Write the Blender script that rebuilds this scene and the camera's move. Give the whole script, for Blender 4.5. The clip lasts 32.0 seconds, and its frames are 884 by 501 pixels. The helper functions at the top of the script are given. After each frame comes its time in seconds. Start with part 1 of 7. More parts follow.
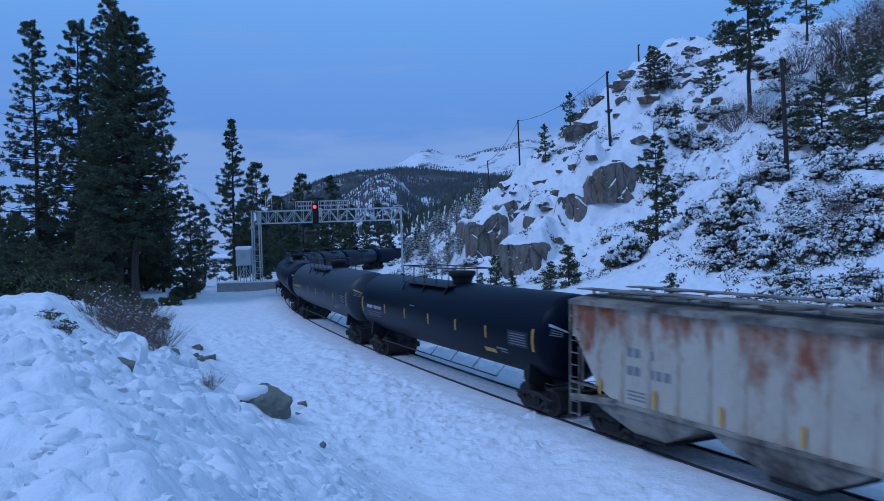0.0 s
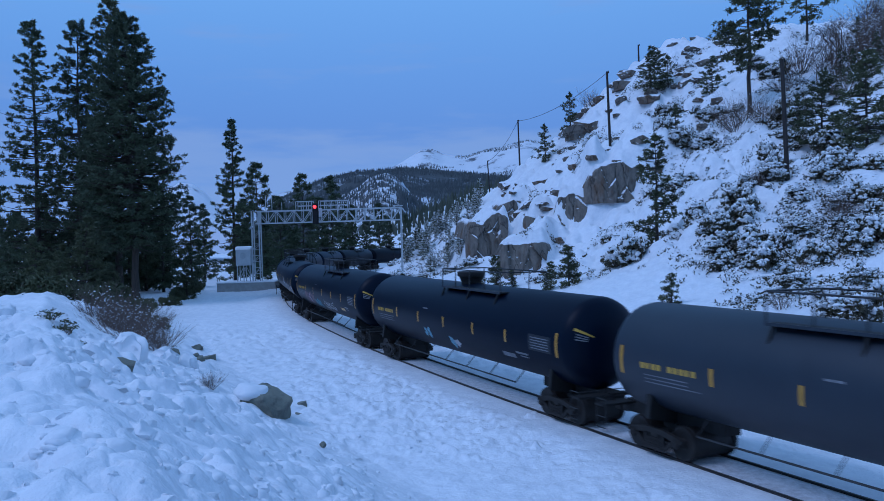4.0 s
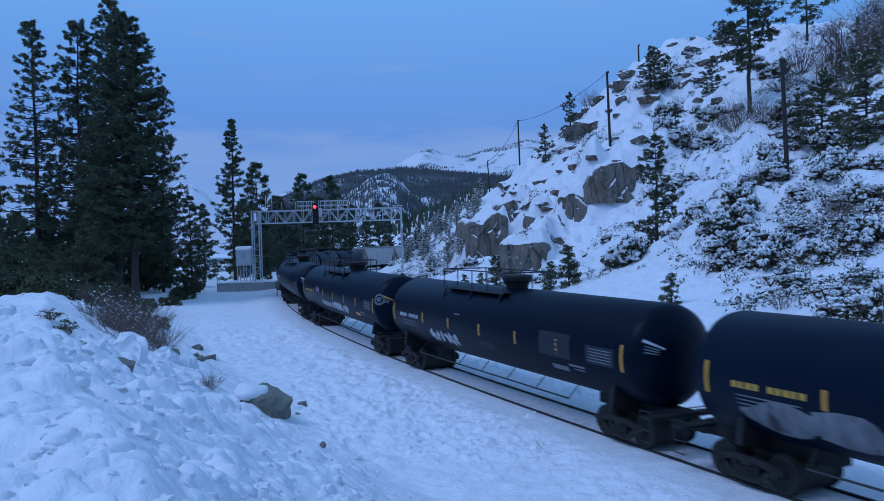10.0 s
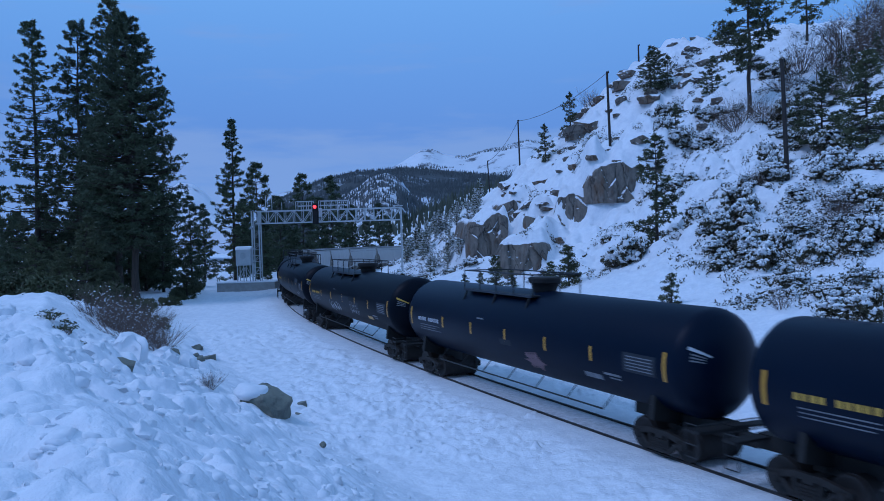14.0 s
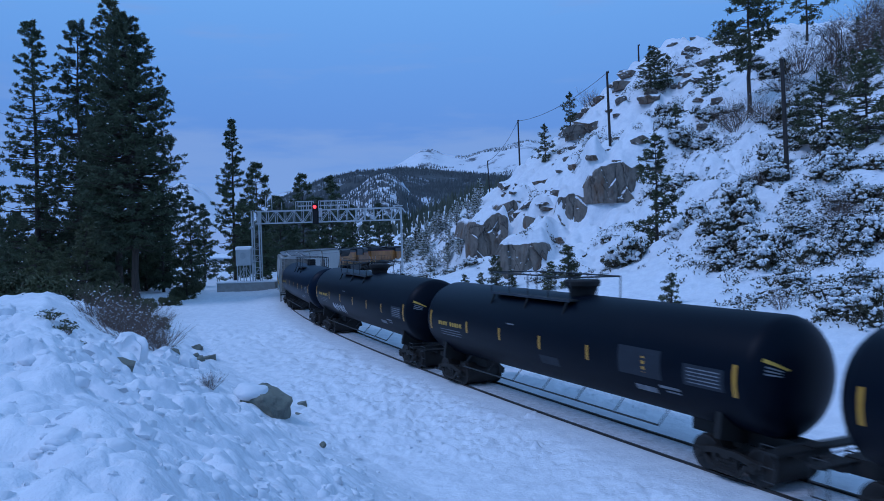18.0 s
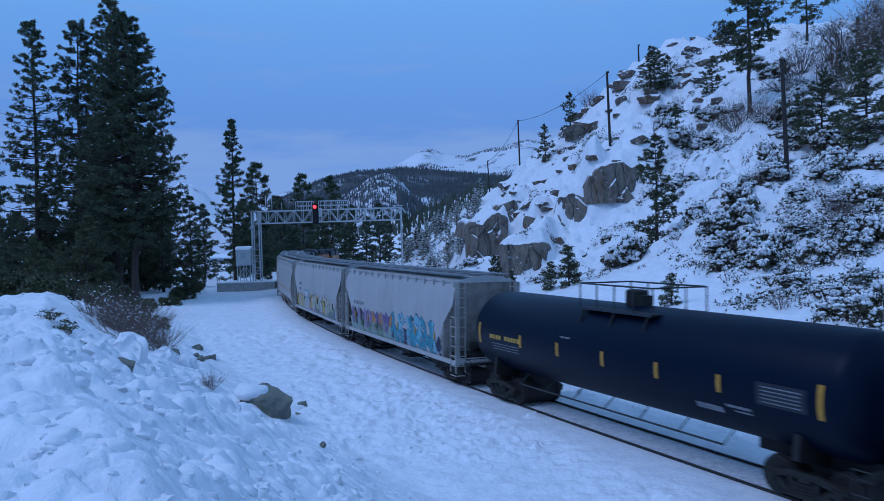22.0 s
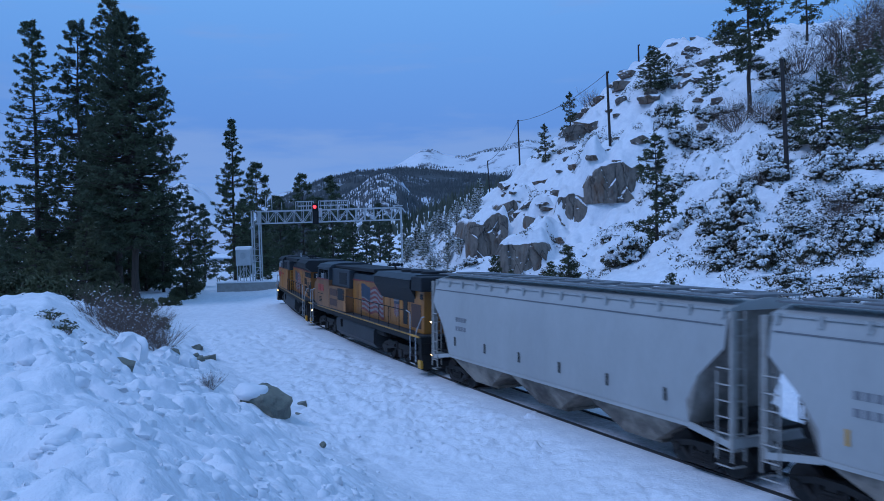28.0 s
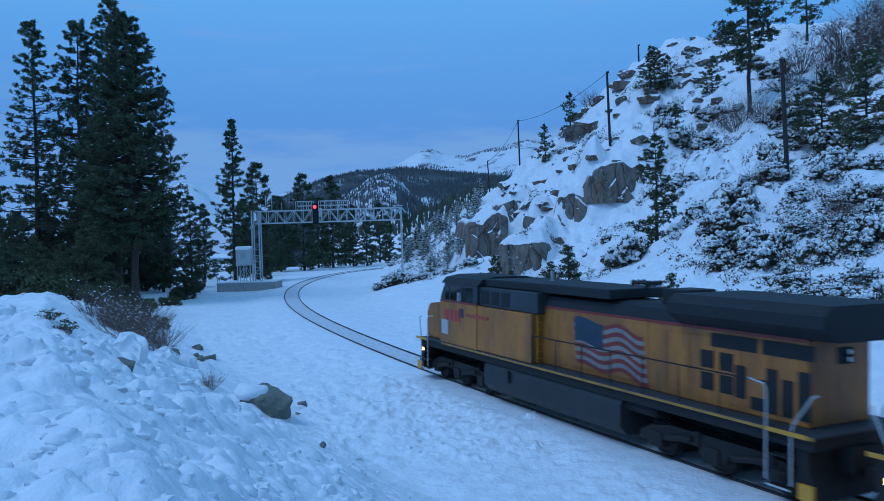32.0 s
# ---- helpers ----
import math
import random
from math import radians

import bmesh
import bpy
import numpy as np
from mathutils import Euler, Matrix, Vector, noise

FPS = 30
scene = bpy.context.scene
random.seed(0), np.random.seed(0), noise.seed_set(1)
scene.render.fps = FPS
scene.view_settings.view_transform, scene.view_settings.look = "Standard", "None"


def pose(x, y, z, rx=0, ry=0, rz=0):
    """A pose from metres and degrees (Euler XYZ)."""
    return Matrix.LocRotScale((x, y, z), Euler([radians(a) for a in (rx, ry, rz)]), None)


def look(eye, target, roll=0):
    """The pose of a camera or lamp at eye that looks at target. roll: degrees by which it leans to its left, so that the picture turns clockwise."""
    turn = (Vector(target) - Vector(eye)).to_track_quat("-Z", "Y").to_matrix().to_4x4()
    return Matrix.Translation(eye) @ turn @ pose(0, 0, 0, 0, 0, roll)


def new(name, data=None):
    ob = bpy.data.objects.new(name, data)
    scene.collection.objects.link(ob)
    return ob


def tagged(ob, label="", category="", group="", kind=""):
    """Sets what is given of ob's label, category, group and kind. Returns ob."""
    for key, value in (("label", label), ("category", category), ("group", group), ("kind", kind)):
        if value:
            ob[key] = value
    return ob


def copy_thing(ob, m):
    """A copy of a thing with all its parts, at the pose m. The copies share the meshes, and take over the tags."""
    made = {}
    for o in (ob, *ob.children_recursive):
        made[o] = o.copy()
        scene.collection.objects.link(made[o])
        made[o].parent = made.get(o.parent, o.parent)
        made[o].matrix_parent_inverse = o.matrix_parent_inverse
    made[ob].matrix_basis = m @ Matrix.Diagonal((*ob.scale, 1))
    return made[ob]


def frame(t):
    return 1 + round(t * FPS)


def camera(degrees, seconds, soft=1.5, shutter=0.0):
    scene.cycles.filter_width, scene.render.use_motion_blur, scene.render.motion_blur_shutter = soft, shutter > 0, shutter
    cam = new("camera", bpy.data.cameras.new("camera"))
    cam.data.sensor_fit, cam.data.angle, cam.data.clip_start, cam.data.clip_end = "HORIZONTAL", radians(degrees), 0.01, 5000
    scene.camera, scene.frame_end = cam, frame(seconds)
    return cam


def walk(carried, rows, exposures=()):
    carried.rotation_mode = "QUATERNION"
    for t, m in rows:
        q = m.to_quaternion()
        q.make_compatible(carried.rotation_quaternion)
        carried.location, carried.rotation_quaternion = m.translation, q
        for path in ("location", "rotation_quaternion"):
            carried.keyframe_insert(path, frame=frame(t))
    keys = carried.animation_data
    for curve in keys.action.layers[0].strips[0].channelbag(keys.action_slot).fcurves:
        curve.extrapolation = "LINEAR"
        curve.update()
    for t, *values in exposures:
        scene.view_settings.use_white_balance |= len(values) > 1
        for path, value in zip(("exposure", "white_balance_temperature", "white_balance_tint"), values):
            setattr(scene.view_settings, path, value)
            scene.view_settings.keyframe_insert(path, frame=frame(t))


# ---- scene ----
# One tripod shot beside a curved single track in the snow at dusk.
cam = camera(58.36, 32.0, soft=0.8, shutter=0.45)
EYE = Vector((0, 0, 6.42))
DOWN = 0.014954
AIM = EYE + Vector((0, math.cos(DOWN), -math.sin(DOWN)))
walk(cam, [(0, look(EYE, AIM, -1.669)), (32, look(EYE, AIM, -1.669))], [(0, 0.0, 6500, 10), (28.8, 0.0, 6500, 10), (30.4, 0.0, 6110, -5), (32, 0.0, 6110, -5)])

# ---------------- light: blue dusk under a thin overcast, the sun is gone ----------------
world = bpy.data.worlds.new("dusk_sky")
scene.world = world
world.use_nodes = True
wt = world.node_tree
for n in list(wt.nodes):
    wt.nodes.remove(n)


def wnode(kind, **values):
    n = wt.nodes.new(kind)
    for k, val in values.items():
        n.inputs[k].default_value = val
    return n


sky = wt.nodes.new("ShaderNodeTexSky")
sky.sky_type, sky.sun_disc = "NISHITA", False
sky.sun_elevation, sky.sun_rotation = radians(28), radians(180)
sky.altitude, sky.air_density, sky.dust_density, sky.ozone_density = 2000, 1.0, 0.6, 2.5
tc = wt.nodes.new("ShaderNodeTexCoord")
xyz = wt.nodes.new("ShaderNodeSeparateXYZ")
wt.links.new(tc.outputs["Generated"], xyz.inputs["Vector"])
grad = wt.nodes.new("ShaderNodeValToRGB")
grad.color_ramp.elements[0].position, grad.color_ramp.elements[0].color = 0.13, (0.085, 0.245, 0.72, 1)
grad.color_ramp.elements[1].position, grad.color_ramp.elements[1].color = 1.0, (0.21, 0.43, 0.88, 1)
mid = grad.color_ramp.elements.new(0.30)
mid.color = (0.155, 0.42, 0.95, 1)
wt.links.new(xyz.outputs["Z"], grad.inputs["Fac"])
flat = wt.nodes.new("ShaderNodeMix")
flat.data_type = "RGBA"
flat.inputs["Factor"].default_value = 0.85
wt.links.new(sky.outputs["Color"], flat.inputs["A"])
tens = wt.nodes.new("ShaderNodeVectorMath")
tens.operation = "SCALE"
tens.inputs["Scale"].default_value = 10.0
wt.links.new(grad.outputs["Color"], tens.inputs[0])
wt.links.new(tens.outputs["Vector"], flat.inputs["B"])
# thin cloud, thickest in a low bank over the mountains
mp = wt.nodes.new("ShaderNodeMapping")
mp.inputs["Scale"].default_value = (2.2, 2.2, 13.0)
mp.inputs["Rotation"].default_value = (0.0, 0.10, 0.0)
wt.links.new(tc.outputs["Generated"], mp.inputs["Vector"])
cl = wnode("ShaderNodeTexNoise", Scale=2.4, Detail=6.0, Roughness=0.55)
wt.links.new(mp.outputs["Vector"], cl.inputs["Vector"])
low = wt.nodes.new("ShaderNodeMapRange")
low.interpolation_type = "SMOOTHSTEP"
for k, val in (("From Min", 0.150), ("From Max", 0.122), ("To Min", 0.0), ("To Max", 0.27)):
    low.inputs[k].default_value = val
wt.links.new(xyz.outputs["Z"], low.inputs["Value"])
add = wt.nodes.new("ShaderNodeMath")
wt.links.new(cl.outputs["Fac"], add.inputs[0])
wt.links.new(low.outputs["Result"], add.inputs[1])
ramp = wt.nodes.new("ShaderNodeMapRange")
ramp.interpolation_type = "SMOOTHSTEP"
for k, val in (("From Min", 0.53), ("From Max", 0.84), ("To Min", 0.0), ("To Max", 0.9)):
    ramp.inputs[k].default_value = val
wt.links.new(add.outputs[0], ramp.inputs["Value"])
mix = wt.nodes.new("ShaderNodeMix")
mix.data_type = "RGBA"
wt.links.new(ramp.outputs["Result"], mix.inputs["Factor"])
wt.links.new(flat.outputs["Result"], mix.inputs["A"])
mix.inputs["B"].default_value = (2.0, 3.6, 7.5, 1)
bg = wnode("ShaderNodeBackground", Strength=0.097)
wt.links.new(mix.outputs["Result"], bg.inputs["Color"])
wo = wt.nodes.new("ShaderNodeOutputWorld")
wt.links.new(bg.outputs["Background"], wo.inputs["Surface"])
sun_data = bpy.data.lights.new("sun", "SUN")
sun_data.energy, sun_data.angle, sun_data.color = 1.15, radians(24), (0.50, 0.62, 1.0)
sun = new("sun", sun_data)
sun.matrix_world = look((0, 0, 60), (42, 12, 0))


# ---------------- materials ----------------
def material(name, c1, c2=None, rough=0.6, metal=0.0, scale=3.0, fine=40.0, bump=0.2, depth=0.02, spots=None, spot_scale=2.0,
             spot_lo=0.55, spot_hi=0.7, stretch=(1, 1, 1), rise=None, emit=0.0, space="Object", rnd=0.0, spec=0.5, cracks=0.0, drift=0.0):
    m = bpy.data.materials.new(name)
    m.use_nodes = True
    t = m.node_tree
    b = t.nodes["Principled BSDF"]
    b.inputs["Roughness"].default_value, b.inputs["Metallic"].default_value = rough, metal
    b.inputs["Specular IOR Level"].default_value = spec
    c2 = c2 or tuple(x * 0.75 for x in c1)

    def n(kind, **values):
        q = t.nodes.new(kind)
        for k, val in values.items():
            q.inputs[k].default_value = val
        return q
    co = n("ShaderNodeTexCoord")
    ma = n("ShaderNodeMapping", Scale=stretch)
    t.links.new(co.outputs[space], ma.inputs["Vector"])
    big = n("ShaderNodeTexNoise", Scale=scale, Detail=5.0, Roughness=0.6)
    small = n("ShaderNodeTexNoise", Scale=fine, Detail=3.0, Roughness=0.6)
    for q in (big, small):
        t.links.new(ma.outputs["Vector"], q.inputs["Vector"])
    ad = n("ShaderNodeMath")
    ad.operation = "MULTIPLY_ADD"
    t.links.new(small.outputs["Fac"], ad.inputs[0])
    ad.inputs[1].default_value = 0.4
    t.links.new(big.outputs["Fac"], ad.inputs[2])
    rp = n("ShaderNodeMapRange")
    rp.inputs["From Min"].default_value, rp.inputs["From Max"].default_value = 0.5, 0.95
    t.links.new(ad.outputs[0], rp.inputs["Value"])
    mx = n("ShaderNodeMix")
    mx.data_type = "RGBA"
    mx.inputs["A"].default_value, mx.inputs["B"].default_value = (*c1, 1), (*c2, 1)
    t.links.new(rp.outputs["Result"], mx.inputs["Factor"])
    last = mx.outputs["Result"]
    if spots:
        sp = n("ShaderNodeTexNoise", Scale=spot_scale, Detail=6.0, Roughness=0.65)
        t.links.new(ma.outputs["Vector"], sp.inputs["Vector"])
        sr = n("ShaderNodeMapRange")
        sr.inputs["From Min"].default_value, sr.inputs["From Max"].default_value = spot_lo, spot_hi
        spot = sp.outputs["Fac"]
        if rise:
            # more of it from one height up to another
            oz = n("ShaderNodeSeparateXYZ")
            t.links.new(co.outputs["Object"], oz.inputs["Vector"])
            rz = n("ShaderNodeMapRange")
            rz.inputs["From Min"].default_value, rz.inputs["From Max"].default_value = rise[0], rise[1]
            rz.inputs["To Min"].default_value, rz.inputs["To Max"].default_value = rise[2], rise[3]
            t.links.new(oz.outputs["Z"], rz.inputs["Value"])
            sa = n("ShaderNodeMath")
            t.links.new(spot, sa.inputs[0])
            t.links.new(rz.outputs["Result"], sa.inputs[1])
            spot = sa.outputs[0]
        t.links.new(spot, sr.inputs["Value"])
        m2 = n("ShaderNodeMix")
        m2.data_type = "RGBA"
        t.links.new(sr.outputs["Result"], m2.inputs["Factor"])
        t.links.new(last, m2.inputs["A"])
        m2.inputs["B"].default_value = (*spots, 1)
        last = m2.outputs["Result"]
    if cracks:
        vo = n("ShaderNodeTexVoronoi", Scale=cracks)
        vo.feature = "DISTANCE_TO_EDGE"
        wv = n("ShaderNodeVectorMath")
        wv.operation = "MULTIPLY_ADD"
        t.links.new(big.outputs["Color"], wv.inputs[0])
        wv.inputs[1].default_value = (1.2, 1.2, 1.2)
        t.links.new(ma.outputs["Vector"], wv.inputs[2])
        t.links.new(wv.outputs["Vector"], vo.inputs["Vector"])
        cr = n("ShaderNodeMapRange")
        cr.inputs["From Min"].default_value, cr.inputs["From Max"].default_value = 0.0, 0.022
        cr.inputs["To Min"].default_value = 0.3
        t.links.new(vo.outputs["Distance"], cr.inputs["Value"])
        m3 = n("ShaderNodeMix")
        m3.data_type, m3.blend_type = "RGBA", "MULTIPLY"
        m3.inputs["Factor"].default_value = 1.0
        t.links.new(last, m3.inputs["A"])
        t.links.new(cr.outputs["Result"], m3.inputs["B"])
        last = m3.outputs["Result"]
    if drift:
        # snow that lies on flat ledges
        ge = n("ShaderNodeNewGeometry")
        sz = n("ShaderNodeSeparateXYZ")
        t.links.new(ge.outputs["Normal"], sz.inputs["Vector"])
        up = n("ShaderNodeMath")
        up.operation = "MULTIPLY_ADD"
        t.links.new(small.outputs["Fac"], up.inputs[0])
        up.inputs[1].default_value = 0.35
        t.links.new(sz.outputs["Z"], up.inputs[2])
        ur = n("ShaderNodeMapRange")
        ur.inputs["From Min"].default_value, ur.inputs["From Max"].default_value = drift, drift + 0.10
        t.links.new(up.outputs[0], ur.inputs["Value"])
        m4 = n("ShaderNodeMix")
        m4.data_type = "RGBA"
        m4.inputs["B"].default_value = (0.80, 0.81, 0.84, 1)
        t.links.new(ur.outputs["Result"], m4.inputs["Factor"])
        t.links.new(last, m4.inputs["A"])
        last = m4.outputs["Result"]
    if rnd:
        oi = n("ShaderNodeObjectInfo")
        hv = n("ShaderNodeHueSaturation")
        mr = n("ShaderNodeMapRange")
        mr.inputs["To Min"].default_value, mr.inputs["To Max"].default_value = 1 - rnd, 1 + rnd
        t.links.new(oi.outputs["Random"], mr.inputs["Value"])
        t.links.new(mr.outputs["Result"], hv.inputs["Value"])
        t.links.new(last, hv.inputs["Color"])
        last = hv.outputs["Color"]
    t.links.new(last, b.inputs["Base Color"])
    if emit:
        b.inputs["Emission Color"].default_value, b.inputs["Emission Strength"].default_value = (*c1, 1), emit
    if bump:
        bp = n("ShaderNodeBump", Strength=bump, Distance=depth)
        t.links.new(ad.outputs[0], bp.inputs["Height"])
        t.links.new(bp.outputs["Normal"], b.inputs["Normal"])
    return m


SNOW = material("snow", (0.87, 0.88, 0.90), (0.72, 0.74, 0.78), 0.55, scale=1.6, fine=9, bump=0.85, depth=0.08, spec=0.25)
SNOWCAP = material("snow_cap", (0.82, 0.83, 0.85), (0.74, 0.76, 0.79), 0.55, scale=2, fine=12, bump=0.4, depth=0.03, spec=0.25)
CRUMB = material("loose_snow", (0.90, 0.91, 0.92), (0.84, 0.85, 0.87), 0.6, scale=2, fine=12, bump=0.0, spec=0.2)
BALLAST = material("snowy_ballast", (0.74, 0.75, 0.78), (0.46, 0.46, 0.48), 0.8, scale=5, fine=22, bump=0.8, depth=0.05)
RAILM = material("rail_steel", (0.045, 0.04, 0.038), (0.025, 0.022, 0.02), 0.45, 0.5, scale=4)
BLACK = material("tank_black", (0.0009, 0.0050, 0.0140), (0.0013, 0.0060, 0.0160), 0.42, scale=0.8, fine=14, bump=0.08, depth=0.01, spots=(0.0016, 0.0065, 0.0165), spot_scale=0.5, spot_lo=0.5, spot_hi=0.9, rnd=0.25, spec=0.10)
BLACK2 = material("tank_deep_black", (0.0007, 0.0028, 0.0075), (0.0012, 0.0038, 0.0092), 0.45, scale=0.8, fine=14, bump=0.08, depth=0.01, spots=(0.006, 0.0075, 0.011), spot_scale=0.5, spot_lo=0.5, spot_hi=0.9, spec=0.10)
GREYTANK = material("tank_faded_grey", (0.013, 0.021, 0.033), (0.010, 0.016, 0.026), 0.5, scale=0.8, fine=14, bump=0.08, depth=0.01, spots=(0.020, 0.027, 0.037), spot_scale=0.6, spot_lo=0.5, spot_hi=0.9)
UNDER = material("underframe_grime", (0.013, 0.0115, 0.011), (0.007, 0.0065, 0.0065), 0.75, 0.1, scale=4, fine=25, bump=0.25)
TRUCKM = material("truck_iron", (0.020, 0.016, 0.014), (0.008, 0.007, 0.0065), 0.8, 0.0, scale=5, fine=30, bump=0.3)
WHEELM = material("wheel_steel", (0.026, 0.022, 0.020), (0.012, 0.010, 0.010), 0.65, 0.2, scale=6)
YELLOW = material("reflector_yellow", (0.62, 0.30, 0.03), (0.48, 0.22, 0.02), 0.4, scale=5, bump=0.05)
FADED = material("faded_chalky_paint", (0.21, 0.215, 0.23), (0.07, 0.075, 0.085), 0.7, scale=1.6, fine=9, bump=0.0, spots=(0.012, 0.014, 0.017), spot_scale=1.1, spot_lo=0.54, spot_hi=0.66, stretch=(1.6, 1, 0.7))
ORANGE = material("orange_lettering", (0.62, 0.36, 0.05), (0.45, 0.25, 0.04), 0.6, scale=6, bump=0.0)
WHITEM = material("white_lettering", (0.55, 0.56, 0.58), (0.35, 0.36, 0.38), 0.6, scale=4, bump=0.0)
HOPPER = material("hopper_grey_paint", (0.43, 0.42, 0.41), (0.34, 0.33, 0.32), 0.55, scale=0.7, fine=9, bump=0.1, depth=0.01, spots=(0.26, 0.24, 0.22), spot_scale=0.9, spot_lo=0.55, spot_hi=0.85, stretch=(1, 1, 0.35))
HOPPERNEW = material("hopper_light_grey_paint", (0.40, 0.395, 0.38), (0.33, 0.325, 0.31), 0.5, scale=0.6, fine=9, bump=0.08, depth=0.01, spots=(0.33, 0.33, 0.33), spot_scale=0.8, spot_lo=0.55, spot_hi=0.9, stretch=(1, 1, 0.35))
HOPPERRUST = material("hopper_rusty_paint", (0.49, 0.42, 0.34), (0.38, 0.31, 0.235), 0.65, scale=0.8, fine=8, bump=0.15, depth=0.01, spots=(0.24, 0.070, 0.028), spot_scale=0.95, spot_lo=0.50, spot_hi=0.68, stretch=(1, 1, 0.6), rise=(2.0, 3.9, -0.09, 0.14))
HOPPERGRIME = material("hopper_brown_grime", (0.30, 0.255, 0.21), (0.13, 0.105, 0.085), 0.75, scale=0.9, fine=7, bump=0.2, depth=0.01, spots=(0.06, 0.048, 0.04), spot_scale=0.9, spot_lo=0.45, spot_hi=0.66)
ROOFM = material("hopper_roof", (0.20, 0.205, 0.21), (0.13, 0.13, 0.135), 0.6, 0.2, scale=2, fine=10)
LOCOYEL = material("loco_yellow", (0.43, 0.160, 0.024), (0.28, 0.105, 0.022), 0.5, scale=0.9, fine=12, bump=0.08, depth=0.01, spots=(0.13, 0.055, 0.022), spot_scale=0.9, spot_lo=0.42, spot_hi=0.80, stretch=(1, 1, 0.4))
LOCODIRTY = material("loco_grimy_yellow", (0.32, 0.135, 0.045), (0.20, 0.090, 0.038), 0.6, scale=0.9, fine=10, bump=0.08, depth=0.01, spots=(0.10, 0.05, 0.028), spot_scale=0.7, spot_lo=0.40, spot_hi=0.72, stretch=(1, 1, 0.5))
LOCOGREY = material("loco_grey", (0.034, 0.043, 0.052), (0.022, 0.028, 0.034), 0.55, scale=1.2, fine=12, bump=0.08, depth=0.01, spots=(0.024, 0.027, 0.030), spot_scale=1.0, spot_lo=0.5, spot_hi=0.8)
LOCODARK = material("loco_dark_roof", (0.012, 0.0145, 0.018), (0.008, 0.009, 0.011), 0.75, scale=1.5, fine=12)
FUELM = material("fuel_tank_grey", (0.027, 0.029, 0.032), (0.016, 0.017, 0.019), 0.6, scale=1.0, fine=10, spots=(0.03, 0.028, 0.026), spot_scale=1.2)
REDM = material("red_paint", (0.24, 0.030, 0.022), (0.15, 0.022, 0.018), 0.5, scale=3, bump=0.05)
BLUEM = material("blue_paint", (0.022, 0.042, 0.075), (0.016, 0.030, 0.050), 0.5, scale=3, bump=0.05)
WINDOWM = material("dark_glass", (0.012, 0.014, 0.016), (0.01, 0.011, 0.012), 0.08, scale=3, bump=0.0)
GRILLE = material("grille_black", (0.005, 0.005, 0.006), (0.009, 0.009, 0.010), 0.7, scale=6)
RAILING = material("handrail_grey", (0.45, 0.46, 0.47), (0.35, 0.36, 0.37), 0.45, scale=5, bump=0.05)
BLACKRAIL = material("black_pipe", (0.02, 0.02, 0.022), (0.03, 0.03, 0.03), 0.5, 0.2, scale=5, bump=0.05)
GALV = material("galvanised_steel", (0.55, 0.57, 0.58), (0.42, 0.44, 0.45), 0.45, 0.4, scale=3, fine=20, bump=0.05)
CASEM = material("white_case", (0.62, 0.63, 0.63), (0.52, 0.53, 0.53), 0.5, scale=2, bump=0.05)
CONCRETE = material("concrete", (0.40, 0.39, 0.37), (0.31, 0.30, 0.285), 0.85, scale=2, fine=18, bump=0.3)
POLEM = material("weathered_pole_wood", (0.040, 0.030, 0.026), (0.022, 0.018, 0.016), 0.85, scale=2, fine=20, stretch=(4, 4, 0.4), bump=0.4)
WIREM = material("wire", (0.03, 0.03, 0.03), (0.02, 0.02, 0.02), 0.5, bump=0.0)
BARK = material("bark", (0.075, 0.055, 0.042), (0.035, 0.027, 0.022), 0.9, scale=3, fine=18, stretch=(3, 3, 0.5), bump=0.6, depth=0.04)
NEEDLE = material("needles_dark", (0.040, 0.060, 0.030), (0.092, 0.112, 0.054), 0.7, scale=0.5, fine=5, bump=0.0, rnd=0.15)
NEEDLE2 = material("needles_olive", (0.058, 0.070, 0.032), (0.105, 0.108, 0.048), 0.7, scale=0.8, fine=6, bump=0.0, rnd=0.2)
LEAFM = material("shrub_leaves", (0.050, 0.045, 0.023), (0.095, 0.078, 0.042), 0.7, scale=1.2, fine=8, bump=0.0, rnd=0.25)
TWIG = material("bare_twigs", (0.19, 0.125, 0.10), (0.11, 0.080, 0.066), 0.85, scale=5, bump=0.0)
ROCK = material("granite", (0.24, 0.20, 0.165), (0.075, 0.068, 0.062), 0.88, scale=1.1, fine=5, bump=1.0, depth=0.22, spots=(0.15, 0.085, 0.050), spot_scale=0.55, spot_lo=0.50, spot_hi=0.64, stretch=(1, 1, 0.4), cracks=0.34, drift=0.56)
STONE = material("boulder_stone", (0.21, 0.215, 0.17), (0.13, 0.13, 0.11), 0.85, scale=2, fine=14, bump=0.6, depth=0.03, spots=(0.10, 0.10, 0.09), spot_scale=4)
REDLAMP = material("red_signal_lens", (1.0, 0.03, 0.04), (1.0, 0.03, 0.04), 0.3, emit=4.0, bump=0.0)
WARMLAMP = material("warm_headlight_lens", (1.0, 0.60, 0.24), (1.0, 0.60, 0.24), 0.3, emit=9.0, bump=0.0)
FAREARTH = material("far_forest_slope", (0.035, 0.042, 0.040), (0.07, 0.075, 0.08), 0.9, scale=0.006, fine=0.06, bump=0.0, spots=(0.62, 0.66, 0.72), spot_scale=0.006, spot_lo=0.60, spot_hi=0.70)
KNOLLSNOW = material("knoll_snow", (0.72, 0.74, 0.78), (0.5, 0.52, 0.56), 0.8, scale=0.03, fine=0.3, bump=0.5, depth=1.0, spots=(0.09, 0.085, 0.085), spot_scale=0.16, spot_lo=0.44, spot_hi=0.56)
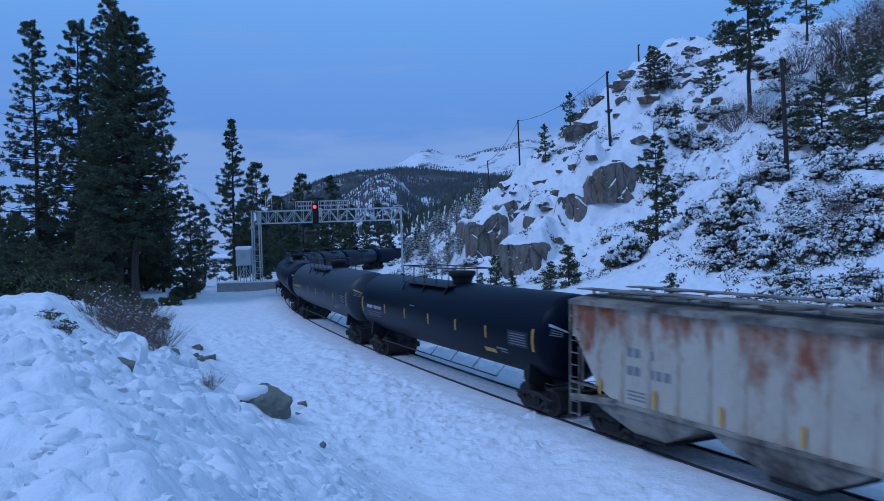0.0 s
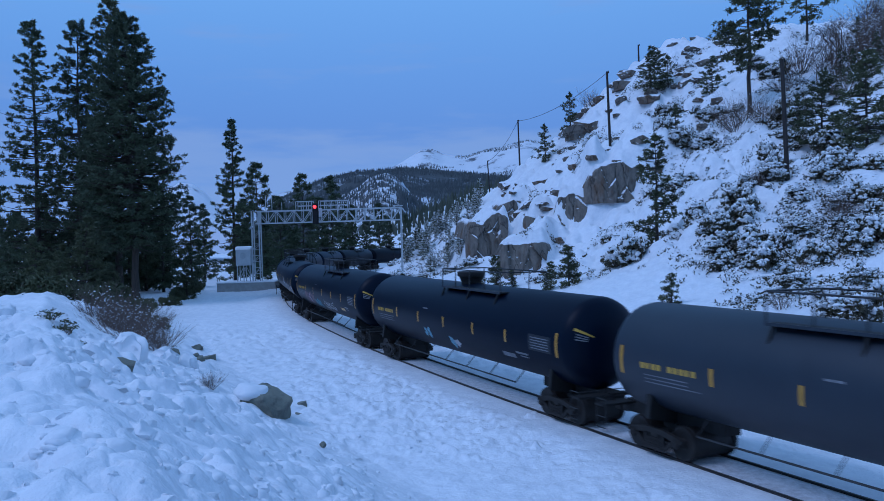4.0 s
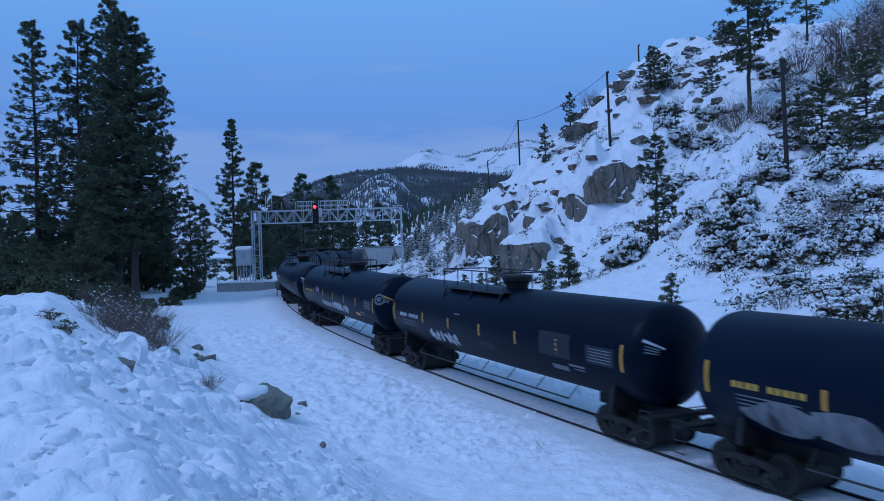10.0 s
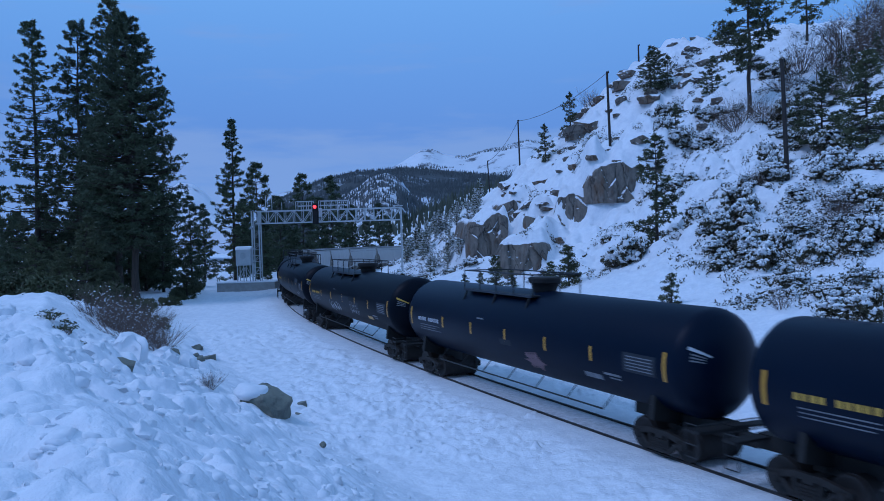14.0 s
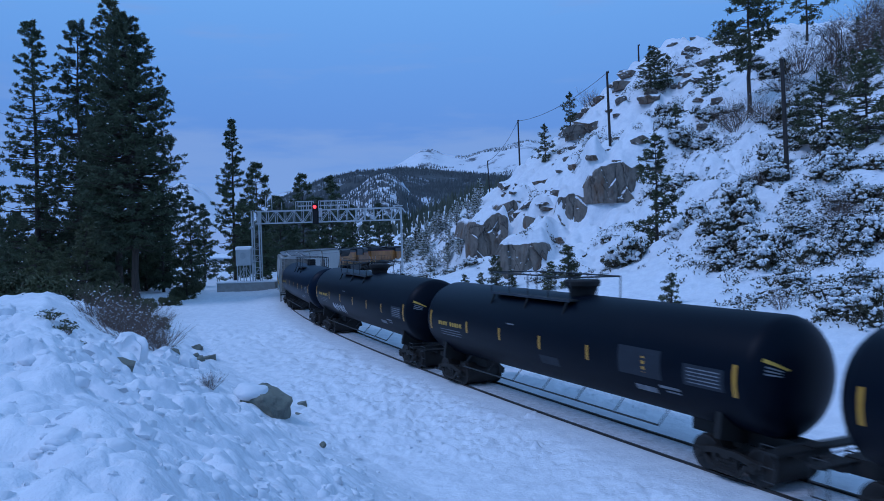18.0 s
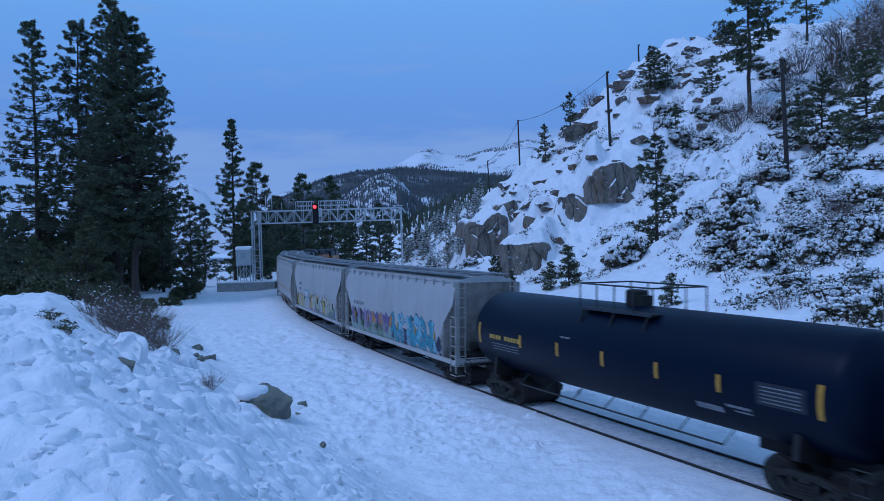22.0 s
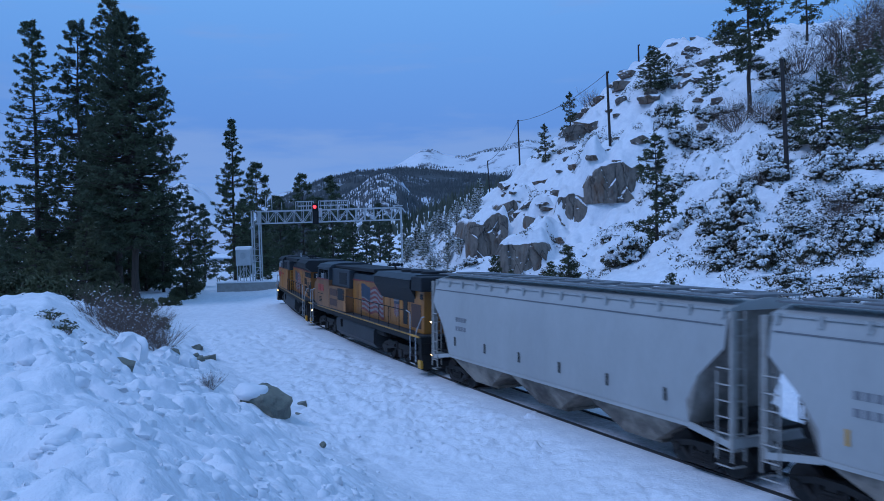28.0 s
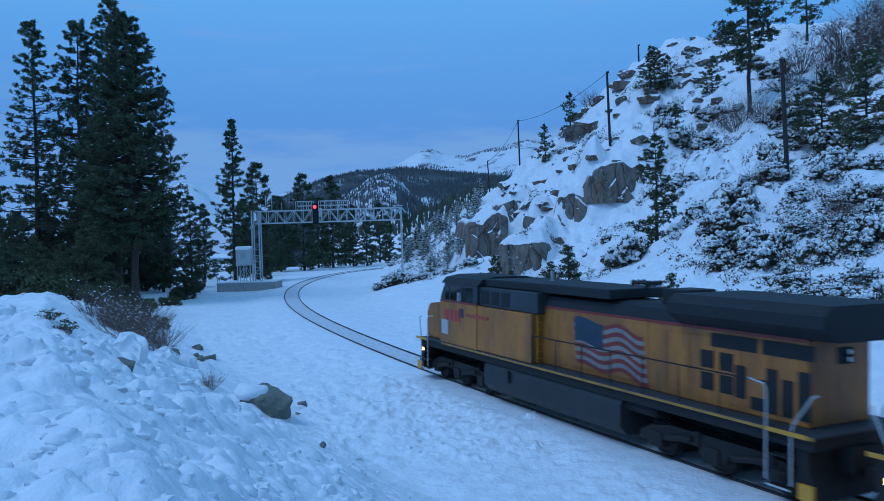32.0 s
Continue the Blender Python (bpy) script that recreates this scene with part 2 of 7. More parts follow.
FARSNOW = material("far_snow_slope", (0.74, 0.76, 0.80), (0.6, 0.62, 0.66), 0.8, scale=0.003, fine=0.03, bump=0.3, depth=4.0, spots=(0.10, 0.11, 0.13), spot_scale=0.012, spot_lo=0.56, spot_hi=0.66)


# ---------------- mesh helpers ----------------
def part(name, bm, mat, parent=None, label="", smooth=None):
    me = bpy.data.meshes.new(name)
    bm.to_mesh(me)
    bm.free()
    for m in (mat if isinstance(mat, (list, tuple)) else [mat]):
        me.materials.append(m)
    if smooth:
        me.polygons.foreach_set("use_smooth", [True] * len(me.polygons))
        me.set_sharp_from_angle(angle=radians(smooth))
    ob = new(name, me)
    if parent:
        ob.parent = parent
    if label:
        ob["label"] = label
    return ob


def share(name, ob, parent, m):
    """Another part on the same mesh."""
    o = new(name, ob.data)
    o.parent = parent
    o.matrix_local = m
    if "label" in ob:
        o["label"] = ob["label"]
    return o


def mesh_part(name, verts, faces, mat, parent=None, label="", smooth=True):
    me = bpy.data.meshes.new(name)
    me.from_pydata(verts, [], faces)
    me.materials.append(mat)
    if smooth:
        me.polygons.foreach_set("use_smooth", [True] * len(me.polygons))
    ob = new(name, me)
    if parent:
        ob.parent = parent
    if label:
        ob["label"] = label
    return ob


def empty(name, label, category, group="", kind="", m=None):
    ob = new(name)
    ob.empty_display_size = 0.3
    if m is not None:
        ob.matrix_basis = m
    return tagged(ob, label, category, group, kind)


def box(bm, x0, x1, y0, y1, z0, z1, bevel=0.0):
    vs = [bm.verts.new((x, y, z)) for x in (x0, x1) for y in (y0, y1) for z in (z0, z1)]
    fs = [bm.faces.new([vs[i] for i in f]) for f in ((0, 1, 3, 2), (4, 6, 7, 5), (0, 4, 5, 1), (2, 3, 7, 6), (0, 2, 6, 4), (1, 5, 7, 3))]
    if bevel:
        es = list({e for f in fs for e in f.edges})
        bmesh.ops.bevel(bm, geom=es, offset=bevel, segments=2, affect="EDGES", profile=0.5)
    return bm


def bar(bm, a, b, w, h=None):
    """A square bar from a to b."""
    a, b = Vector(a), Vector(b)
    d = (b - a).normalized()
    up = Vector((0, 0, 1)) if abs(d.z) < 0.9 else Vector((1, 0, 0))
    s = d.cross(up).normalized()
    u = s.cross(d)
    s, u = s * w / 2, u * (h or w) / 2
    q = [bm.verts.new(p + i * s + j * u) for p in (a, b) for i, j in ((-1, -1), (1, -1), (1, 1), (-1, 1))]
    for f in ((3, 2, 1, 0), (4, 5, 6, 7), (0, 1, 5, 4), (1, 2, 6, 5), (2, 3, 7, 6), (3, 0, 4, 7)):
        bm.faces.new([q[i] for i in f])
    return bm


def tube(bm, pts, r, n=8, cap=True):
    """A round pipe along pts; r is one radius or one for each point."""
    pts = [Vector(p) for p in pts]
    rs = [float(r)] * len(pts) if not isinstance(r, (list, tuple)) else [float(q) for q in r]
    rings, up = [], None
    for i, p in enumerate(pts):
        d = (pts[min(i + 1, len(pts) - 1)] - pts[max(i - 1, 0)]).normalized()
        if up is None:
            up = Vector((0, 0, 1)) if abs(d.z) < 0.9 else Vector((1, 0, 0))
        s = d.cross(up).normalized()
        up = s.cross(d)
        rings.append([bm.verts.new(p + rs[i] * (math.cos(a) * s + math.sin(a) * up)) for a in (2 * math.pi * k / n for k in range(n))])
    for a, b in zip(rings, rings[1:]):
        for k in range(n):
            bm.faces.new((a[k], a[(k + 1) % n], b[(k + 1) % n], b[k]))
    if cap:
        bm.faces.new(rings[0][::-1])
        bm.faces.new(rings[-1])
    return bm


def lathe(bm, profile, n=32, axis="x", at=(0, 0, 0)):
    """Turns (along, radius) pairs round an axis."""
    rings = []
    for x, r in profile:
        ring = []
        for k in range(n):
            a = 2 * math.pi * k / n
            c, s = r * math.cos(a), r * math.sin(a)
            p = {"x": (x, c, s), "y": (s, x, c), "z": (c, s, x)}[axis]
            ring.append(bm.verts.new((p[0] + at[0], p[1] + at[1], p[2] + at[2])))
        rings.append(ring)
    for a, b in zip(rings, rings[1:]):
        for k in range(n):
            bm.faces.new((a[k], a[(k + 1) % n], b[(k + 1) % n], b[k]))
    bm.faces.new(rings[0][::-1])
    bm.faces.new(rings[-1])
    return bm


def prism(bm, outline, y0, y1):
    """Extrudes an outline of (x, z) pairs from y0 to y1."""
    a = [bm.verts.new((x, y0, z)) for x, z in outline]
    b = [bm.verts.new((x, y1, z)) for x, z in outline]
    n = len(outline)
    bm.faces.new(a)
    bm.faces.new(b[::-1])
    for i in range(n):
        bm.faces.new((a[i], b[i], b[(i + 1) % n], a[(i + 1) % n]))
    return bm


def section(bm, outline, x0, x1):
    """Extrudes a cross section of (y, z) pairs from x0 to x1."""
    a = [bm.verts.new((x0, y, z)) for y, z in outline]
    b = [bm.verts.new((x1, y, z)) for y, z in outline]
    n = len(outline)
    bm.faces.new(a[::-1])
    bm.faces.new(b)
    for i in range(n):
        bm.faces.new((a[i], a[(i + 1) % n], b[(i + 1) % n], b[i]))
    return bm


def fresh(*calls):
    bm = bmesh.new()
    for f, *args in calls:
        f(bm, *args)
    return bm


# ---------------- the track's line ----------------
BENDS = [-0.00094, -0.00136, -0.00177, -0.00218, -0.00314, -0.00356, -0.00628, -0.00568, -0.00381, -0.00478, -0.00739, -0.0104, -0.0125, -0.007] + [-0.004] * 12
LINE_S = np.arange(-40, 410.1, 0.5)
_k = np.interp(LINE_S, -40 + 18.0 * np.arange(len(BENDS)), BENDS)


def _sum(values):
    return np.concatenate([[0], np.cumsum((values[1:] + values[:-1]) / 2 * 0.5)])


LINE_H = _sum(_k)
LINE_H += 2.066615 - LINE_H[80]
LINE_X, LINE_Y = _sum(np.cos(LINE_H)), _sum(np.sin(LINE_H))
LINE_X += 13.4061 - LINE_X[80]
LINE_Y += 9.9711 - LINE_Y[80]
CANT = 0.0234


def rail_z(s):
    return 0.009425 * s - 0.013947 * np.maximum(0, s - 90) + 0.0045 * np.maximum(0, s - 190)


def on_track(s, d=0.0, h=0.0):
    """A point s metres along the line, d metres to its outer side and h above the rails."""
    d, h = d - CANT * h, h + CANT * d
    t = np.interp(s, LINE_S, LINE_H)
    return Vector((float(np.interp(s, LINE_S, LINE_X) - math.sin(t) * d), float(np.interp(s, LINE_S, LINE_Y) + math.cos(t) * d), float(rail_z(s) + h)))


# ---------------- ground ----------------
def hash01(ix, iy, seed):
    v = np.sin(ix * 127.1 + iy * 311.7 + seed * 74.7) * 43758.5453
    return v - np.floor(v)


def vnoise(x, y, seed=0):
    ix, iy = np.floor(x), np.floor(y)
    fx, fy = x - ix, y - iy
    fx, fy = fx * fx * (3 - 2 * fx), fy * fy * (3 - 2 * fy)
    a, b = hash01(ix, iy, seed), hash01(ix + 1, iy, seed)
    c, d = hash01(ix, iy + 1, seed), hash01(ix + 1, iy + 1, seed)
    return (a + (b - a) * fx + (c - a) * fy + (a - b - c + d) * fx * fy) * 2 - 1


def fbm(x, y, octaves=4, seed=0, gain=0.5):
    out, amp = 0, 1.0
    for o in range(octaves):
        ca, sa = math.cos(0.6 * o), math.sin(0.6 * o)
        out = out + amp * vnoise((x * ca - y * sa) * 2.03 ** o + 13.7 * o, (x * sa + y * ca) * 2.03 ** o - 7.1 * o, seed + o)
        amp *= gain
    return out


def domes(x, y, cell, height, seed):
    """Rounded pillows on a jittered grid, like snow over boulders."""
    gx, gy = np.floor(x / cell), np.floor(y / cell)
    out = np.zeros(np.shape(x))
    for i in (-1, 0, 1):
        for j in (-1, 0, 1):
            cx, cy = gx + i, gy + j
            ux, uy = (cx + hash01(cx, cy, seed)) * cell, (cy + hash01(cx, cy, seed + 7)) * cell
            k = hash01(cx, cy, seed + 13)
            rad = cell * (0.34 + 0.42 * k)
            turn = 6.28 * hash01(cx, cy, seed + 19)
            dx, dy = x - ux, y - uy
            du = (dx * np.cos(turn) + dy * np.sin(turn)) / rad
            dv = (dy * np.cos(turn) - dx * np.sin(turn)) / (rad * 0.65)
            out = np.maximum(out, height * (0.35 + 0.65 * k) * np.sqrt(np.maximum(0, 1 - du * du - dv * dv)))
    return out


def smooth(x, a, b):
    t = np.clip((x - a) / (b - a), 0, 1)
    return t * t * (3 - 2 * t)


# the hill's bones: x, y, height
HILL = [(26.9, 61.6, 11.0), (20.3, 95.7, 16.9), (14.3, 140, 17.6), (11, 170, 16.6), (10.5, 30.8, 0.2), (-1.1, 57.7, 0.4), (-8.5, 85.4, 0.8),
        (-9.5, 113.4, 0.8), (-9, 142.8, 0.8), (-2, 169.2, 0.6), (19.6, 13.3, 0), (7.0, 116, 10.4), (4.5, 109, 3.6), (16.5, 83, 8.0), (14.2, 65, 3.8), (23.7, 50, 4.8),
        (19.5, 35, 2.4), (17.7, 150, 19.0), (21.5, 140, 21.8), (24.6, 135, 26.4), (29.3, 130, 31.6), (38.5, 130, 37.6)]
HILL2 = [(44, 130, 38.2), (35, 90, 20.3), (45.3, 100, 28), (52, 90, 28.5), (35.7, 70, 14), (33.2, 112, 27.2), (28.2, 100, 20), (22, 165, 18), (45, 170, 30),
         (75, 130, 40), (75, 60, 32), (48, 30, 10), (40, 5, 6), (75, 0, 20), (60, 190, 25), (30, 190, 14)]
_c = np.array(HILL + HILL2, float)
# granite faces that step the hillside: x, y, width, height, turn
CLIFFS = [(6.2, 99.5, 4.8, 6.2, 10), (8.0, 79.5, 4.6, 3.8, -12), (20.9, 86.0, 8.8, 3.9, 4), (15.2, 87.5, 4.6, 3.6, -14), (10.6, 112, 3.4, 2.0, 5), (11.3, 92, 2.6, 1.6, -8), (21.5, 117, 4.0, 1.8, 0)]


def _tps(r2):
    return np.where(r2 > 0, r2 * np.log(np.maximum(r2, 1e-9)) * 0.5, 0.0)


_n = len(_c)
_A = np.zeros((_n + 3, _n + 3))
_A[:_n, :_n] = _tps(((_c[:, None, :2] - _c[None, :, :2]) ** 2).sum(-1)) + np.eye(_n) * 6.0
_A[:_n, _n], _A[:_n, _n + 1:] = 1, _c[:, :2]
_A[_n:, :_n] = _A[:_n, _n:].T
_w = np.linalg.solve(_A, np.concatenate([_c[:, 2], np.zeros(3)]))

TOE = np.array([(12, -6), (7, 6), (-0.5, 20), (-5.7, 30), (-12.8, 44.5), (-26.5, 77), (-50, 110)], float)


def near_line(x, y, px, py):
    """Distance to a polyline, the running index of the nearest point and the side."""
    best = np.full(x.shape, 1e9)
    idx = np.zeros(x.shape)
    side = np.zeros(x.shape)
    for i in range(len(px) - 1):
        ax, ay, bx, by = px[i], py[i], px[i + 1], py[i + 1]
        dx, dy = bx - ax, by - ay
        t = np.clip(((x - ax) * dx + (y - ay) * dy) / (dx * dx + dy * dy), 0, 1)
        ex, ey = x - ax - t * dx, y - ay - t * dy
        d = np.hypot(ex, ey)
        m = d < best
        best[m], idx[m], side[m] = d[m], (i + t)[m], np.sign(dx * ey - dy * ex)[m]
    return best, idx, side


# a churned footpath over the level snow
TRAIL = [[(-3.5, 25.6), (-1.7, 26.0), (-0.3, 26.4), (1.6, 26.0), (3.4, 28.2)], [(-0.6, 26.0), (-0.1, 24.4), (0.6, 23.2), (1.7, 23.2), (2.8, 23.8)], [(-2.2, 27.6), (1.1, 27.8), (3.2, 27.2)]]


def ground_z(x, y, rough=True):
    """Height of the snow surface."""
    x, y = np.asarray(x, float), np.asarray(y, float)
    d, i, side = near_line(x, y, LINE_X[::12], LINE_Y[::12])
    s = -40 + i * 6.0
    sd = d * side
    bed = rail_z(np.clip(s, -40, 330)) + CANT * np.clip(sd, -3, 3) - 0.075
    z = bed - 0.25 * smooth(d, 2.0, 5.0)
    # hill on the inner side
    hz = _w[_n] + _w[_n + 1] * x + _w[_n + 2] * y
    for k in range(_n):
        hz = hz + _w[k] * _tps((x - _c[k, 0]) ** 2 + (y - _c[k, 1]) ** 2)
    hz = np.clip(hz, -1, 46)
    if rough:
        bold = smooth(0.42 - x / np.maximum(y, 1), -0.10, 0.06)
        pillow = domes(x, y, 3.0, 1.35, 5) * (0.35 + 0.65 * smooth(fbm(x / 7, y / 7, 2, 66), -0.5, 0.4)) + domes(x, y, 1.5, 0.6, 6)
        lump = fbm(x / 9, y / 9, 3, 3) * 0.55 + pillow * (0.45 + 0.55 * bold) + fbm(x / 0.8, y / 0.8, 2, 14) * 0.07 - 1.0
    else:
        lump = -0.6
    inner = smooth(-sd, 5.0, 11.0) * (1 - smooth(np.hypot(x, y), 190, 330))
    grow = smooth(hz, 1.0, 7.0)
    up = np.maximum(hz + lump * grow - z, 0)
    for cx, cy, cw, ch, turn in CLIFFS:
        ca, sa = math.cos(radians(turn)), math.sin(radians(turn))
        u, q = (x - cx) * ca + (y - cy) * sa, (y - cy) * ca - (x - cx) * sa
        step = 0.72 * smooth(q, -0.1, 0.8) * (1 - smooth(q, 1, ch * 3.2)) - 0.25 * (1 - smooth(q, -0.7, 0.1)) * smooth(q, -ch * 2.4, -0.4)
        up = np.maximum(up + ch * step * (1 - smooth(np.abs(u), cw / 2 - 0.5, cw / 2 + 0.9)), 0)
    z = z + up * inner
    # the spoil bank on which the camera stands
    bd, bi, bs = near_line(x, y, TOE[:, 0], TOE[:, 1])
    e = bd * bs
    far = 1 - smooth(y, 52, 90)
    ridge = (4.85 - 0.75 * smooth(y, 12, 34)) * (1 - 0.5 * smooth(-x, 16, 40))
    lift = ridge * np.clip(e / 8.5, 0, 1) ** 1.2 * far
    if rough:
        w = np.clip(e / 3.0, 0, 1) * far
        heap = np.maximum(0, fbm(x / 0.8, y / 0.8, 2, 31) + 0.15) * 0.30 + fbm(x / 0.32, y / 0.32, 2, 33) * 0.05 + domes(x, y, 0.62, 0.17, 8) + domes(x, y, 0.30, 0.07, 9) - 0.08
        lift = lift + w * (fbm(x / 2.4, y / 2.4, 2, 21) * 0.16 + heap * (0.7 + 0.5 * vnoise(x / 3.1, y / 3.1, 77)) - 0.05)
        z = z + (1 - w) * (1 - grow * inner) * fbm(x / 0.6, y / 0.6, 4, 41, 0.65) * (0.03 + 0.06 * smooth(y, 22, 34) * smooth(-y, -70, -48) + 0.04 * smooth(fbm(x / 9, y / 9, 2, 61), -0.2, 0.5)) * smooth(d, 1.5, 3)
        near = (np.abs(x) < 6) & (y > 21) & (y < 30)
        if near.any():
            for way in TRAIL:
                p = np.array(way)
                td = near_line(x[near], y[near], p[:, 0], p[:, 1])[0]
                z[near] += np.exp(-(td / 0.11) ** 2) * np.maximum(0, 0.03 + 0.17 * vnoise(x[near] / 0.22, y[near] / 0.30, 91))
    z = z + np.maximum(lift, 0)
    # woods and far valley
    out = smooth(sd, 25, 120)
    z = z - out * 3.0 * smooth(np.hypot(x, y), 90, 260)
    z = z - 40 * smooth(np.hypot(x, y), 260, 900)
    return z


def gz(x, y, rough=False):
    return float(ground_z(np.array([x]), np.array([y]), rough)[0])


def build_ground():
    fine = np.radians(np.arange(-31.0, 31.01, 0.13))
    rest = np.radians(np.arange(32.0, 328.9, 1.7))
    az = np.concatenate([fine, rest])
    r = [0.6]
    while r[-1] < 5:
        r.append(r[-1] * 1.06)
    while r[-1] < 45:
        r.append(r[-1] * 1.0046)
    while r[-1] < 150:
        r.append(r[-1] * 1.0050 + 0.003)
    while r[-1] < 260:
        r.append(r[-1] * 1.0110)
    while r[-1] < 4600:
        r.append(r[-1] * 1.14)
    r = np.array(r)
    A, R = np.meshgrid(az, r)
    X, Y = np.sin(A) * R, np.cos(A) * R
    Z = ground_z(X, Y)
    nr, na = A.shape
    verts = np.stack([X, Y, Z], -1).reshape(-1, 3)
    verts = np.vstack([verts, [[0, 0, Z[0].mean()]]])
    i, j = np.meshgrid(np.arange(nr - 1), np.arange(na), indexing="ij")
    j2 = (j + 1) % na
    quads = np.stack([i * na + j, (i + 1) * na + j, (i + 1) * na + j2, i * na + j2], -1).reshape(-1, 4)
    me = bpy.data.meshes.new("ground")
    nq = len(quads)
    me.vertices.add(len(verts))
    me.vertices.foreach_set("co", verts.ravel())
    tri = np.stack([np.full(na, nr * na), (np.arange(na)), (np.arange(na) + 1) % na], -1)
    me.loops.add(nq * 4 + na * 3)
    me.loops.foreach_set("vertex_index", np.concatenate([quads[:, ::-1].ravel(), tri[:, ::-1].ravel()]))
    me.polygons.add(nq + na)
    me.polygons.foreach_set("loop_start", np.concatenate([np.arange(nq) * 4, nq * 4 + np.arange(na) * 3]))
    me.update(calc_edges=True)
    me.validate()
    me.polygons.foreach_set("use_smooth", [True] * len(me.polygons))
    me.materials.append(SNOW)
    return tagged(new("ground", me), "snow-covered ground with a plowed bank and a steep hillside", "ground", kind="structure")


build_ground()


# ---------------- track ----------------
def sweep(name, outline, s0, s1, step, mat, parent=None, label=""):
    """Carries a (d, h) outline along the line."""
    ss = np.arange(s0, s1 + 0.01, step)
    n = len(outline)
    verts = [on_track(s, d, h) for s in ss for d, h in outline]
    faces = [(i * n + k, i * n + (k + 1) % n, (i + 1) * n + (k + 1) % n, (i + 1) * n + k) for i in range(len(ss) - 1) for k in range(n)]
    return mesh_part(name, verts, faces, mat, parent, label, smooth=False)


def build_track():
    track = empty("railway_track", "single railway track with dark rails nearly buried in snow", "railway track", kind="structure")
    for side in (1, -1):
        c = side * 0.755
        o = [(c - 0.037, -0.005), (c - 0.037, -0.04), (c - 0.012, -0.055), (c - 0.012, -0.15), (c + 0.012, -0.15), (c + 0.012, -0.055), (c + 0.037, -0.04), (c + 0.037, -0.005), (c + 0.028, 0), (c - 0.028, 0)]
        sweep("rail", o, -35, 330, 1.0, RAILM, track)
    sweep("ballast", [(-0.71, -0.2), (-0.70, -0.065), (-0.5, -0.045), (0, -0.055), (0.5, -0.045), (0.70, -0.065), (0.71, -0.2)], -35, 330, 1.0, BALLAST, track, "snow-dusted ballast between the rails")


build_track()

# ---------------- train ----------------
SPEED = 10.75


def coupler(bm, x, way):
    box(bm, min(x, x - way * 0.7), max(x, x - way * 0.7), -0.10, 0.10, 0.78, 0.98)
    box(bm, min(x, x - way * 0.28), max(x, x - way * 0.28), -0.17, 0.17, 0.72, 1.02, 0.03)


def freight_truck(parent, x, label="dark cast-iron truck"):
    """Two-axle truck: cast side frames with openings, spring nests, bolster and two wheelsets."""
    bm = bmesh.new()
    for y in (-0.99, 0.99):
        a, b = y - 0.065, y + 0.065
        prism(bm, [(-1.10, 0.60), (-1.10, 0.50), (-0.70, 0.52), (-0.36, 0.60), (0.36, 0.60), (0.70, 0.52), (1.10, 0.50), (1.10, 0.60), (0.72, 0.68), (0.35, 0.75), (-0.35, 0.75), (-0.72, 0.68)], a, b)
        prism(bm, [(-0.66, 0.52), (-0.74, 0.44), (-0.42, 0.14), (0.42, 0.14), (0.74, 0.44), (0.66, 0.52), (0.36, 0.24), (-0.36, 0.24)], a, b)
        for xx in (-0.34, 0.34):
            box(bm, xx - 0.05, xx + 0.05, a, b, 0.2, 0.64)
        for xx in (-0.875, 0.875):
            lathe(bm, [(-0.13, 0.11), (-0.11, 0.13), (0.06, 0.13), (0.12, 0.09)], 12, "y", (xx, y, 0.461))
            box(bm, xx - 0.15, xx + 0.15, a, b, 0.46, 0.62, 0.02)
        for xx in (-0.18, 0, 0.18):
            lathe(bm, [(0.24, 0.07), (0.28, 0.085), (0.32, 0.07), (0.36, 0.085), (0.40, 0.07), (0.44, 0.085), (0.50, 0.07)], 8, "z", (xx, y * 1.02, 0))
    box(bm, -0.18, 0.18, -1.05, 1.05, 0.50, 0.66, 0.03)
    box(bm, -0.35, 0.35, -0.35, 0.35, 0.66, 0.80)
    for xx in (-0.40, 0.40):
        box(bm, xx - 0.05, xx + 0.05, -0.85, 0.85, 0.30, 0.42)
    truck = part("truck", bm, TRUCKM, parent, label)
    truck.location = (x, 0, 0)
    axle = bmesh.new()
    prof = [(0.66, 0.44), (0.665, 0.488), (0.695, 0.488), (0.70, 0.466), (0.80, 0.459), (0.80, 0.38), (0.77, 0.33), (0.765, 0.16), (0.82, 0.14), (0.84, 0.07)]
    lathe(axle, [(-q, r) for q, r in prof[::-1]] + prof, 24, "y")
    w0 = part("wheelset", axle, WHEELM, truck, smooth=35)
    w0.location = (-0.875, 0, 0.461)
    w1 = new("wheelset", w0.data)
    w1.parent, w1.location = truck, (0.875, 0, 0.461)
    return truck


PATCH = material("dull_repaint", (0.0045, 0.0085, 0.016), (0.0085, 0.0135, 0.022), 0.7, scale=2.0, fine=9, bump=0.0)
DIMWHITE = material("dim_white_lettering", (0.22, 0.225, 0.24), (0.10, 0.105, 0.115), 0.7, scale=3, fine=12, bump=0.0)


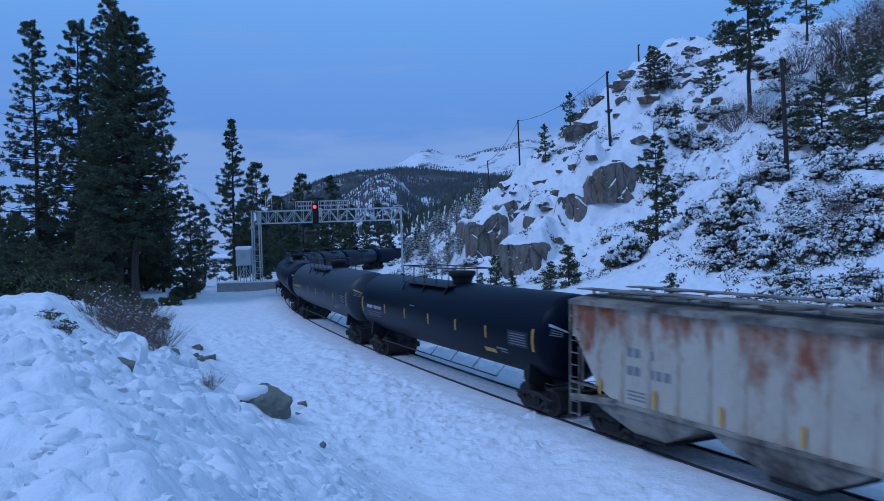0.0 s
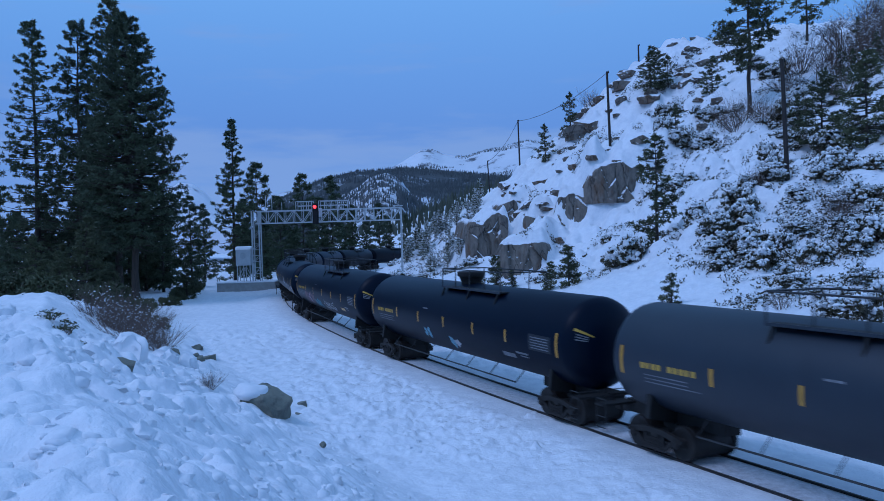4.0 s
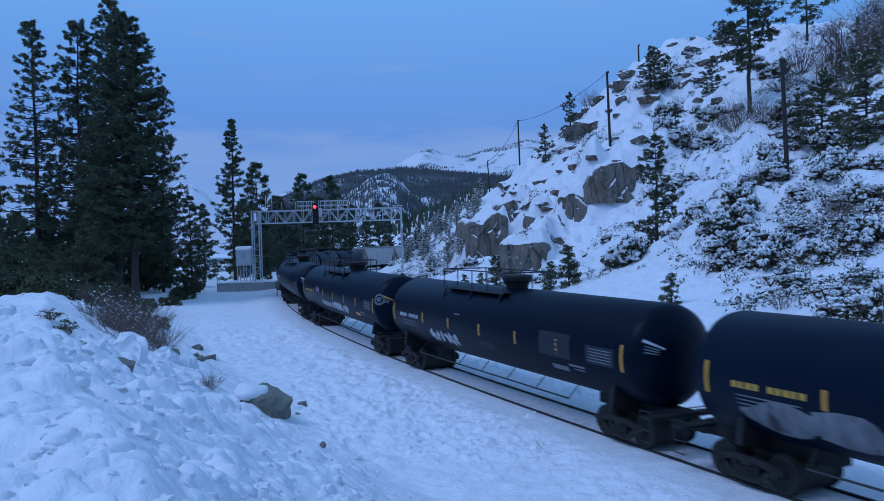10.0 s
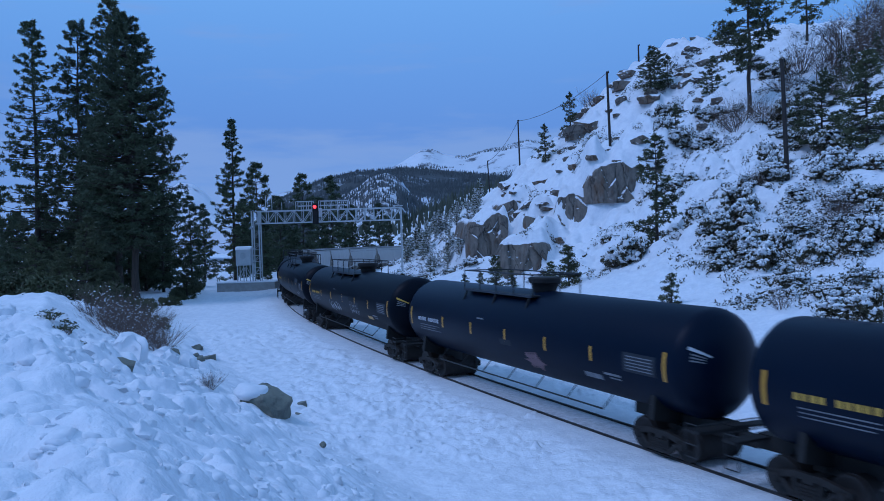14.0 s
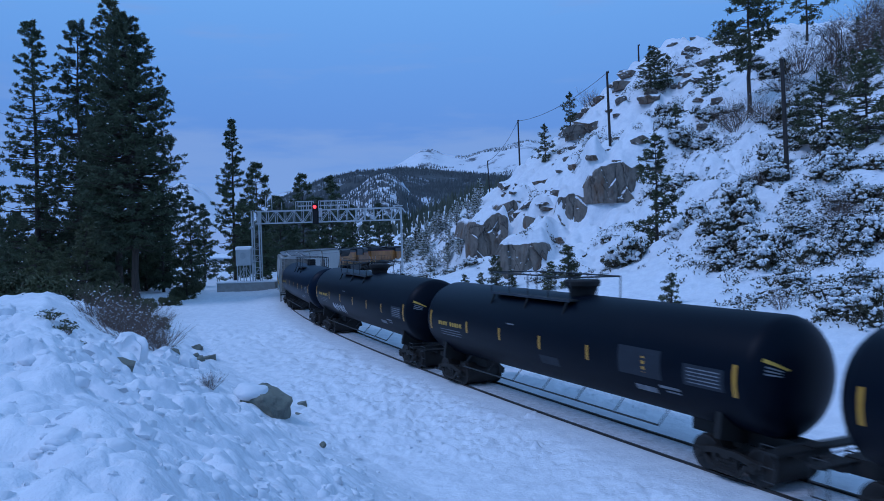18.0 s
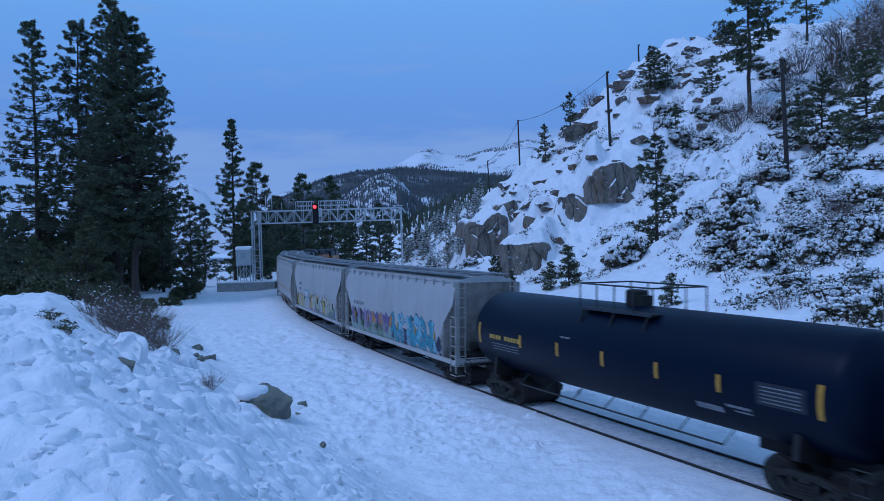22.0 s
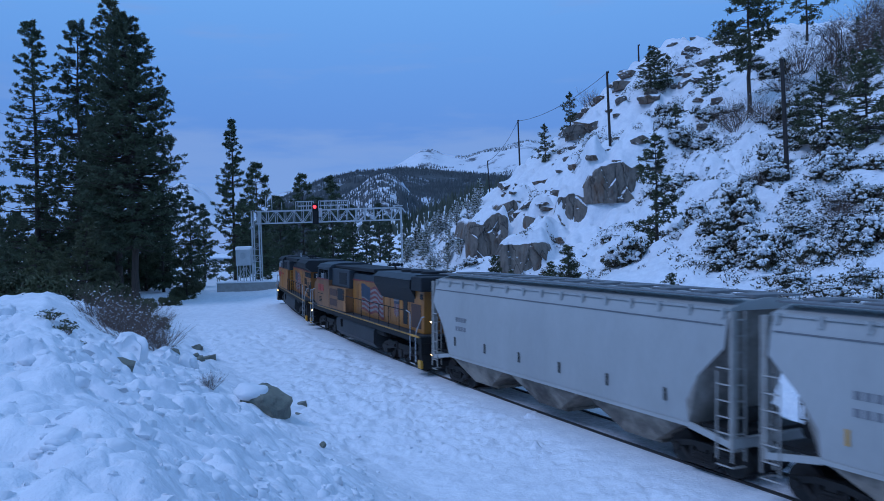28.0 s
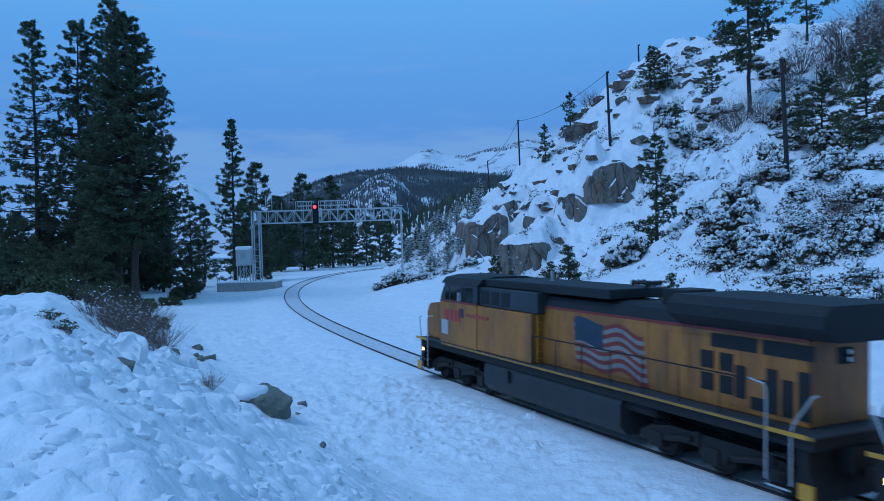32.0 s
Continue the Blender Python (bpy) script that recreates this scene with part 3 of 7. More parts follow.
def tank_car(name, L, shell, label, letters, style=0):
    car = empty(name, label, "tank car", "cars of the freight train")
    R, cz, half = 1.54, 2.66, L / 2 - 0.66
    if style == 2:
        R, cz = 1.50, 2.55
    bm = bmesh.new()
    head = [(half - 0.74 + 0.74 * math.sin(a), R * math.cos(a)) for a in (radians(q) for q in (0, 15, 30, 45, 58, 70, 80, 87))]
    prof = [(-x, r) for x, r in head[::-1]]
    prof += head
    lathe(bm, prof, 48, "x", (0, 0, cz))
    part("tank", bm, shell, car, smooth=30)
    # stub sills, draft gear, bolsters and end platforms
    for way in (-1, 1):
        bm = bmesh.new()
        x = way * (L / 2 - 2.4)
        box(bm, min(way * (L / 2 - 4.3), way * (L / 2 - 0.35)), max(way * (L / 2 - 4.3), way * (L / 2 - 0.35)), -0.28, 0.28, 0.80, 1.18)
        section(bm, [(-0.45, 0.85), (0.45, 0.85), (1.30, 1.05), (1.22, cz - R * 0.60), (0.6, cz - R * 0.90), (-0.6, cz - R * 0.90), (-1.22, cz - R * 0.60), (-1.30, 1.05)], x - 0.10, x + 0.10)
        box(bm, min(way * (L / 2 - 0.35), way * (L / 2 - 0.75)), max(way * (L / 2 - 0.35), way * (L / 2 - 0.75)), -1.5, 1.5, 1.08, 1.15)
        coupler(bm, way * (L / 2 - 0.02), way)
        part("end_sill", bm, UNDER, car)
        bm = bmesh.new()
        xe = way * (L / 2 - 0.42)
        for y in (-1.48, 1.48):
            tube(bm, [(xe, y, 0.45), (xe, y, 1.30)], 0.016, 6)
            tube(bm, [(xe - way * 0.42, y, 0.45), (xe - way * 0.42, y, 1.30)], 0.016, 6)
            for z in (0.45, 0.78):
                tube(bm, [(xe, y, z), (xe - way * 0.42, y, z)], 0.018, 6)
            tube(bm, [(xe - way * 0.42, y, 1.30), (xe, y, 1.30)], 0.016, 6)
        tube(bm, [(xe, -1.48, 1.30), (xe, 1.48, 1.30)], 0.018, 6)
        part("end_ladder", bm, BLACKRAIL, car)
    # running pipe along the lower side
    for y in (-1.42, 1.42):
        bm = bmesh.new()
        xs = L / 2 - 4.4
        tube(bm, [(-xs, y, 0.98), (xs, y, 0.98)], 0.028, 6)
        for q in range(7):
            xx = -xs + 2 * xs * q / 6
            tube(bm, [(xx, y, 0.98), (xx, y * 0.72, cz - R * 0.82)], 0.018, 6)
        part("side_rail", bm, BLACKRAIL, car)
    # dome, walkway and its railing
    top = cz + R
    turned = letters in (3, 4)
    dx = 0.35 if turned else -0.35
    if style == 2:
        bm = fresh((lathe, [(top - 0.1, 0.33), (top + 0.42, 0.33), (top + 0.46, 0.28)], 20, "z", (0.2, 0, 0)), (box, -0.35, 0.05, -0.2, 0.2, top - 0.05, top + 0.3))
    else:
        bm = fresh((lathe, [(top - 0.12, 0.42), (top + 0.10, 0.45), (top + 0.26, 0.53), (top + 0.30, 0.60), (top + 0.44, 0.62), (top + 0.50, 0.58), (top + 0.52, 0.2)], 24, "z", (dx, 0, 0)))
    part("dome", bm, UNDER, car, "black protective dome housing", smooth=35)
    wx0, wx1 = ((-4.1, 1.1) if turned else (-1.1, 4.1)) if style != 2 else (-1.7, 1.7)
    bm = bmesh.new()
    for sgn in (-1, 1):
        box(bm, wx0, wx1, min(sgn * 0.45, sgn * 1.05), max(sgn * 0.45, sgn * 1.05), top - 0.18, top - 0.13)
        for xx in (wx0 + 0.2, (wx0 + wx1) / 2, wx1 - 0.2):
            bar(bm, (xx, sgn * 1.0, top - 0.16), (xx, sgn * 1.2, top - 0.62), 0.06)
    part("walkway", bm, UNDER, car, "steel grating walkway")
    for sgn in (-1, 1):
        part("walkway_edge", fresh((box, wx0, wx1, *sorted((sgn * 1.052, sgn * 1.075)), top - 0.20, top - 0.12)), GREYTANK, car)
    bm = bmesh.new()
    ht = top + 0.62
    for sgn in (-1, 1):
        y = sgn * 1.03
        tube(bm, [(wx0, y, ht), (wx1, y, ht)], 0.028, 6)
        for q in range(5):
            xx = wx0 + (wx1 - wx0) * q / 4
            tube(bm, [(xx, y, top - 0.15), (xx, y, ht)], 0.025, 6)
    for xx in (wx0, wx1):
        tube(bm, [(xx, -1.03, ht), (xx, 1.03, ht)], 0.028, 6)
    part("railing", bm, BLACKRAIL, car)
    # side ladder to the walkway
    bm = bmesh.new()
    for xx in (wx0 + 0.1, wx0 + 0.55):
        pts = [(xx, -(R + 0.06) * math.cos(a), cz + (R + 0.06) * math.sin(a)) for a in (radians(q) for q in range(-35, 56, 10))]
        tube(bm, pts, 0.022, 6)
    for q in range(-35, 56, 12):
        a = radians(q)
        p = (-(R + 0.06) * math.cos(a), cz + (R + 0.06) * math.sin(a))
        tube(bm, [(wx0 + 0.1, *p), (wx0 + 0.55, *p)], 0.015, 6)
    part("side_ladder", bm, BLACKRAIL, car)
    # reflective yellow strips on the shell, and lettering
    def decal(x0, x1, a0, a1, mat, nm, n=3, lab=""):
        bm = bmesh.new()
        rr = R + 0.006
        ps = [radians(a0 + (a1 - a0) * q / n) for q in range(n + 1)]
        for p, q in zip(ps, ps[1:]):
            va = [bm.verts.new((x, rr * math.cos(a), cz + rr * math.sin(a))) for x, a in ((x0, p), (x1, p), (x1, q), (x0, q))]
            bm.faces.new(va)
        return part(nm, bm, mat, car, lab)
    e = L / 2 - 1.6
    for k in range(7):
        xx = -e + 2 * e * (0, 1.16, 2.06, 3.0, 3.94, 4.84, 6)[k] / 6
        if k in (0, 6):
            decal(xx - 0.06, xx + 0.06, -16, 14, YELLOW, "reflector_strip", 5)
        else:
            decal(xx - 0.055, xx + 0.055, -11, 6, YELLOW, "reflector_strip", 3)
    rng = random.Random(letters)
    # reporting marks as plain bars, near the forward end
    mat = WHITEM if letters in (1, 6, 8) else ORANGE
    x = e - 0.8
    for w in ([0.15, 0.12, 0.15, 0.14] + [0] + [0.14, 0.13, 0.15, 0.12, 0.15]):
        if w:
            decal(x - w, x, -6, 0, mat, "lettering", 2)
        x -= 0.21
    for row in range(3):
        decal(e - 3.0 + rng.uniform(0, 0.5), e - 0.9, -13 - row * 4, -11.7 - row * 4, DIMWHITE, "lettering", 1)
    # the data panel: a stencilled block of fine lines on a repainted patch
    decal(-e + 0.35, -e + 1.75, -14, 7, PATCH, "repainted_patch", 4, "slightly lighter repainted patch")
    for row in range(5):
        decal(-e + 0.5, -e + 1.6, 2.5 - row * 3.4, 3.7 - row * 3.4, DIMWHITE, "lettering", 1)
    decal(-e + 1.95, -e + 2.75, -24, -21, DIMWHITE, "lettering", 1)
    decal(-e + 1.95, -e + 2.5, -28, -26, DIMWHITE, "lettering", 1)
    decal(-e + 2.9, -e + 3.8, -33, -26, YELLOW if letters in (1, 4, 5, 7, 9) else DIMWHITE, "placard", 2)
    decal(1.7, 2.2, 13, 15, DIMWHITE, "lettering", 1)

    def head_patch(a0, a1, p0, p1, mat, nm, lab=""):
        """A patch on the rear dished head: angles from the rim inwards and round the tank."""
        bm = bmesh.new()
        grid = []
        for i in range(4):
            row = []
            for j in range(5):
                aa, pp = radians(a0 + (a1 - a0) * i / 3), radians(p0 + (p1 - p0) * j / 4)
                rr = R * math.cos(aa) + 0.008
                row.append(bm.verts.new((-(half - 0.74 + 0.748 * math.sin(aa)) - 0.004, rr * math.cos(pp), cz + rr * math.sin(pp))))
            grid.append(row)
        for i in range(3):
            for j in range(4):
                bm.faces.new((grid[i][j], grid[i][j + 1], grid[i + 1][j + 1], grid[i + 1][j]))
        part(nm, bm, mat, car, lab)
    if style != 2:
        hm = WHITEM if letters in (1, 6, 8) else ORANGE
        head_patch(30, 62, 22, 26, hm, "lettering")
        for row in range(3):
            head_patch(36, 56, 17 - 4 * row, 19 - 4 * row, DIMWHITE, "lettering")
    if letters == 7:
        for size, lift, mm in ((1.0, 0.0, FADED), (0.62, 0.004, BLACK), (0.42, 0.008, FADED)):
            bm = bmesh.new()
            hub = None
            rim = []
            for q in range(25):
                tt = 2 * math.pi * (q - 1) / 24
                k = 0 if q == 0 else size
                aa, pp = radians(27) + k * 0.34 * math.cos(tt), radians(14) + k * 0.22 * math.sin(tt)
                rr = R * math.cos(aa) + 0.010 + lift
                v = bm.verts.new((-(half - 0.74 + 0.75 * math.sin(aa)) - 0.006 - lift, rr * math.cos(pp), cz + rr * math.sin(pp)))
                if q == 0:
                    hub = v
                else:
                    rim.append(v)
            for q in range(24):
                bm.faces.new((hub, rim[q], rim[(q + 1) % 24]))
            part("painted_emblem", bm, mm, car, "chalky white round painted emblem" if size == 1 else "")
    if letters in (6, 10):
        decal(-e + 2.6, -e + 4.4, -16, 14, PATCH, "repainted_patch", 5, "slightly lighter repainted patch")
        decal(-1.0, 0.1, -30, -18, PATCH, "repainted_patch", 3)
    if letters == 9:
        decal(-1.4, 0.9, -22, 4, PATCH, "repainted_patch", 5, "dull grey painted-over patch")
        decal(-3.4, -1.4, -24, -4, PATCH, "repainted_patch", 4)
    def shell_y(z):
        q = min(max((z - cz) / R, -0.999), 0.999)
        return R * math.sqrt(1 - q * q)
    if letters == 5:
        rg = random.Random(21)
        for k in range(9):
            bm = bmesh.new()
            blob(bm, -e + 0.9 + (2 * e - 3.0) * k / 8, 1.90 + rg.uniform(-0.08, 0.08), 2.1, 0.85, 0.005 + 0.0007 * k, rg, 16, 0.3, shell_y)
            part("faded_paint", bm, FADED, car, "chalky faded paint patch")
        tag_strokes(car, -1.6, -0.7, 2.2, 2.7, 22, ["pale"], "navy", 2, shell_y)
        tag_strokes(car, -e - 0.5, -e + 0.6, 1.75, 2.35, 30, ["pale"], "black", 6, shell_y)
    if letters == 7:
        tag_strokes(car, -3.4, 0.6, 1.75, 2.15, 23, ["pale"], "navy", 9, shell_y)
        tag_strokes(car, 3.7, 4.7, 2.55, 2.9, 24, ["pink"], "purple", 3, shell_y)
        tag_strokes(car, 0.8, 3.2, 1.85, 2.05, 25, ["pale"], "navy", 6, shell_y)
    if letters == 9:
        tag_strokes(car, 0.9, 3.4, 1.75, 2.2, 61, ["black"], "pale", 5, shell_y)
        tag_strokes(car, -3.2, -1.5, 1.9, 2.45, 62, ["black"], "pale", 4, shell_y)
    if letters == 4:
        tag_strokes(car, 1.0, 2.6, 1.5, 1.95, 63, ["teal", "sky"], "navy", 3, shell_y)
        tag_strokes(car, -3.0, 0.0, 1.55, 2.0, 64, ["black"], "pale", 6, shell_y)
    if letters == 3:
        tag_strokes(car, 1.6, 2.3, 1.75, 2.15, 26, ["sky"], "navy", 2, shell_y)
        tag_strokes(car, -1.2, -0.2, 1.6, 1.9, 27, ["sky", "pale"], "navy", 2, shell_y)
    if letters == 4:
        tag_strokes(car, 2.8, 6.0, 1.6, 2.35, 28, ["salmon", "pink", "salmon"], "navy", 6, shell_y)
    if letters == 8:
        tag_strokes(car, -2.2, -1.2, 1.75, 1.95, 28, ["salmon"], "salmon", 1, shell_y)
        decal(-0.4, 0.4, -16, -8, PATCH, "repainted_patch", 3)
    if letters in (6, 11):
        tag_strokes(car, 2.0, 4.6, 1.7, 2.1, 29, ["pale"], "navy", 6, shell_y)
    for way in (-1, 1):
        freight_truck(car, way * (L / 2 - 2.4))
    return car


ENDRAIL = material("dirty_ladder_paint", (0.42, 0.39, 0.355), (0.26, 0.235, 0.21), 0.7, scale=2, fine=10, bump=0.1)
ENDGRIME = material("grimy_hopper_end", (0.33, 0.295, 0.26), (0.17, 0.145, 0.125), 0.75, scale=1.4, fine=9, bump=0.2, spots=(0.13, 0.11, 0.095), spot_scale=1.0, spot_lo=0.52, spot_hi=0.75)


def hopper_car(name, L, body, label, seed):
    """Curve-sided covered hopper with roof, end ladders, slope sheets and bays."""
    car = empty(name, label, "hopper car", "cars of the freight train")
    hb = L / 2 - 0.62
    # body: bulged side section
    bare = seed >= 15
    side = [(1.43, 1.27), (1.47, 1.5), (1.52, 1.9), (1.55, 2.6), (1.52, 3.4), (1.42, 4.05), (1.30, 4.32)] if bare else [(1.34, 0.98), (1.44, 1.25), (1.52, 1.9), (1.55, 2.6), (1.52, 3.4), (1.42, 4.05), (1.30, 4.32)]
    outline = side + [(0.7, 4.50), (0, 4.56)] + [(-a, b) for a, b in [(0.7, 4.50)] + side[::-1]]
    bm = bmesh.new()
    # the ends slope in below
    rings = []
    for y, z in outline:
        pull = min(max(0.0, (3.35 - z)) * 1.15, 1.3)
        rings.append([bm.verts.new((sx * (hb - pull), y, z)) for sx in (-1, 1)])
    n = len(outline)
    for i in range(n):
        a, b = rings[i], rings[(i + 1) % n]
        bm.faces.new((a[0], b[0], b[1], a[1]))
    bmesh.ops.recalc_face_normals(bm, faces=bm.faces[:])
    part("body", bm, body, car, smooth=40)
    for k in (0, 1):
        bm = bmesh.new()
        bm.faces.new([bm.verts.new(r[k]) for r in [[(sx * (hb - min(max(0.0, (3.35 - z)) * 1.15, 1.3)), y, z) for sx in (-1, 1)] for y, z in outline]][::1 if k else -1])
        bmesh.ops.triangulate(bm, faces=bm.faces[:])
        part("slope_sheet", bm, ENDGRIME, car, "grimy brown end slope sheet")
    bm = bmesh.new()
    section(bm, [(-1.36, 4.30), (1.36, 4.30), (1.36, 4.36), (0.7, 4.54), (0, 4.60), (-0.7, 4.54), (-1.36, 4.36)], -hb - 0.03, hb + 0.03)
    part("roof", bm, body, car)
    k = 14
    br = None
    for q in range(k + 1):
        xx = -hb + 0.15 + (2 * hb - 0.3) * q / k
        if br is None:
            br = part("roof_bracket", fresh((box, -0.05, 0.05, 1.30, 1.44, 4.12, 4.38)), body, car)
            br.location.x = xx
        else:
            share("roof_bracket", br, car, pose(xx, 0, 0))
    bm = bmesh.new()
    for sg in (-1, 1):
        box(bm, -hb, hb, min(sg * 0.72, sg * 1.22), max(sg * 0.72, sg * 1.22), 4.60, 4.64)
    for q in range(11):
        xx = -hb + 0.4 + (2 * hb - 0.8) * q / 10
        box(bm, xx - 0.35, xx + 0.35, -0.45, 0.45, 4.57, 4.67, 0.02)
    part("running_board", bm, ROOFM, car)
    # side sill, bays, end platforms
    bm = bmesh.new()
    for sg in (-1, 1):
        if bare:
            box(bm, -hb + 1.2, hb - 1.2, *sorted((sg * 1.36, sg * 1.46)), 1.20, 1.30)
            for way in (-1, 1):
                bar(bm, (way * (hb - 1.3), sg * 1.41, 1.25), (way * (hb + 0.2), sg * 1.41, 1.02), 0.09, 0.16)
        else:
            box(bm, -hb - 0.2, hb + 0.2, min(sg * 1.37, sg * 1.46), max(sg * 1.37, sg * 1.46), 0.92, 1.10)
    for way in (-1, 1):
        x0, x1 = sorted((way * (hb - 1.9), way * (L / 2 - 0.3)))
        box(bm, x0, x1, -0.3, 0.3, 0.8, 1.2)
        x0, x1 = sorted((way * (hb + 0.05), way * (hb + 0.24)))
        box(bm, x0, x1, -1.45, 1.45, 0.95, 1.2)
    part("sill", bm, body, car)
    for q in range(3):
        xc = (q - 1) * (hb * 0.56)
        bm = bmesh.new()
        a = [bm.verts.new((xc + sx * (2.2 if bare else 1.5), sy * (1.42 if bare else 1.2), 1.27 if bare else 1.0)) for sx, sy in ((-1, -1), (1, -1), (1, 1), (-1, 1))]
        b = [bm.verts.new((xc + sx * (0.62 if bare else 0.5), sy * (1.1 if bare else 0.62), 0.40)) for sx, sy in ((-1, -1), (1, -1), (1, 1), (-1, 1))]
        bm.faces.new(a)
        bm.faces.new(b[::-1])
        for i in range(4):
            bm.faces.new((a[i], b[i], b[(i + 1) % 4], a[(i + 1) % 4]))
        box(bm, xc - 0.5, xc + 0.5, -0.7, 0.7, 0.26, 0.36)
        part("outlet_bay", bm, HOPPERGRIME if bare else UNDER, car)
    if bare:
        for sg in (-1, 1):
            part("roof_seam", fresh((box, -hb + 0.1, hb - 0.1, *sorted((sg * 1.425, sg * 1.452)), 3.93, 3.97)), ROOFM, car)
    for way in (-1, 1):
        xe = way * (hb + 0.22)
        for sg in (-1, 1):
            bm = bmesh.new()
            box(bm, min(xe, xe - way * 0.12), max(xe, xe - way * 0.12), min(sg * 1.30, sg * 1.46), max(sg * 1.30, sg * 1.46), 0.9, 4.3)
            for y in (sg * 1.48, sg * 1.05):
                bar(bm, (xe, y, 0.62), (xe, y, 4.3), 0.04)
            for q in range(10):
                z = 0.5 + 0.4 * q
                bar(bm, (xe, sg * 1.05, z), (xe, sg * 1.48, z), 0.035)
                if z < 3:
                    bar(bm, (xe, sg * 1.48, z), (xe - way * 0.5, sg * 1.48, z), 0.035)
            bar(bm, (xe - way * 0.5, sg * 1.48, 0.62), (xe - way * 0.5, sg * 1.48, 2.8), 0.035)
            part("end_ladder", bm, ENDRAIL, car)
        bm = bmesh.new()
        coupler(bm, way * (L / 2 - 0.02), way)
        box(bm, *sorted((way * (hb - 1.2), way * (hb + 0.1))), -1.1, 1.1, 1.2, 1.3)
        lathe(bm, [(-0.5, 0.2), (0.5, 0.2)], 12, "y", (way * (hb - 0.3), 0, 1.6))
        part("end_platform", bm, UNDER, car)
        freight_truck(car, way * (L / 2 - 1.9))
    if seed == 13:
        tag_strokes(car, -hb + 1.3, -hb + 7.6, 1.05, 1.9, 45, ["navy", "teal"], "navy", 11)
        tag_strokes(car, -hb + 1.5, -hb + 7.4, 1.15, 2.55, 5, ["teal", "sky", "teal", "sky"], "navy", 9)
        tag_strokes(car, -hb + 6.9, hb - 1.0, 1.02, 1.75, 36, ["mint", "green", "mint"], "mint", 12)
        tag_strokes(car, -hb + 7.2, hb - 1.2, 1.35, 2.35, 6, ["mauve", "purple", "mint", "orange", "green", "black"], "purple", 13)
        for q in range(7):
            part("lettering", fresh((box, hb - 3.4 + 0.26 * q, hb - 3.22 + 0.26 * q, 1.535, 1.553, 2.52, 2.72)), LETTERDARK, car)
    if seed == 14:
        tag_strokes(car, -hb + 1.6, 1.9, 1.02, 1.9, 38, ["mint", "mauve", "green"], "purple", 8)
        tag_strokes(car, -hb + 2.0, 1.6, 1.1, 2.25, 8, ["cream", "cream", "pale", "cream", "gold"], "black", 9)
        tag_strokes(car, 3.6, hb - 1.4, 1.08, 2.05, 9, ["cream", "cream", "gold"], "black", 5)
        part("painted_panel", fresh((box, 1.75, 3.35, 1.545, 1.562, 1.95, 2.5)), PAINTS["teal"], car, "blue border of a painted rectangle")
        part("painted_panel", fresh((box, 1.83, 3.27, 1.55, 1.57, 2.02, 2.43)), PAINTS["pale"], car, "pale painted rectangle")
    if seed in (14, 15, 16):
        for r in range(2):
            for q in range(4):
                part("lettering", fresh((box, hb - 2.3 - 0.24 * q, hb - 2.14 - 0.24 * q, 1.535, 1.553, 2.75 - 0.36 * r, 2.93 - 0.36 * r)), LETTERDARK, car)
    for k in range(6):
        bm = fresh((box, -0.04, 0.04, 1.535, 1.562, 1.75, 2.1))
        o = part("reflector_strip", bm, YELLOW if seed % 2 else UNDER, car)
        o.matrix_local = pose(-hb * 0.75 + k * hb * 0.3, 0, 0)
    return car


def panel(bm, x0, x1, y, z0, z1, t=0.012):
    """A thin raised panel on the camera side."""
    box(bm, x0, x1, y - 0.01, y + t, z0, z1)


def loco_truck(parent, x):
    bm = bmesh.new()
    for y in (-1.02, 1.02):
        prism(bm, [(-2.75, 0.62), (-2.75, 0.42), (-2.35, 0.36), (-1.6, 0.62), (-0.5, 0.62), (-0.4, 0.36), (0.4, 0.36), (0.5, 0.62), (1.6, 0.62), (2.35, 0.36), (2.75, 0.42), (2.75, 0.62), (2.3, 0.86), (1.5, 0.98), (-1.5, 0.98), (-2.3, 0.86)], y - 0.09, y + 0.09)
        for xx in (-2.05, 0, 2.05):
            box(bm, xx - 0.24, xx + 0.24, y - 0.13, y + 0.17 * (1 if y > 0 else 0.6), 0.30, 0.72, 0.03)
        for xx in (-1.2, 1.2):
            tube(bm, [(xx - 0.5, y * 1.12, 0.80), (xx + 0.5, y * 1.12, 0.62)], 0.09, 8)
            tube(bm, [(xx - 0.7, y * 1.1, 1.05), (xx - 0.7, y * 1.1, 0.66)], 0.08, 8)
    box(bm, -2.4, 2.4, -0.9, 0.9, 0.6, 0.95)
    tr = part("truck", bm, TRUCKM, parent, "dark three-axle truck frame")
    tr.location = (x, 0, 0)
    axle = bmesh.new()
    prof = [(0.66, 0.48), (0.665, 0.54), (0.695, 0.54), (0.70, 0.50), (0.80, 0.49), (0.80, 0.42), (0.77, 0.38), (0.765, 0.18), (0.82, 0.15), (0.84, 0.08)]
    lathe(axle, [(-q, r) for q, r in prof[::-1]] + prof, 24, "y")
    w0 = part("wheelset", axle, WHEELM, tr, smooth=35)
    w0.location = (-2.05, 0, 0.50)
    for xx in (0, 2.05):
        w = new("wheelset", w0.data)
        w.parent, w.location = tr, (xx, 0, 0.50)
    return tr


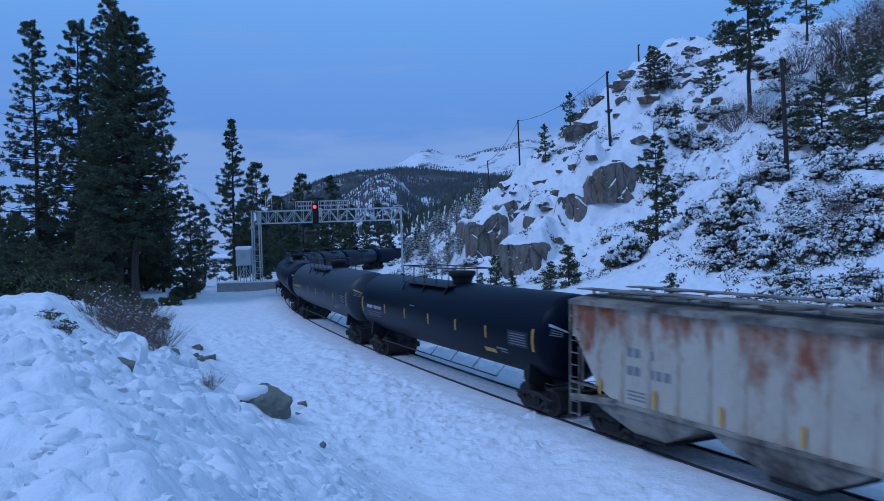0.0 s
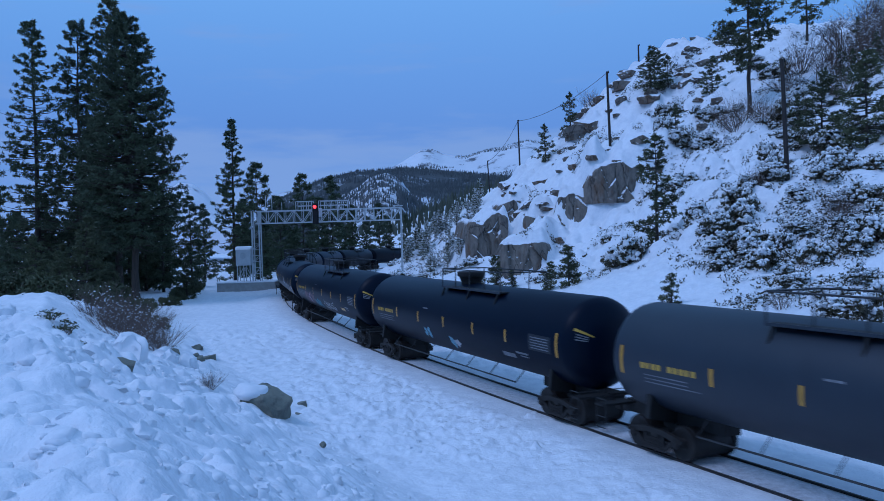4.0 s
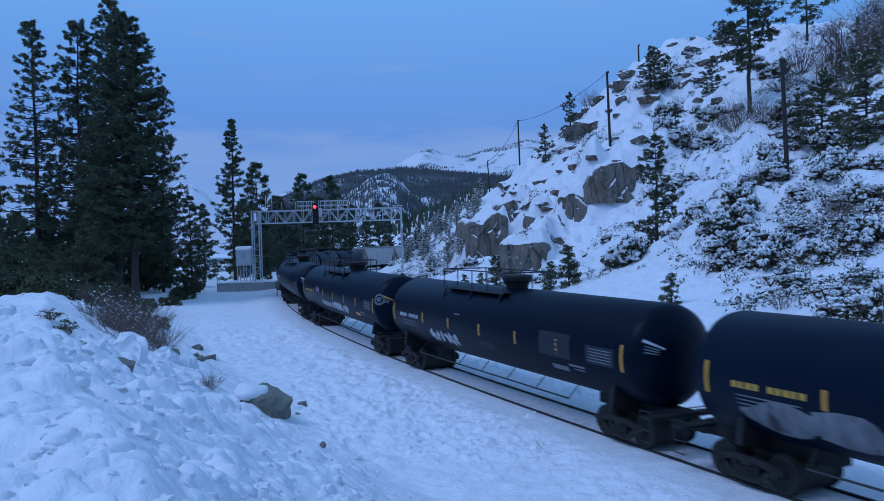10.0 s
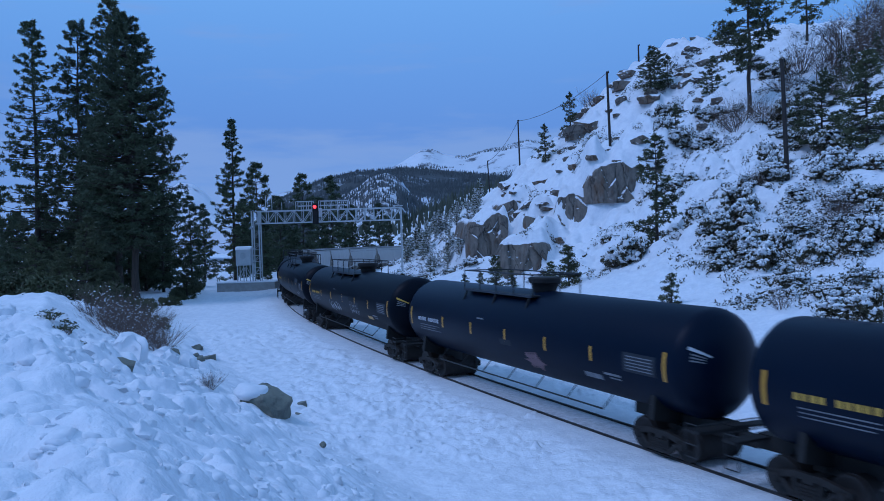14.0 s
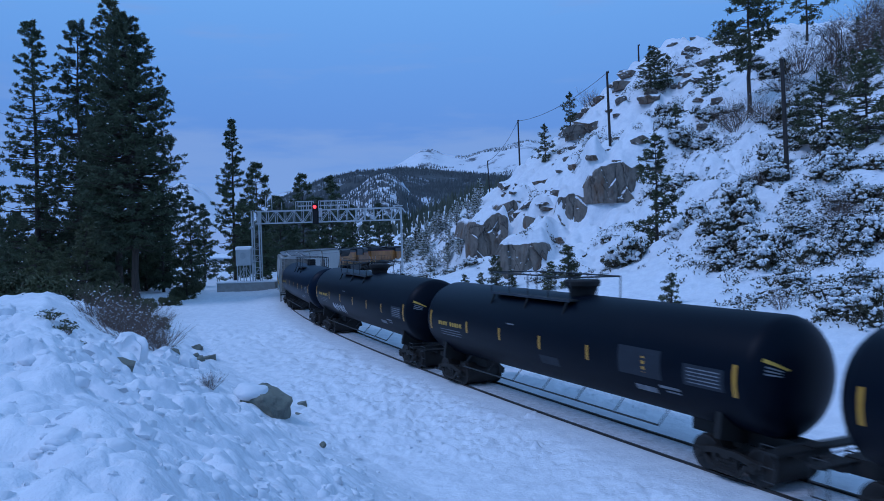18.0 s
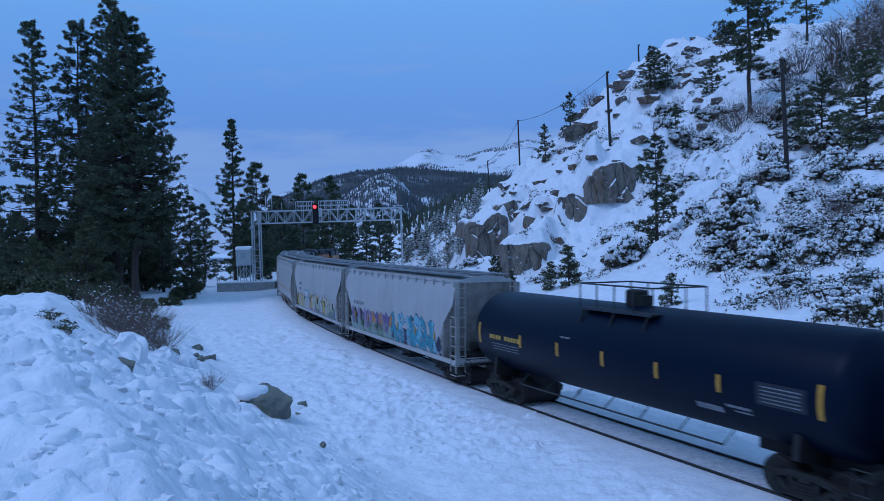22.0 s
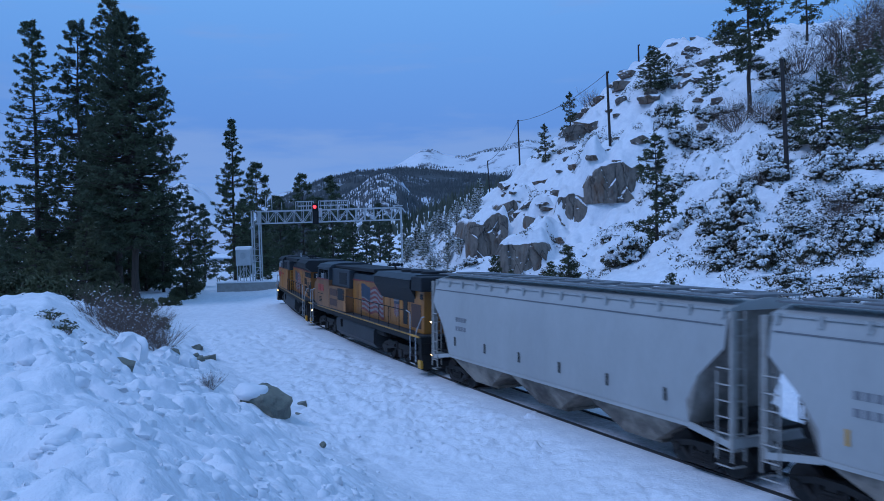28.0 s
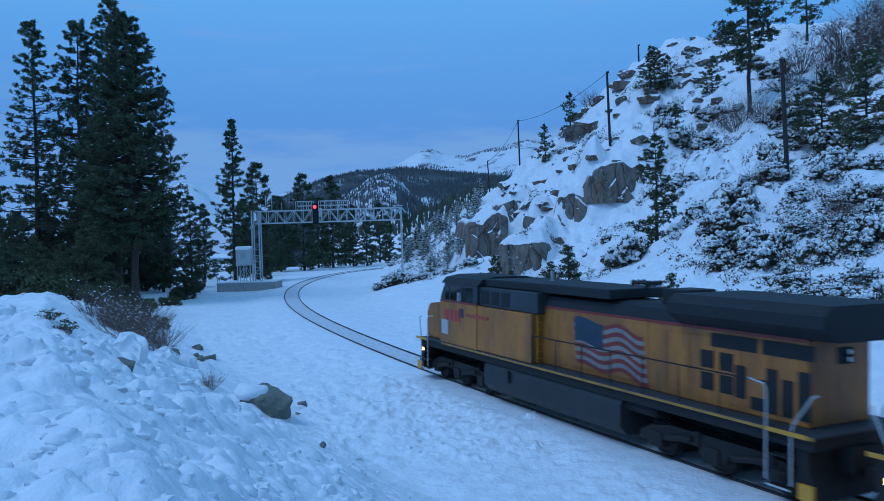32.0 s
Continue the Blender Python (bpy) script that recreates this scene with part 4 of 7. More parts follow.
def flag_panel(car, x0, x1, z0, z1, y):
    """A waving flag painted on the hood: stripes and a blue field."""
    n, rows = 14, 11
    fl = part("flag_panel", fresh((box, x0, x1, y - 0.015, y + 0.004, z0, z1)), LOCOYEL, car)
    for r in range(rows):
        bm = bmesh.new()
        a, b = [], []
        for k in range(n + 1):
            t = k / n
            x = x1 - 0.1 - (x1 - x0 - 0.2) * t + 0.22 * (r / rows - 0.5)
            w = 0.11 * math.sin(t * 11.0 + 0.6) * (0.4 + t) - 0.10 * t
            lo = z0 + 0.12 + (z1 - z0 - 0.34) * r / rows
            hi = z0 + 0.12 + (z1 - z0 - 0.34) * (r + 0.96) / rows
            a.append(bm.verts.new((x, y + 0.008, lo + w)))
            b.append(bm.verts.new((x, y + 0.008, hi + w)))
        for k in range(n):
            bm.faces.new((a[k], b[k], b[k + 1], a[k + 1]))
        part("stripe", bm, (REDM, FLAGWHITE)[r % 2], fl)
    bm = bmesh.new()
    a, b = [], []
    for k in range(7):
        t = k / n
        x = x1 - 0.1 - (x1 - x0 - 0.2) * t
        w = 0.11 * math.sin(t * 11.0 + 0.6) * (0.4 + t) - 0.10 * t
        a.append(bm.verts.new((x, y + 0.013, z0 + (z1 - z0) * 0.48 + w)))
        b.append(bm.verts.new((x, y + 0.013, z1 - 0.16 + w)))
    for k in range(6):
        bm.faces.new((a[k], b[k], b[k + 1], a[k + 1]))
    part("blue_field", bm, BLUEM, fl)


def lamp_disc(car, x, y, z, way, mat, r=0.10, lab="lit warm lamp"):
    bm = bmesh.new()
    lathe(bm, [(0, r + 0.035), (0.06 * way, r + 0.035), (0.065 * way, r)], 14, "x", (x, y, z))
    h = part("lamp_housing", bm, GRILLE, car)
    bm = bmesh.new()
    lathe(bm, [(0.064 * way, r), (0.085 * way, r * 0.7)], 14, "x", (x, y, z))
    part("lens", bm, mat, h, lab)


FLAGWHITE = material("flag_white", (0.27, 0.245, 0.23), (0.17, 0.15, 0.14), 0.6, scale=3, bump=0.0)
BROWNGRILLE = material("brown_grille", (0.10, 0.045, 0.03), (0.06, 0.03, 0.022), 0.7, scale=5)
NUMRED = material("faded_red_numerals", (0.42, 0.05, 0.035), (0.34, 0.06, 0.04), 0.6, scale=3, bump=0.0)
YELEDGE = material("sill_yellow_stripe", (0.50, 0.24, 0.03), (0.16, 0.10, 0.04), 0.6, scale=1.6, bump=0.0)


def loco(name, L, label, kind):
    """A six-axle diesel: kind 0 has thin radiator wings, kind 1 deep flared radiators."""
    car = empty(name, label, "locomotive", "cars of the freight train")
    H = L / 2
    # frame, walkway and yellow sill stripe
    part("frame", fresh((box, -H + 0.55, H - 1.15, -1.5, 1.5, 1.42, 1.72, 0.02), (box, -H + 0.35, H - 0.7, -0.45, 0.45, 0.85, 1.42)), UNDER, car)
    part("walkway", fresh((box, -H + 0.5, H - 1.1, -1.56, 1.56, 1.72, 1.79, 0.01)), LOCOGREY, car)
    bm = bmesh.new()
    for sg in (-1, 1):
        box(bm, -H + 0.5, H - 3.2, *sorted((sg * 1.563, sg * 1.575)), 1.69, 1.76)
    part("sill_stripe", bm, YELEDGE, car, "worn yellow stripe along the walkway edge")
    # fuel tank
    f0, f1 = (-3.9, 4.2) if kind == 0 else (-3.9, 3.6)
    bm = bmesh.new()
    section(bm, [(-1.42, 1.40), (-1.50, 1.25), (-1.50, 0.62), (-1.25, 0.34), (1.25, 0.34), (1.50, 0.62), (1.50, 1.25), (1.42, 1.40)], f0, f1)
    part("fuel_tank", bm, FUELM, car)
    part("filler_pipe", fresh((tube, [(2.3, 1.53, 0.9), (2.3, 1.56, 1.35)], 0.06, 8)), UNDER, car)
    part("air_tank", fresh((lathe, [(-1.4, 0.12), (-1.3, 0.2), (1.3, 0.2), (1.4, 0.12)], 14, "x", (-4.0 + 0.2, 1.15, 1.28))), UNDER, car)
    # nose and cab
    nf = H - 1.25
    cab0, cab1 = (H - 6.2, H - 3.0) if kind == 0 else (H - 6.0, H - 2.8)
    bm = bmesh.new()
    prism(bm, [(cab1 - 0.1, 1.79), (nf, 1.79), (nf, 2.95), (nf - 0.22, 3.30), (cab1 - 0.1, 3.46)], -1.32, 1.32)
    bmesh.ops.bevel(bm, geom=bm.edges[:], offset=0.06, segments=2, affect="EDGES")
    YEL = LOCODIRTY if kind else LOCOYEL
    part("nose", bm, YEL, car)
    part("nose_door", fresh((box, nf - 0.02, nf + 0.02, -0.35, 0.35, 1.8, 2.9)), YEL, car)
    bm = bmesh.new()
    prism(bm, [(cab0, 1.79), (cab1, 1.79), (cab1, 3.55), (cab0, 3.55)], -1.52, 1.52)
    part("cab_side", bm, YEL, car)
    bm = bmesh.new()
    prism(bm, [(cab0, 3.55), (cab1, 3.55), (cab1 + 0.02, 3.68), (cab1 - 0.42, 4.30), (cab0, 4.34)], -1.49, 1.49)
    part("cab_upper", bm, LOCOGREY, car)
    bm = bmesh.new()
    section(bm, [(-1.52, 4.28), (1.52, 4.28), (1.30, 4.52), (0.7, 4.63), (-0.7, 4.63), (-1.30, 4.52)], cab0 - 0.1, cab1 - 0.12)
    part("cab_roof", bm, LOCODARK if kind == 0 else LOCOGREY, car)
    for k, (x0, x1) in enumerate(((cab0 + 0.35, cab0 + 1.25), (cab0 + 1.4, cab0 + 2.3), (cab0 + 2.42, cab0 + 2.75))):
        bm = bmesh.new()
        for sg in (-1, 1):
            box(bm, x0, x1, *sorted((sg * 1.485, sg * 1.505)), 3.62, 4.16)
        part("cab_window", bm, WINDOWM, car)
    for y0, y1 in ((-1.3, -0.15), (0.15, 1.3)):
        bm = bmesh.new()
        vs = [bm.verts.new(p) for p in ((cab1 + 0.035, y0, 3.70), (cab1 + 0.035, y1, 3.70), (cab1 - 0.36, y1, 4.24), (cab1 - 0.36, y0, 4.24))]
        bm.faces.new(vs)
        part("windshield", bm, WINDOWM, car)
    bm = bmesh.new()
    for sg in (-1, 1):
        box(bm, cab0, cab1, *sorted((sg * 1.522, sg * 1.532)), 3.50, 3.58)
    part("red_stripe", bm, REDM, car)
    part("mirror", fresh((box, cab0 + 1.30, cab0 + 1.36, 1.52, 1.66, 3.6, 3.95)), RAILING, car)
    for k in range(4):
        part("numeral", fresh((panel, cab1 - 1.75 + 0.38 * k - 0.1, cab1 - 1.75 + 0.38 * k + 0.18, 1.525, 2.75, 3.2)), NUMRED, car)
    if kind == 0:
        part("cab_panel", fresh((panel, cab1 - 0.75, cab1 - 0.15, 1.525, 2.15, 2.75)), RAILING, car, "pale grey access panel")
        part("emblem", fresh((panel, cab0 + 1.1, cab0 + 1.45, 1.525, 2.95, 3.3)), BLUEM, car)
        part("lettering", fresh((panel, cab0 - 0.9, cab0 + 0.9, 1.525, 3.02, 3.14)), NUMRED, car)
    else:
        for k in range(4):
            part("louvre", fresh((panel, cab1 - 1.3, cab1 - 0.75, 1.525, 2.05 + 0.09 * k, 2.10 + 0.09 * k)), UNDER, car)
        part("side_slot", fresh((panel, cab1 - 1.6, cab1 - 0.35, 1.525, 2.56, 2.60)), UNDER, car)
    # equipment body behind the cab
    e0 = H - 10.1 if kind == 0 else H - 9.9
    part("equipment_body", fresh((box, e0, cab0, -1.5, 1.5, 1.79, 3.5 if kind == 0 else 3.2, 0.03)), YEL, car)
    if kind == 0:
        part("upper_body", fresh((box, e0 - 0.2, cab0, -1.38, 1.38, 3.5, 4.25, 0.04)), LOCOGREY, car)
        part("body_roof", fresh((box, e0 - 3.9, cab0 - 0.1, -1.2, 1.2, 4.25, 4.56, 0.05)), LOCODARK, car)
        for q in range(3):
            part("vent", fresh((panel, cab0 - 0.75 - 0.75 * q, cab0 - 0.2 - 0.75 * q, 1.385, 3.62, 4.12)), GRILLE, car)
        bm = bmesh.new()
        bar(bm, (e0 - 0.02, 1.25, 1.8), (e0 - 0.02, 1.25, 3.6), 0.05)
        bar(bm, (e0 - 0.02, 0.95, 1.8), (e0 - 0.02, 0.95, 3.6), 0.05)
        for q in range(7):
            bar(bm, (e0 - 0.02, 0.95, 1.95 + 0.25 * q), (e0 - 0.02, 1.25, 1.95 + 0.25 * q), 0.03)
        part("ladder", bm, YELLOW, car)
    else:
        part("upper_body", fresh((box, e0, cab0, -1.30, 1.30, 3.2, 4.30, 0.05)), LOCOGREY, car)
        part("body_roof", fresh((box, e0 - 4.2, cab0 - 0.1, -1.1, 1.1, 4.3, 4.5, 0.05)), LOCODARK, car)
        for z0 in (2.0, 2.62):
            part("brown_grille", fresh((panel, cab0 - 1.9, cab0 - 0.2, 1.505, z0, z0 + 0.42)), BROWNGRILLE, car, "rust-brown side grille")
        part("dark_grille", fresh((panel, e0 + 0.25, cab0 - 2.05, 1.505, 2.45, 3.15)), GRILLE, car)
        part("intake", fresh((panel, e0 + 0.5, cab0 - 1.8, 1.305, 3.4, 4.1)), GRILLE, car)
        part("access_door", fresh((panel, e0 + 0.03, e0 + 0.6, 1.505, 1.85, 3.15)), LOCOYEL, car)
    # long hood
    hr = -H + 1.05
    part("long_hood", fresh((box, hr, e0, -1.05, 1.05, 1.79, 3.78, 0.04)), LOCOYEL, car)
    part("hood_top", fresh((section, [(-1.06, 3.78), (1.06, 3.78), (0.95, 4.12), (0.6, 4.22), (-0.6, 4.22), (-0.95, 4.12)], hr, e0)), LOCOGREY if kind else LOCODARK, car)
    bm = bmesh.new()
    for sg in (-1, 1):
        box(bm, hr, e0, *sorted((sg * 1.055, sg * 1.067)), 3.72, 3.80)
    part("red_stripe", bm, REDM, car)
    n = 12
    for q in range(n):
        x0 = hr + 0.2 + (e0 - hr - 0.3) * q / n
        part("hood_door", fresh((panel, x0, x0 + (e0 - hr) / n - 0.1, 1.055, 1.95, 3.55, 0.01)), LOCOYEL, car)
    if kind == 0:
        flag_panel(car, -4.6, -1.0, 1.95, 3.72, 1.075)
        # radiator wings
        bm = bmesh.new()
        section(bm, [(-1.05, 3.80), (1.05, 3.80), (1.55, 4.12), (1.55, 4.40), (1.30, 4.62), (-1.30, 4.62), (-1.55, 4.40), (-1.55, 4.12)], -H + 0.25, -5.9)
        part("radiator_wing", bm, LOCODARK, car)
        part("exhaust_stack", fresh((box, -5.6, -4.6, -0.55, 0.55, 4.2, 4.66, 0.04)), LOCODARK, car)
        for x0, x1 in ((-8.5, -7.0), (-10.1, -8.65)):
            part("intake_screen", fresh((panel, x0, x1, 1.068, 3.32, 3.66)), GRILLE, car)
        for x0 in (-6.65, -7.3):
            for z0 in (2.18, 2.75):
                part("side_vent", fresh((panel, x0 - 0.45, x0, 1.068, z0, z0 + 0.45)), GRILLE, car)
        for x0, z0, z1 in ((-8.15, 2.15, 2.95), (-9.1, 1.95, 3.0), (-9.55, 1.95, 2.8), (-10.0, 1.95, 3.05)):
            part("side_vent", fresh((panel, x0, x0 + 0.33, 1.068, z0, z1)), GRILLE, car)
        part("small_hatch", fresh((panel, -8.75, -8.3, 1.068, 1.95, 2.25)), GRILLE, car)
        part("rear_number_board", fresh((box, -H + 0.3, -H + 0.42, 0.55, 0.95, 3.35, 3.7)), GRILLE, car)
        for z in (3.45, 3.62):
            lamp_disc(car, -H + 0.3, 0.75, z, -1, CASEM, 0.06, "unlit pale lamp")
    else:
        flag_panel(car, -4.35, -0.25, 2.0, 3.74, 1.075)
        bm = bmesh.new()
        section(bm, [(-1.06, 3.10), (1.06, 3.10), (1.50, 3.85), (1.50, 4.25), (1.2, 4.42), (-1.2, 4.42), (-1.50, 4.25), (-1.50, 3.85)], -9.4, -4.0)
        part("flared_radiator", bm, GRILLE, car, "deep black flared radiator intake")
        part("radiator_top", fresh((section, [(-1.54, 4.22), (1.54, 4.22), (1.2, 4.46), (-1.2, 4.46)], -9.5, -3.9)), LOCOGREY, car)
        for x0 in (-9.0, -7.6, -6.2):
            part("roof_fan", fresh((lathe, [(4.44, 0.62), (4.58, 0.62), (4.60, 0.5)], 20, "z", (x0 + 0.3, 0, 0))), LOCODARK, car)
        part("rear_top", fresh((box, -H + 0.6, -9.4, -1.45, 1.45, 3.75, 4.4, 0.06)), LOCODARK, car)
        part("rear_body", fresh((box, -H + 0.95, -9.2, -1.2, 1.2, 1.79, 3.75, 0.04)), LOCOYEL, car)
        part("emblem_shield", fresh((panel, -6.75, -5.95, 1.07, 2.88, 3.22)), BLUEM, car)
        for k in range(7):
            lo = 2.22 + 0.05 * abs(k - 3)
            part("emblem_stripe", fresh((panel, -6.73 + 0.109 * k, -6.63 + 0.109 * k, 1.07, lo, 2.87)), (REDM, FLAGWHITE)[k % 2], car)
        part("emblem_bar", fresh((panel, -6.72, -5.98, 1.083, 3.02, 3.09)), FLAGWHITE, car)
        part("screen_door", fresh((panel, -7.95, -7.35, 1.07, 2.0, 3.35)), GRILLE, car)
        part("brown_grille", fresh((panel, -10.1, -8.85, 1.205, 2.0, 3.1)), BROWNGRILLE, car)
        part("small_vent", fresh((panel, -10.35, -10.0, 1.205, 3.35, 3.6)), GRILLE, car)
        lamp_disc(car, -H + 0.95, 0.85, 2.35, -1, WARMLAMP, 0.05)
        lamp_disc(car, -H + 0.45, 1.0, 0.95, -1, WARMLAMP, 0.07)
    # horn
    bm = bmesh.new()
    hx = -3.3 if kind == 0 else -3.2
    bar(bm, (hx, 0, 4.2), (hx, 0, 4.72), 0.07)
    bar(bm, (hx, -0.22, 4.74), (hx, 0.22, 4.74), 0.05)
    for q in (-0.2, 0, 0.2):
        lathe(bm, [(hx - 0.05, 0.03), (hx + 0.25, 0.05), (hx + 0.38, 0.10)], 10, "x", (0, q, 4.74))
        lathe(bm, [(hx - 0.38, 0.10), (hx - 0.25, 0.05), (hx - 0.05, 0.03)], 10, "x", (0, q, 4.74))
    part("horn", bm, GRILLE, car)
    # pilots, steps, couplers
    for way in (-1, 1):
        xe = way * (H - 0.75)
        bm = bmesh.new()
        prism(bm, [(xe, 1.72), (xe - way * 0.35, 1.72), (xe - way * 0.35, 0.35), (xe + way * 0.12, 0.25), (xe + way * 0.16, 0.6), (xe, 0.95)] if way < 0 else [(xe, 0.95), (xe + 0.16, 0.6), (xe + 0.12, 0.25), (xe - 0.35, 0.35), (xe - 0.35, 1.72), (xe, 1.72)], -1.4, 1.4)
        part("pilot", bm, UNDER, car)
        bm = bmesh.new()
        coupler(bm, way * (H - 0.02), way)
        part("coupler", bm, UNDER, car)
        for sg in (-1, 1):
            bm = bmesh.new()
            for q in range(4):
                z = 0.42 + 0.36 * q
                box(bm, *sorted((xe - way * 0.40, xe - way * 1.0)), *sorted((sg * 1.28, sg * 1.55)), z, z + 0.035)
            part("steps", bm, UNDER, car)
            part("step_edge", fresh((box, *sorted((xe - way * 0.38, xe - way * 1.02)), *sorted((sg * 1.552, sg * 1.566)), 0.42, 0.47)), RAILING, car, "pale edge of the lowest step")
            part("end_stripe", fresh((box, *sorted((xe + way * 0.10, xe - way * 1.0)), *sorted((sg * 1.577, sg * 1.592)), 1.68, 1.78)), YELLOW, car, "yellow stripe at the walkway's end")
            part("pilot_corner", fresh((box, *sorted((xe + way * 0.16, xe - way * 0.22)), *sorted((sg * 1.38, sg * 1.50)), 0.30, 0.66, 0.02)), YELLOW, car, "yellow painted pilot corner")
            bm = bmesh.new()
            tube(bm, [(xe - way * 0.36, sg * 1.54, 0.55), (xe - way * 0.36, sg * 1.54, 1.70), (xe - way * 0.30, sg * 1.53, 1.95), (xe + way * 0.10, sg * 1.42, 2.60), (xe + way * 0.16, sg * 1.30, 2.64)], 0.026, 6)
            tube(bm, [(xe - way * 1.04, sg * 1.55, 0.55), (xe - way * 1.04, sg * 1.55, 2.62), (xe - way * 1.10, sg * 1.55, 2.74), (xe - way * 1.55, sg * 1.54, 2.80)], 0.026, 6)
            part("grab_rail", bm, RAILING, car, "pale grey grab rail")
    # walkway railing on both sides
    for sg in (-1, 1):
        bm = bmesh.new()
        a, b = -H + 1.8, e0 - 0.1
        tube(bm, [(a, sg * 1.53, 2.78), (b, sg * 1.53, 2.78)], 0.022, 6)
        for q in range(8):
            x = a + (b - a) * q / 7
            tube(bm, [(x, sg * 1.53, 1.78), (x, sg * 1.53, 2.78)], 0.018, 6)
        part("handrail", bm, UNDER, car)
    lamp_disc(car, H - 0.72, 0.95, 1.22, 1, WARMLAMP, 0.10)
    lamp_disc(car, H - 0.72, -0.95, 1.22, 1, WARMLAMP, 0.10)
    # the ditch lamp's lit bracket, seen from the side: its lamplight is an emissive box
    part("lamp_glow", fresh((box, H - 1.06, H - 0.96, 1.40, 1.44, 1.14, 1.28, 0.01)), WARMLAMP, car, "step bracket glowing with the ditch lamp's light")
    if kind == 0:
        bm = bmesh.new()
        lathe(bm, [(4.6, 0.05), (4.95, 0.05)], 8, "z", (e0 + 0.5, 0.3, 0))
        part("antenna", bm, RAILING, car)
    for way in (-1, 1):
        loco_truck(car, way * 7.1)
    return car


def blob(bm, cx, cz, w, h, y, rng, n=12, wob=0.28, bend=None):
    """An irregular patch just proud of a side wall, in strips that follow its curve."""
    rows, prev = 8, None
    for k in range(rows + 1):
        t = -0.98 + 1.96 * k / rows
        half = w / 2 * math.sqrt(1 - t * t * 0.97)
        z = cz + h / 2 * t
        yy = bend(z) + y if bend else y
        cur = [bm.verts.new((cx + s * half * (1 + rng.uniform(-wob, wob)), yy, z)) for s in (-1, 1)]
        if prev:
            bm.faces.new((prev[0], cur[0], cur[1], prev[1]))
        prev = cur


PAINTS = {"teal": (0.02, 0.26, 0.34), "navy": (0.012, 0.025, 0.06), "sky": (0.16, 0.42, 0.52), "purple": (0.16, 0.10, 0.22), "mauve": (0.30, 0.22, 0.32), "orange": (0.48, 0.20, 0.06),
          "cream": (0.50, 0.46, 0.34), "green": (0.12, 0.22, 0.15), "pale": (0.50, 0.50, 0.52), "black": (0.015, 0.015, 0.017), "pink": (0.34, 0.20, 0.28), "mint": (0.26, 0.34, 0.30), "red": (0.30, 0.06, 0.04), "gold": (0.52, 0.33, 0.06), "salmon": (0.20, 0.10, 0.11)}
PAINTS = {k: material("spray_" + k, c, tuple(q * 0.7 for q in c), 0.55, scale=2.5, fine=14, bump=0.0) for k, c in PAINTS.items()}


def side_y(z):
    """The hopper's bulged side."""
    return float(np.interp(z, (0.98, 1.25, 1.9, 2.6, 3.4, 4.05), (1.34, 1.44, 1.52, 1.55, 1.52, 1.42)))


def ribbon(bm, pts, w, y, bend):
    """A painted stroke of width w along (x, z) points."""
    prev = None
    for i, (x, z) in enumerate(pts):
        a, b = pts[max(i - 1, 0)], pts[min(i + 1, len(pts) - 1)]
        dx, dz = b[0] - a[0], b[1] - a[1]
        q = math.hypot(dx, dz) or 1
        nx, nz = -dz / q * w / 2, dx / q * w / 2
        cur = [bm.verts.new((x + s * nx, bend(z + s * nz) + y, z + s * nz)) for s in (-1, 1)]
        if prev:
            bm.faces.new((prev[0], prev[1], cur[1], cur[0]))
        prev = cur


def tag_strokes(car, x0, x1, z0, z1, seed, fills, edge, count, bend=side_y, name="graffiti"):
    rng = random.Random(seed)
    first = None
    step = (x1 - x0) / count
    for k in range(count):
        cx = x0 + step * (k + 0.5)
        pts = [(cx + step * rng.uniform(-0.5, 0.5), z0 + (z1 - z0) * t) for t in (0.05, 0.3, 0.55, 0.8, 0.98)]
        if rng.random() < 0.6:
            pts += [(cx + step * rng.uniform(0.2, 0.7), z0 + (z1 - z0) * rng.uniform(0.4, 0.9)), (cx + step * rng.uniform(0.0, 0.6), z0 + (z1 - z0) * rng.uniform(0.0, 0.4))]
        w = step * rng.uniform(0.40, 0.62)
        bm = bmesh.new()
        ribbon(bm, pts, w * 1.28, 0.006 + 0.0006 * (k % 5), bend)
        if edge not in ("black", "navy"):
            blob(bm, cx, (z0 + z1) / 2, step * 1.2, (z1 - z0) * 0.9, 0.004, rng, 14, 0.25, bend)
        o = part(name, bm, PAINTS[edge], car, "spray-painted graffiti shapes")
        bm = bmesh.new()
        ribbon(bm, pts, w, 0.011 + 0.0006 * (k % 5), bend)
        part("stroke", bm, PAINTS[rng.choice(fills)], o)


LETTERDARK = material("dark_lettering", (0.14, 0.14, 0.15), (0.22, 0.22, 0.23), 0.6, scale=4, bump=0.0)


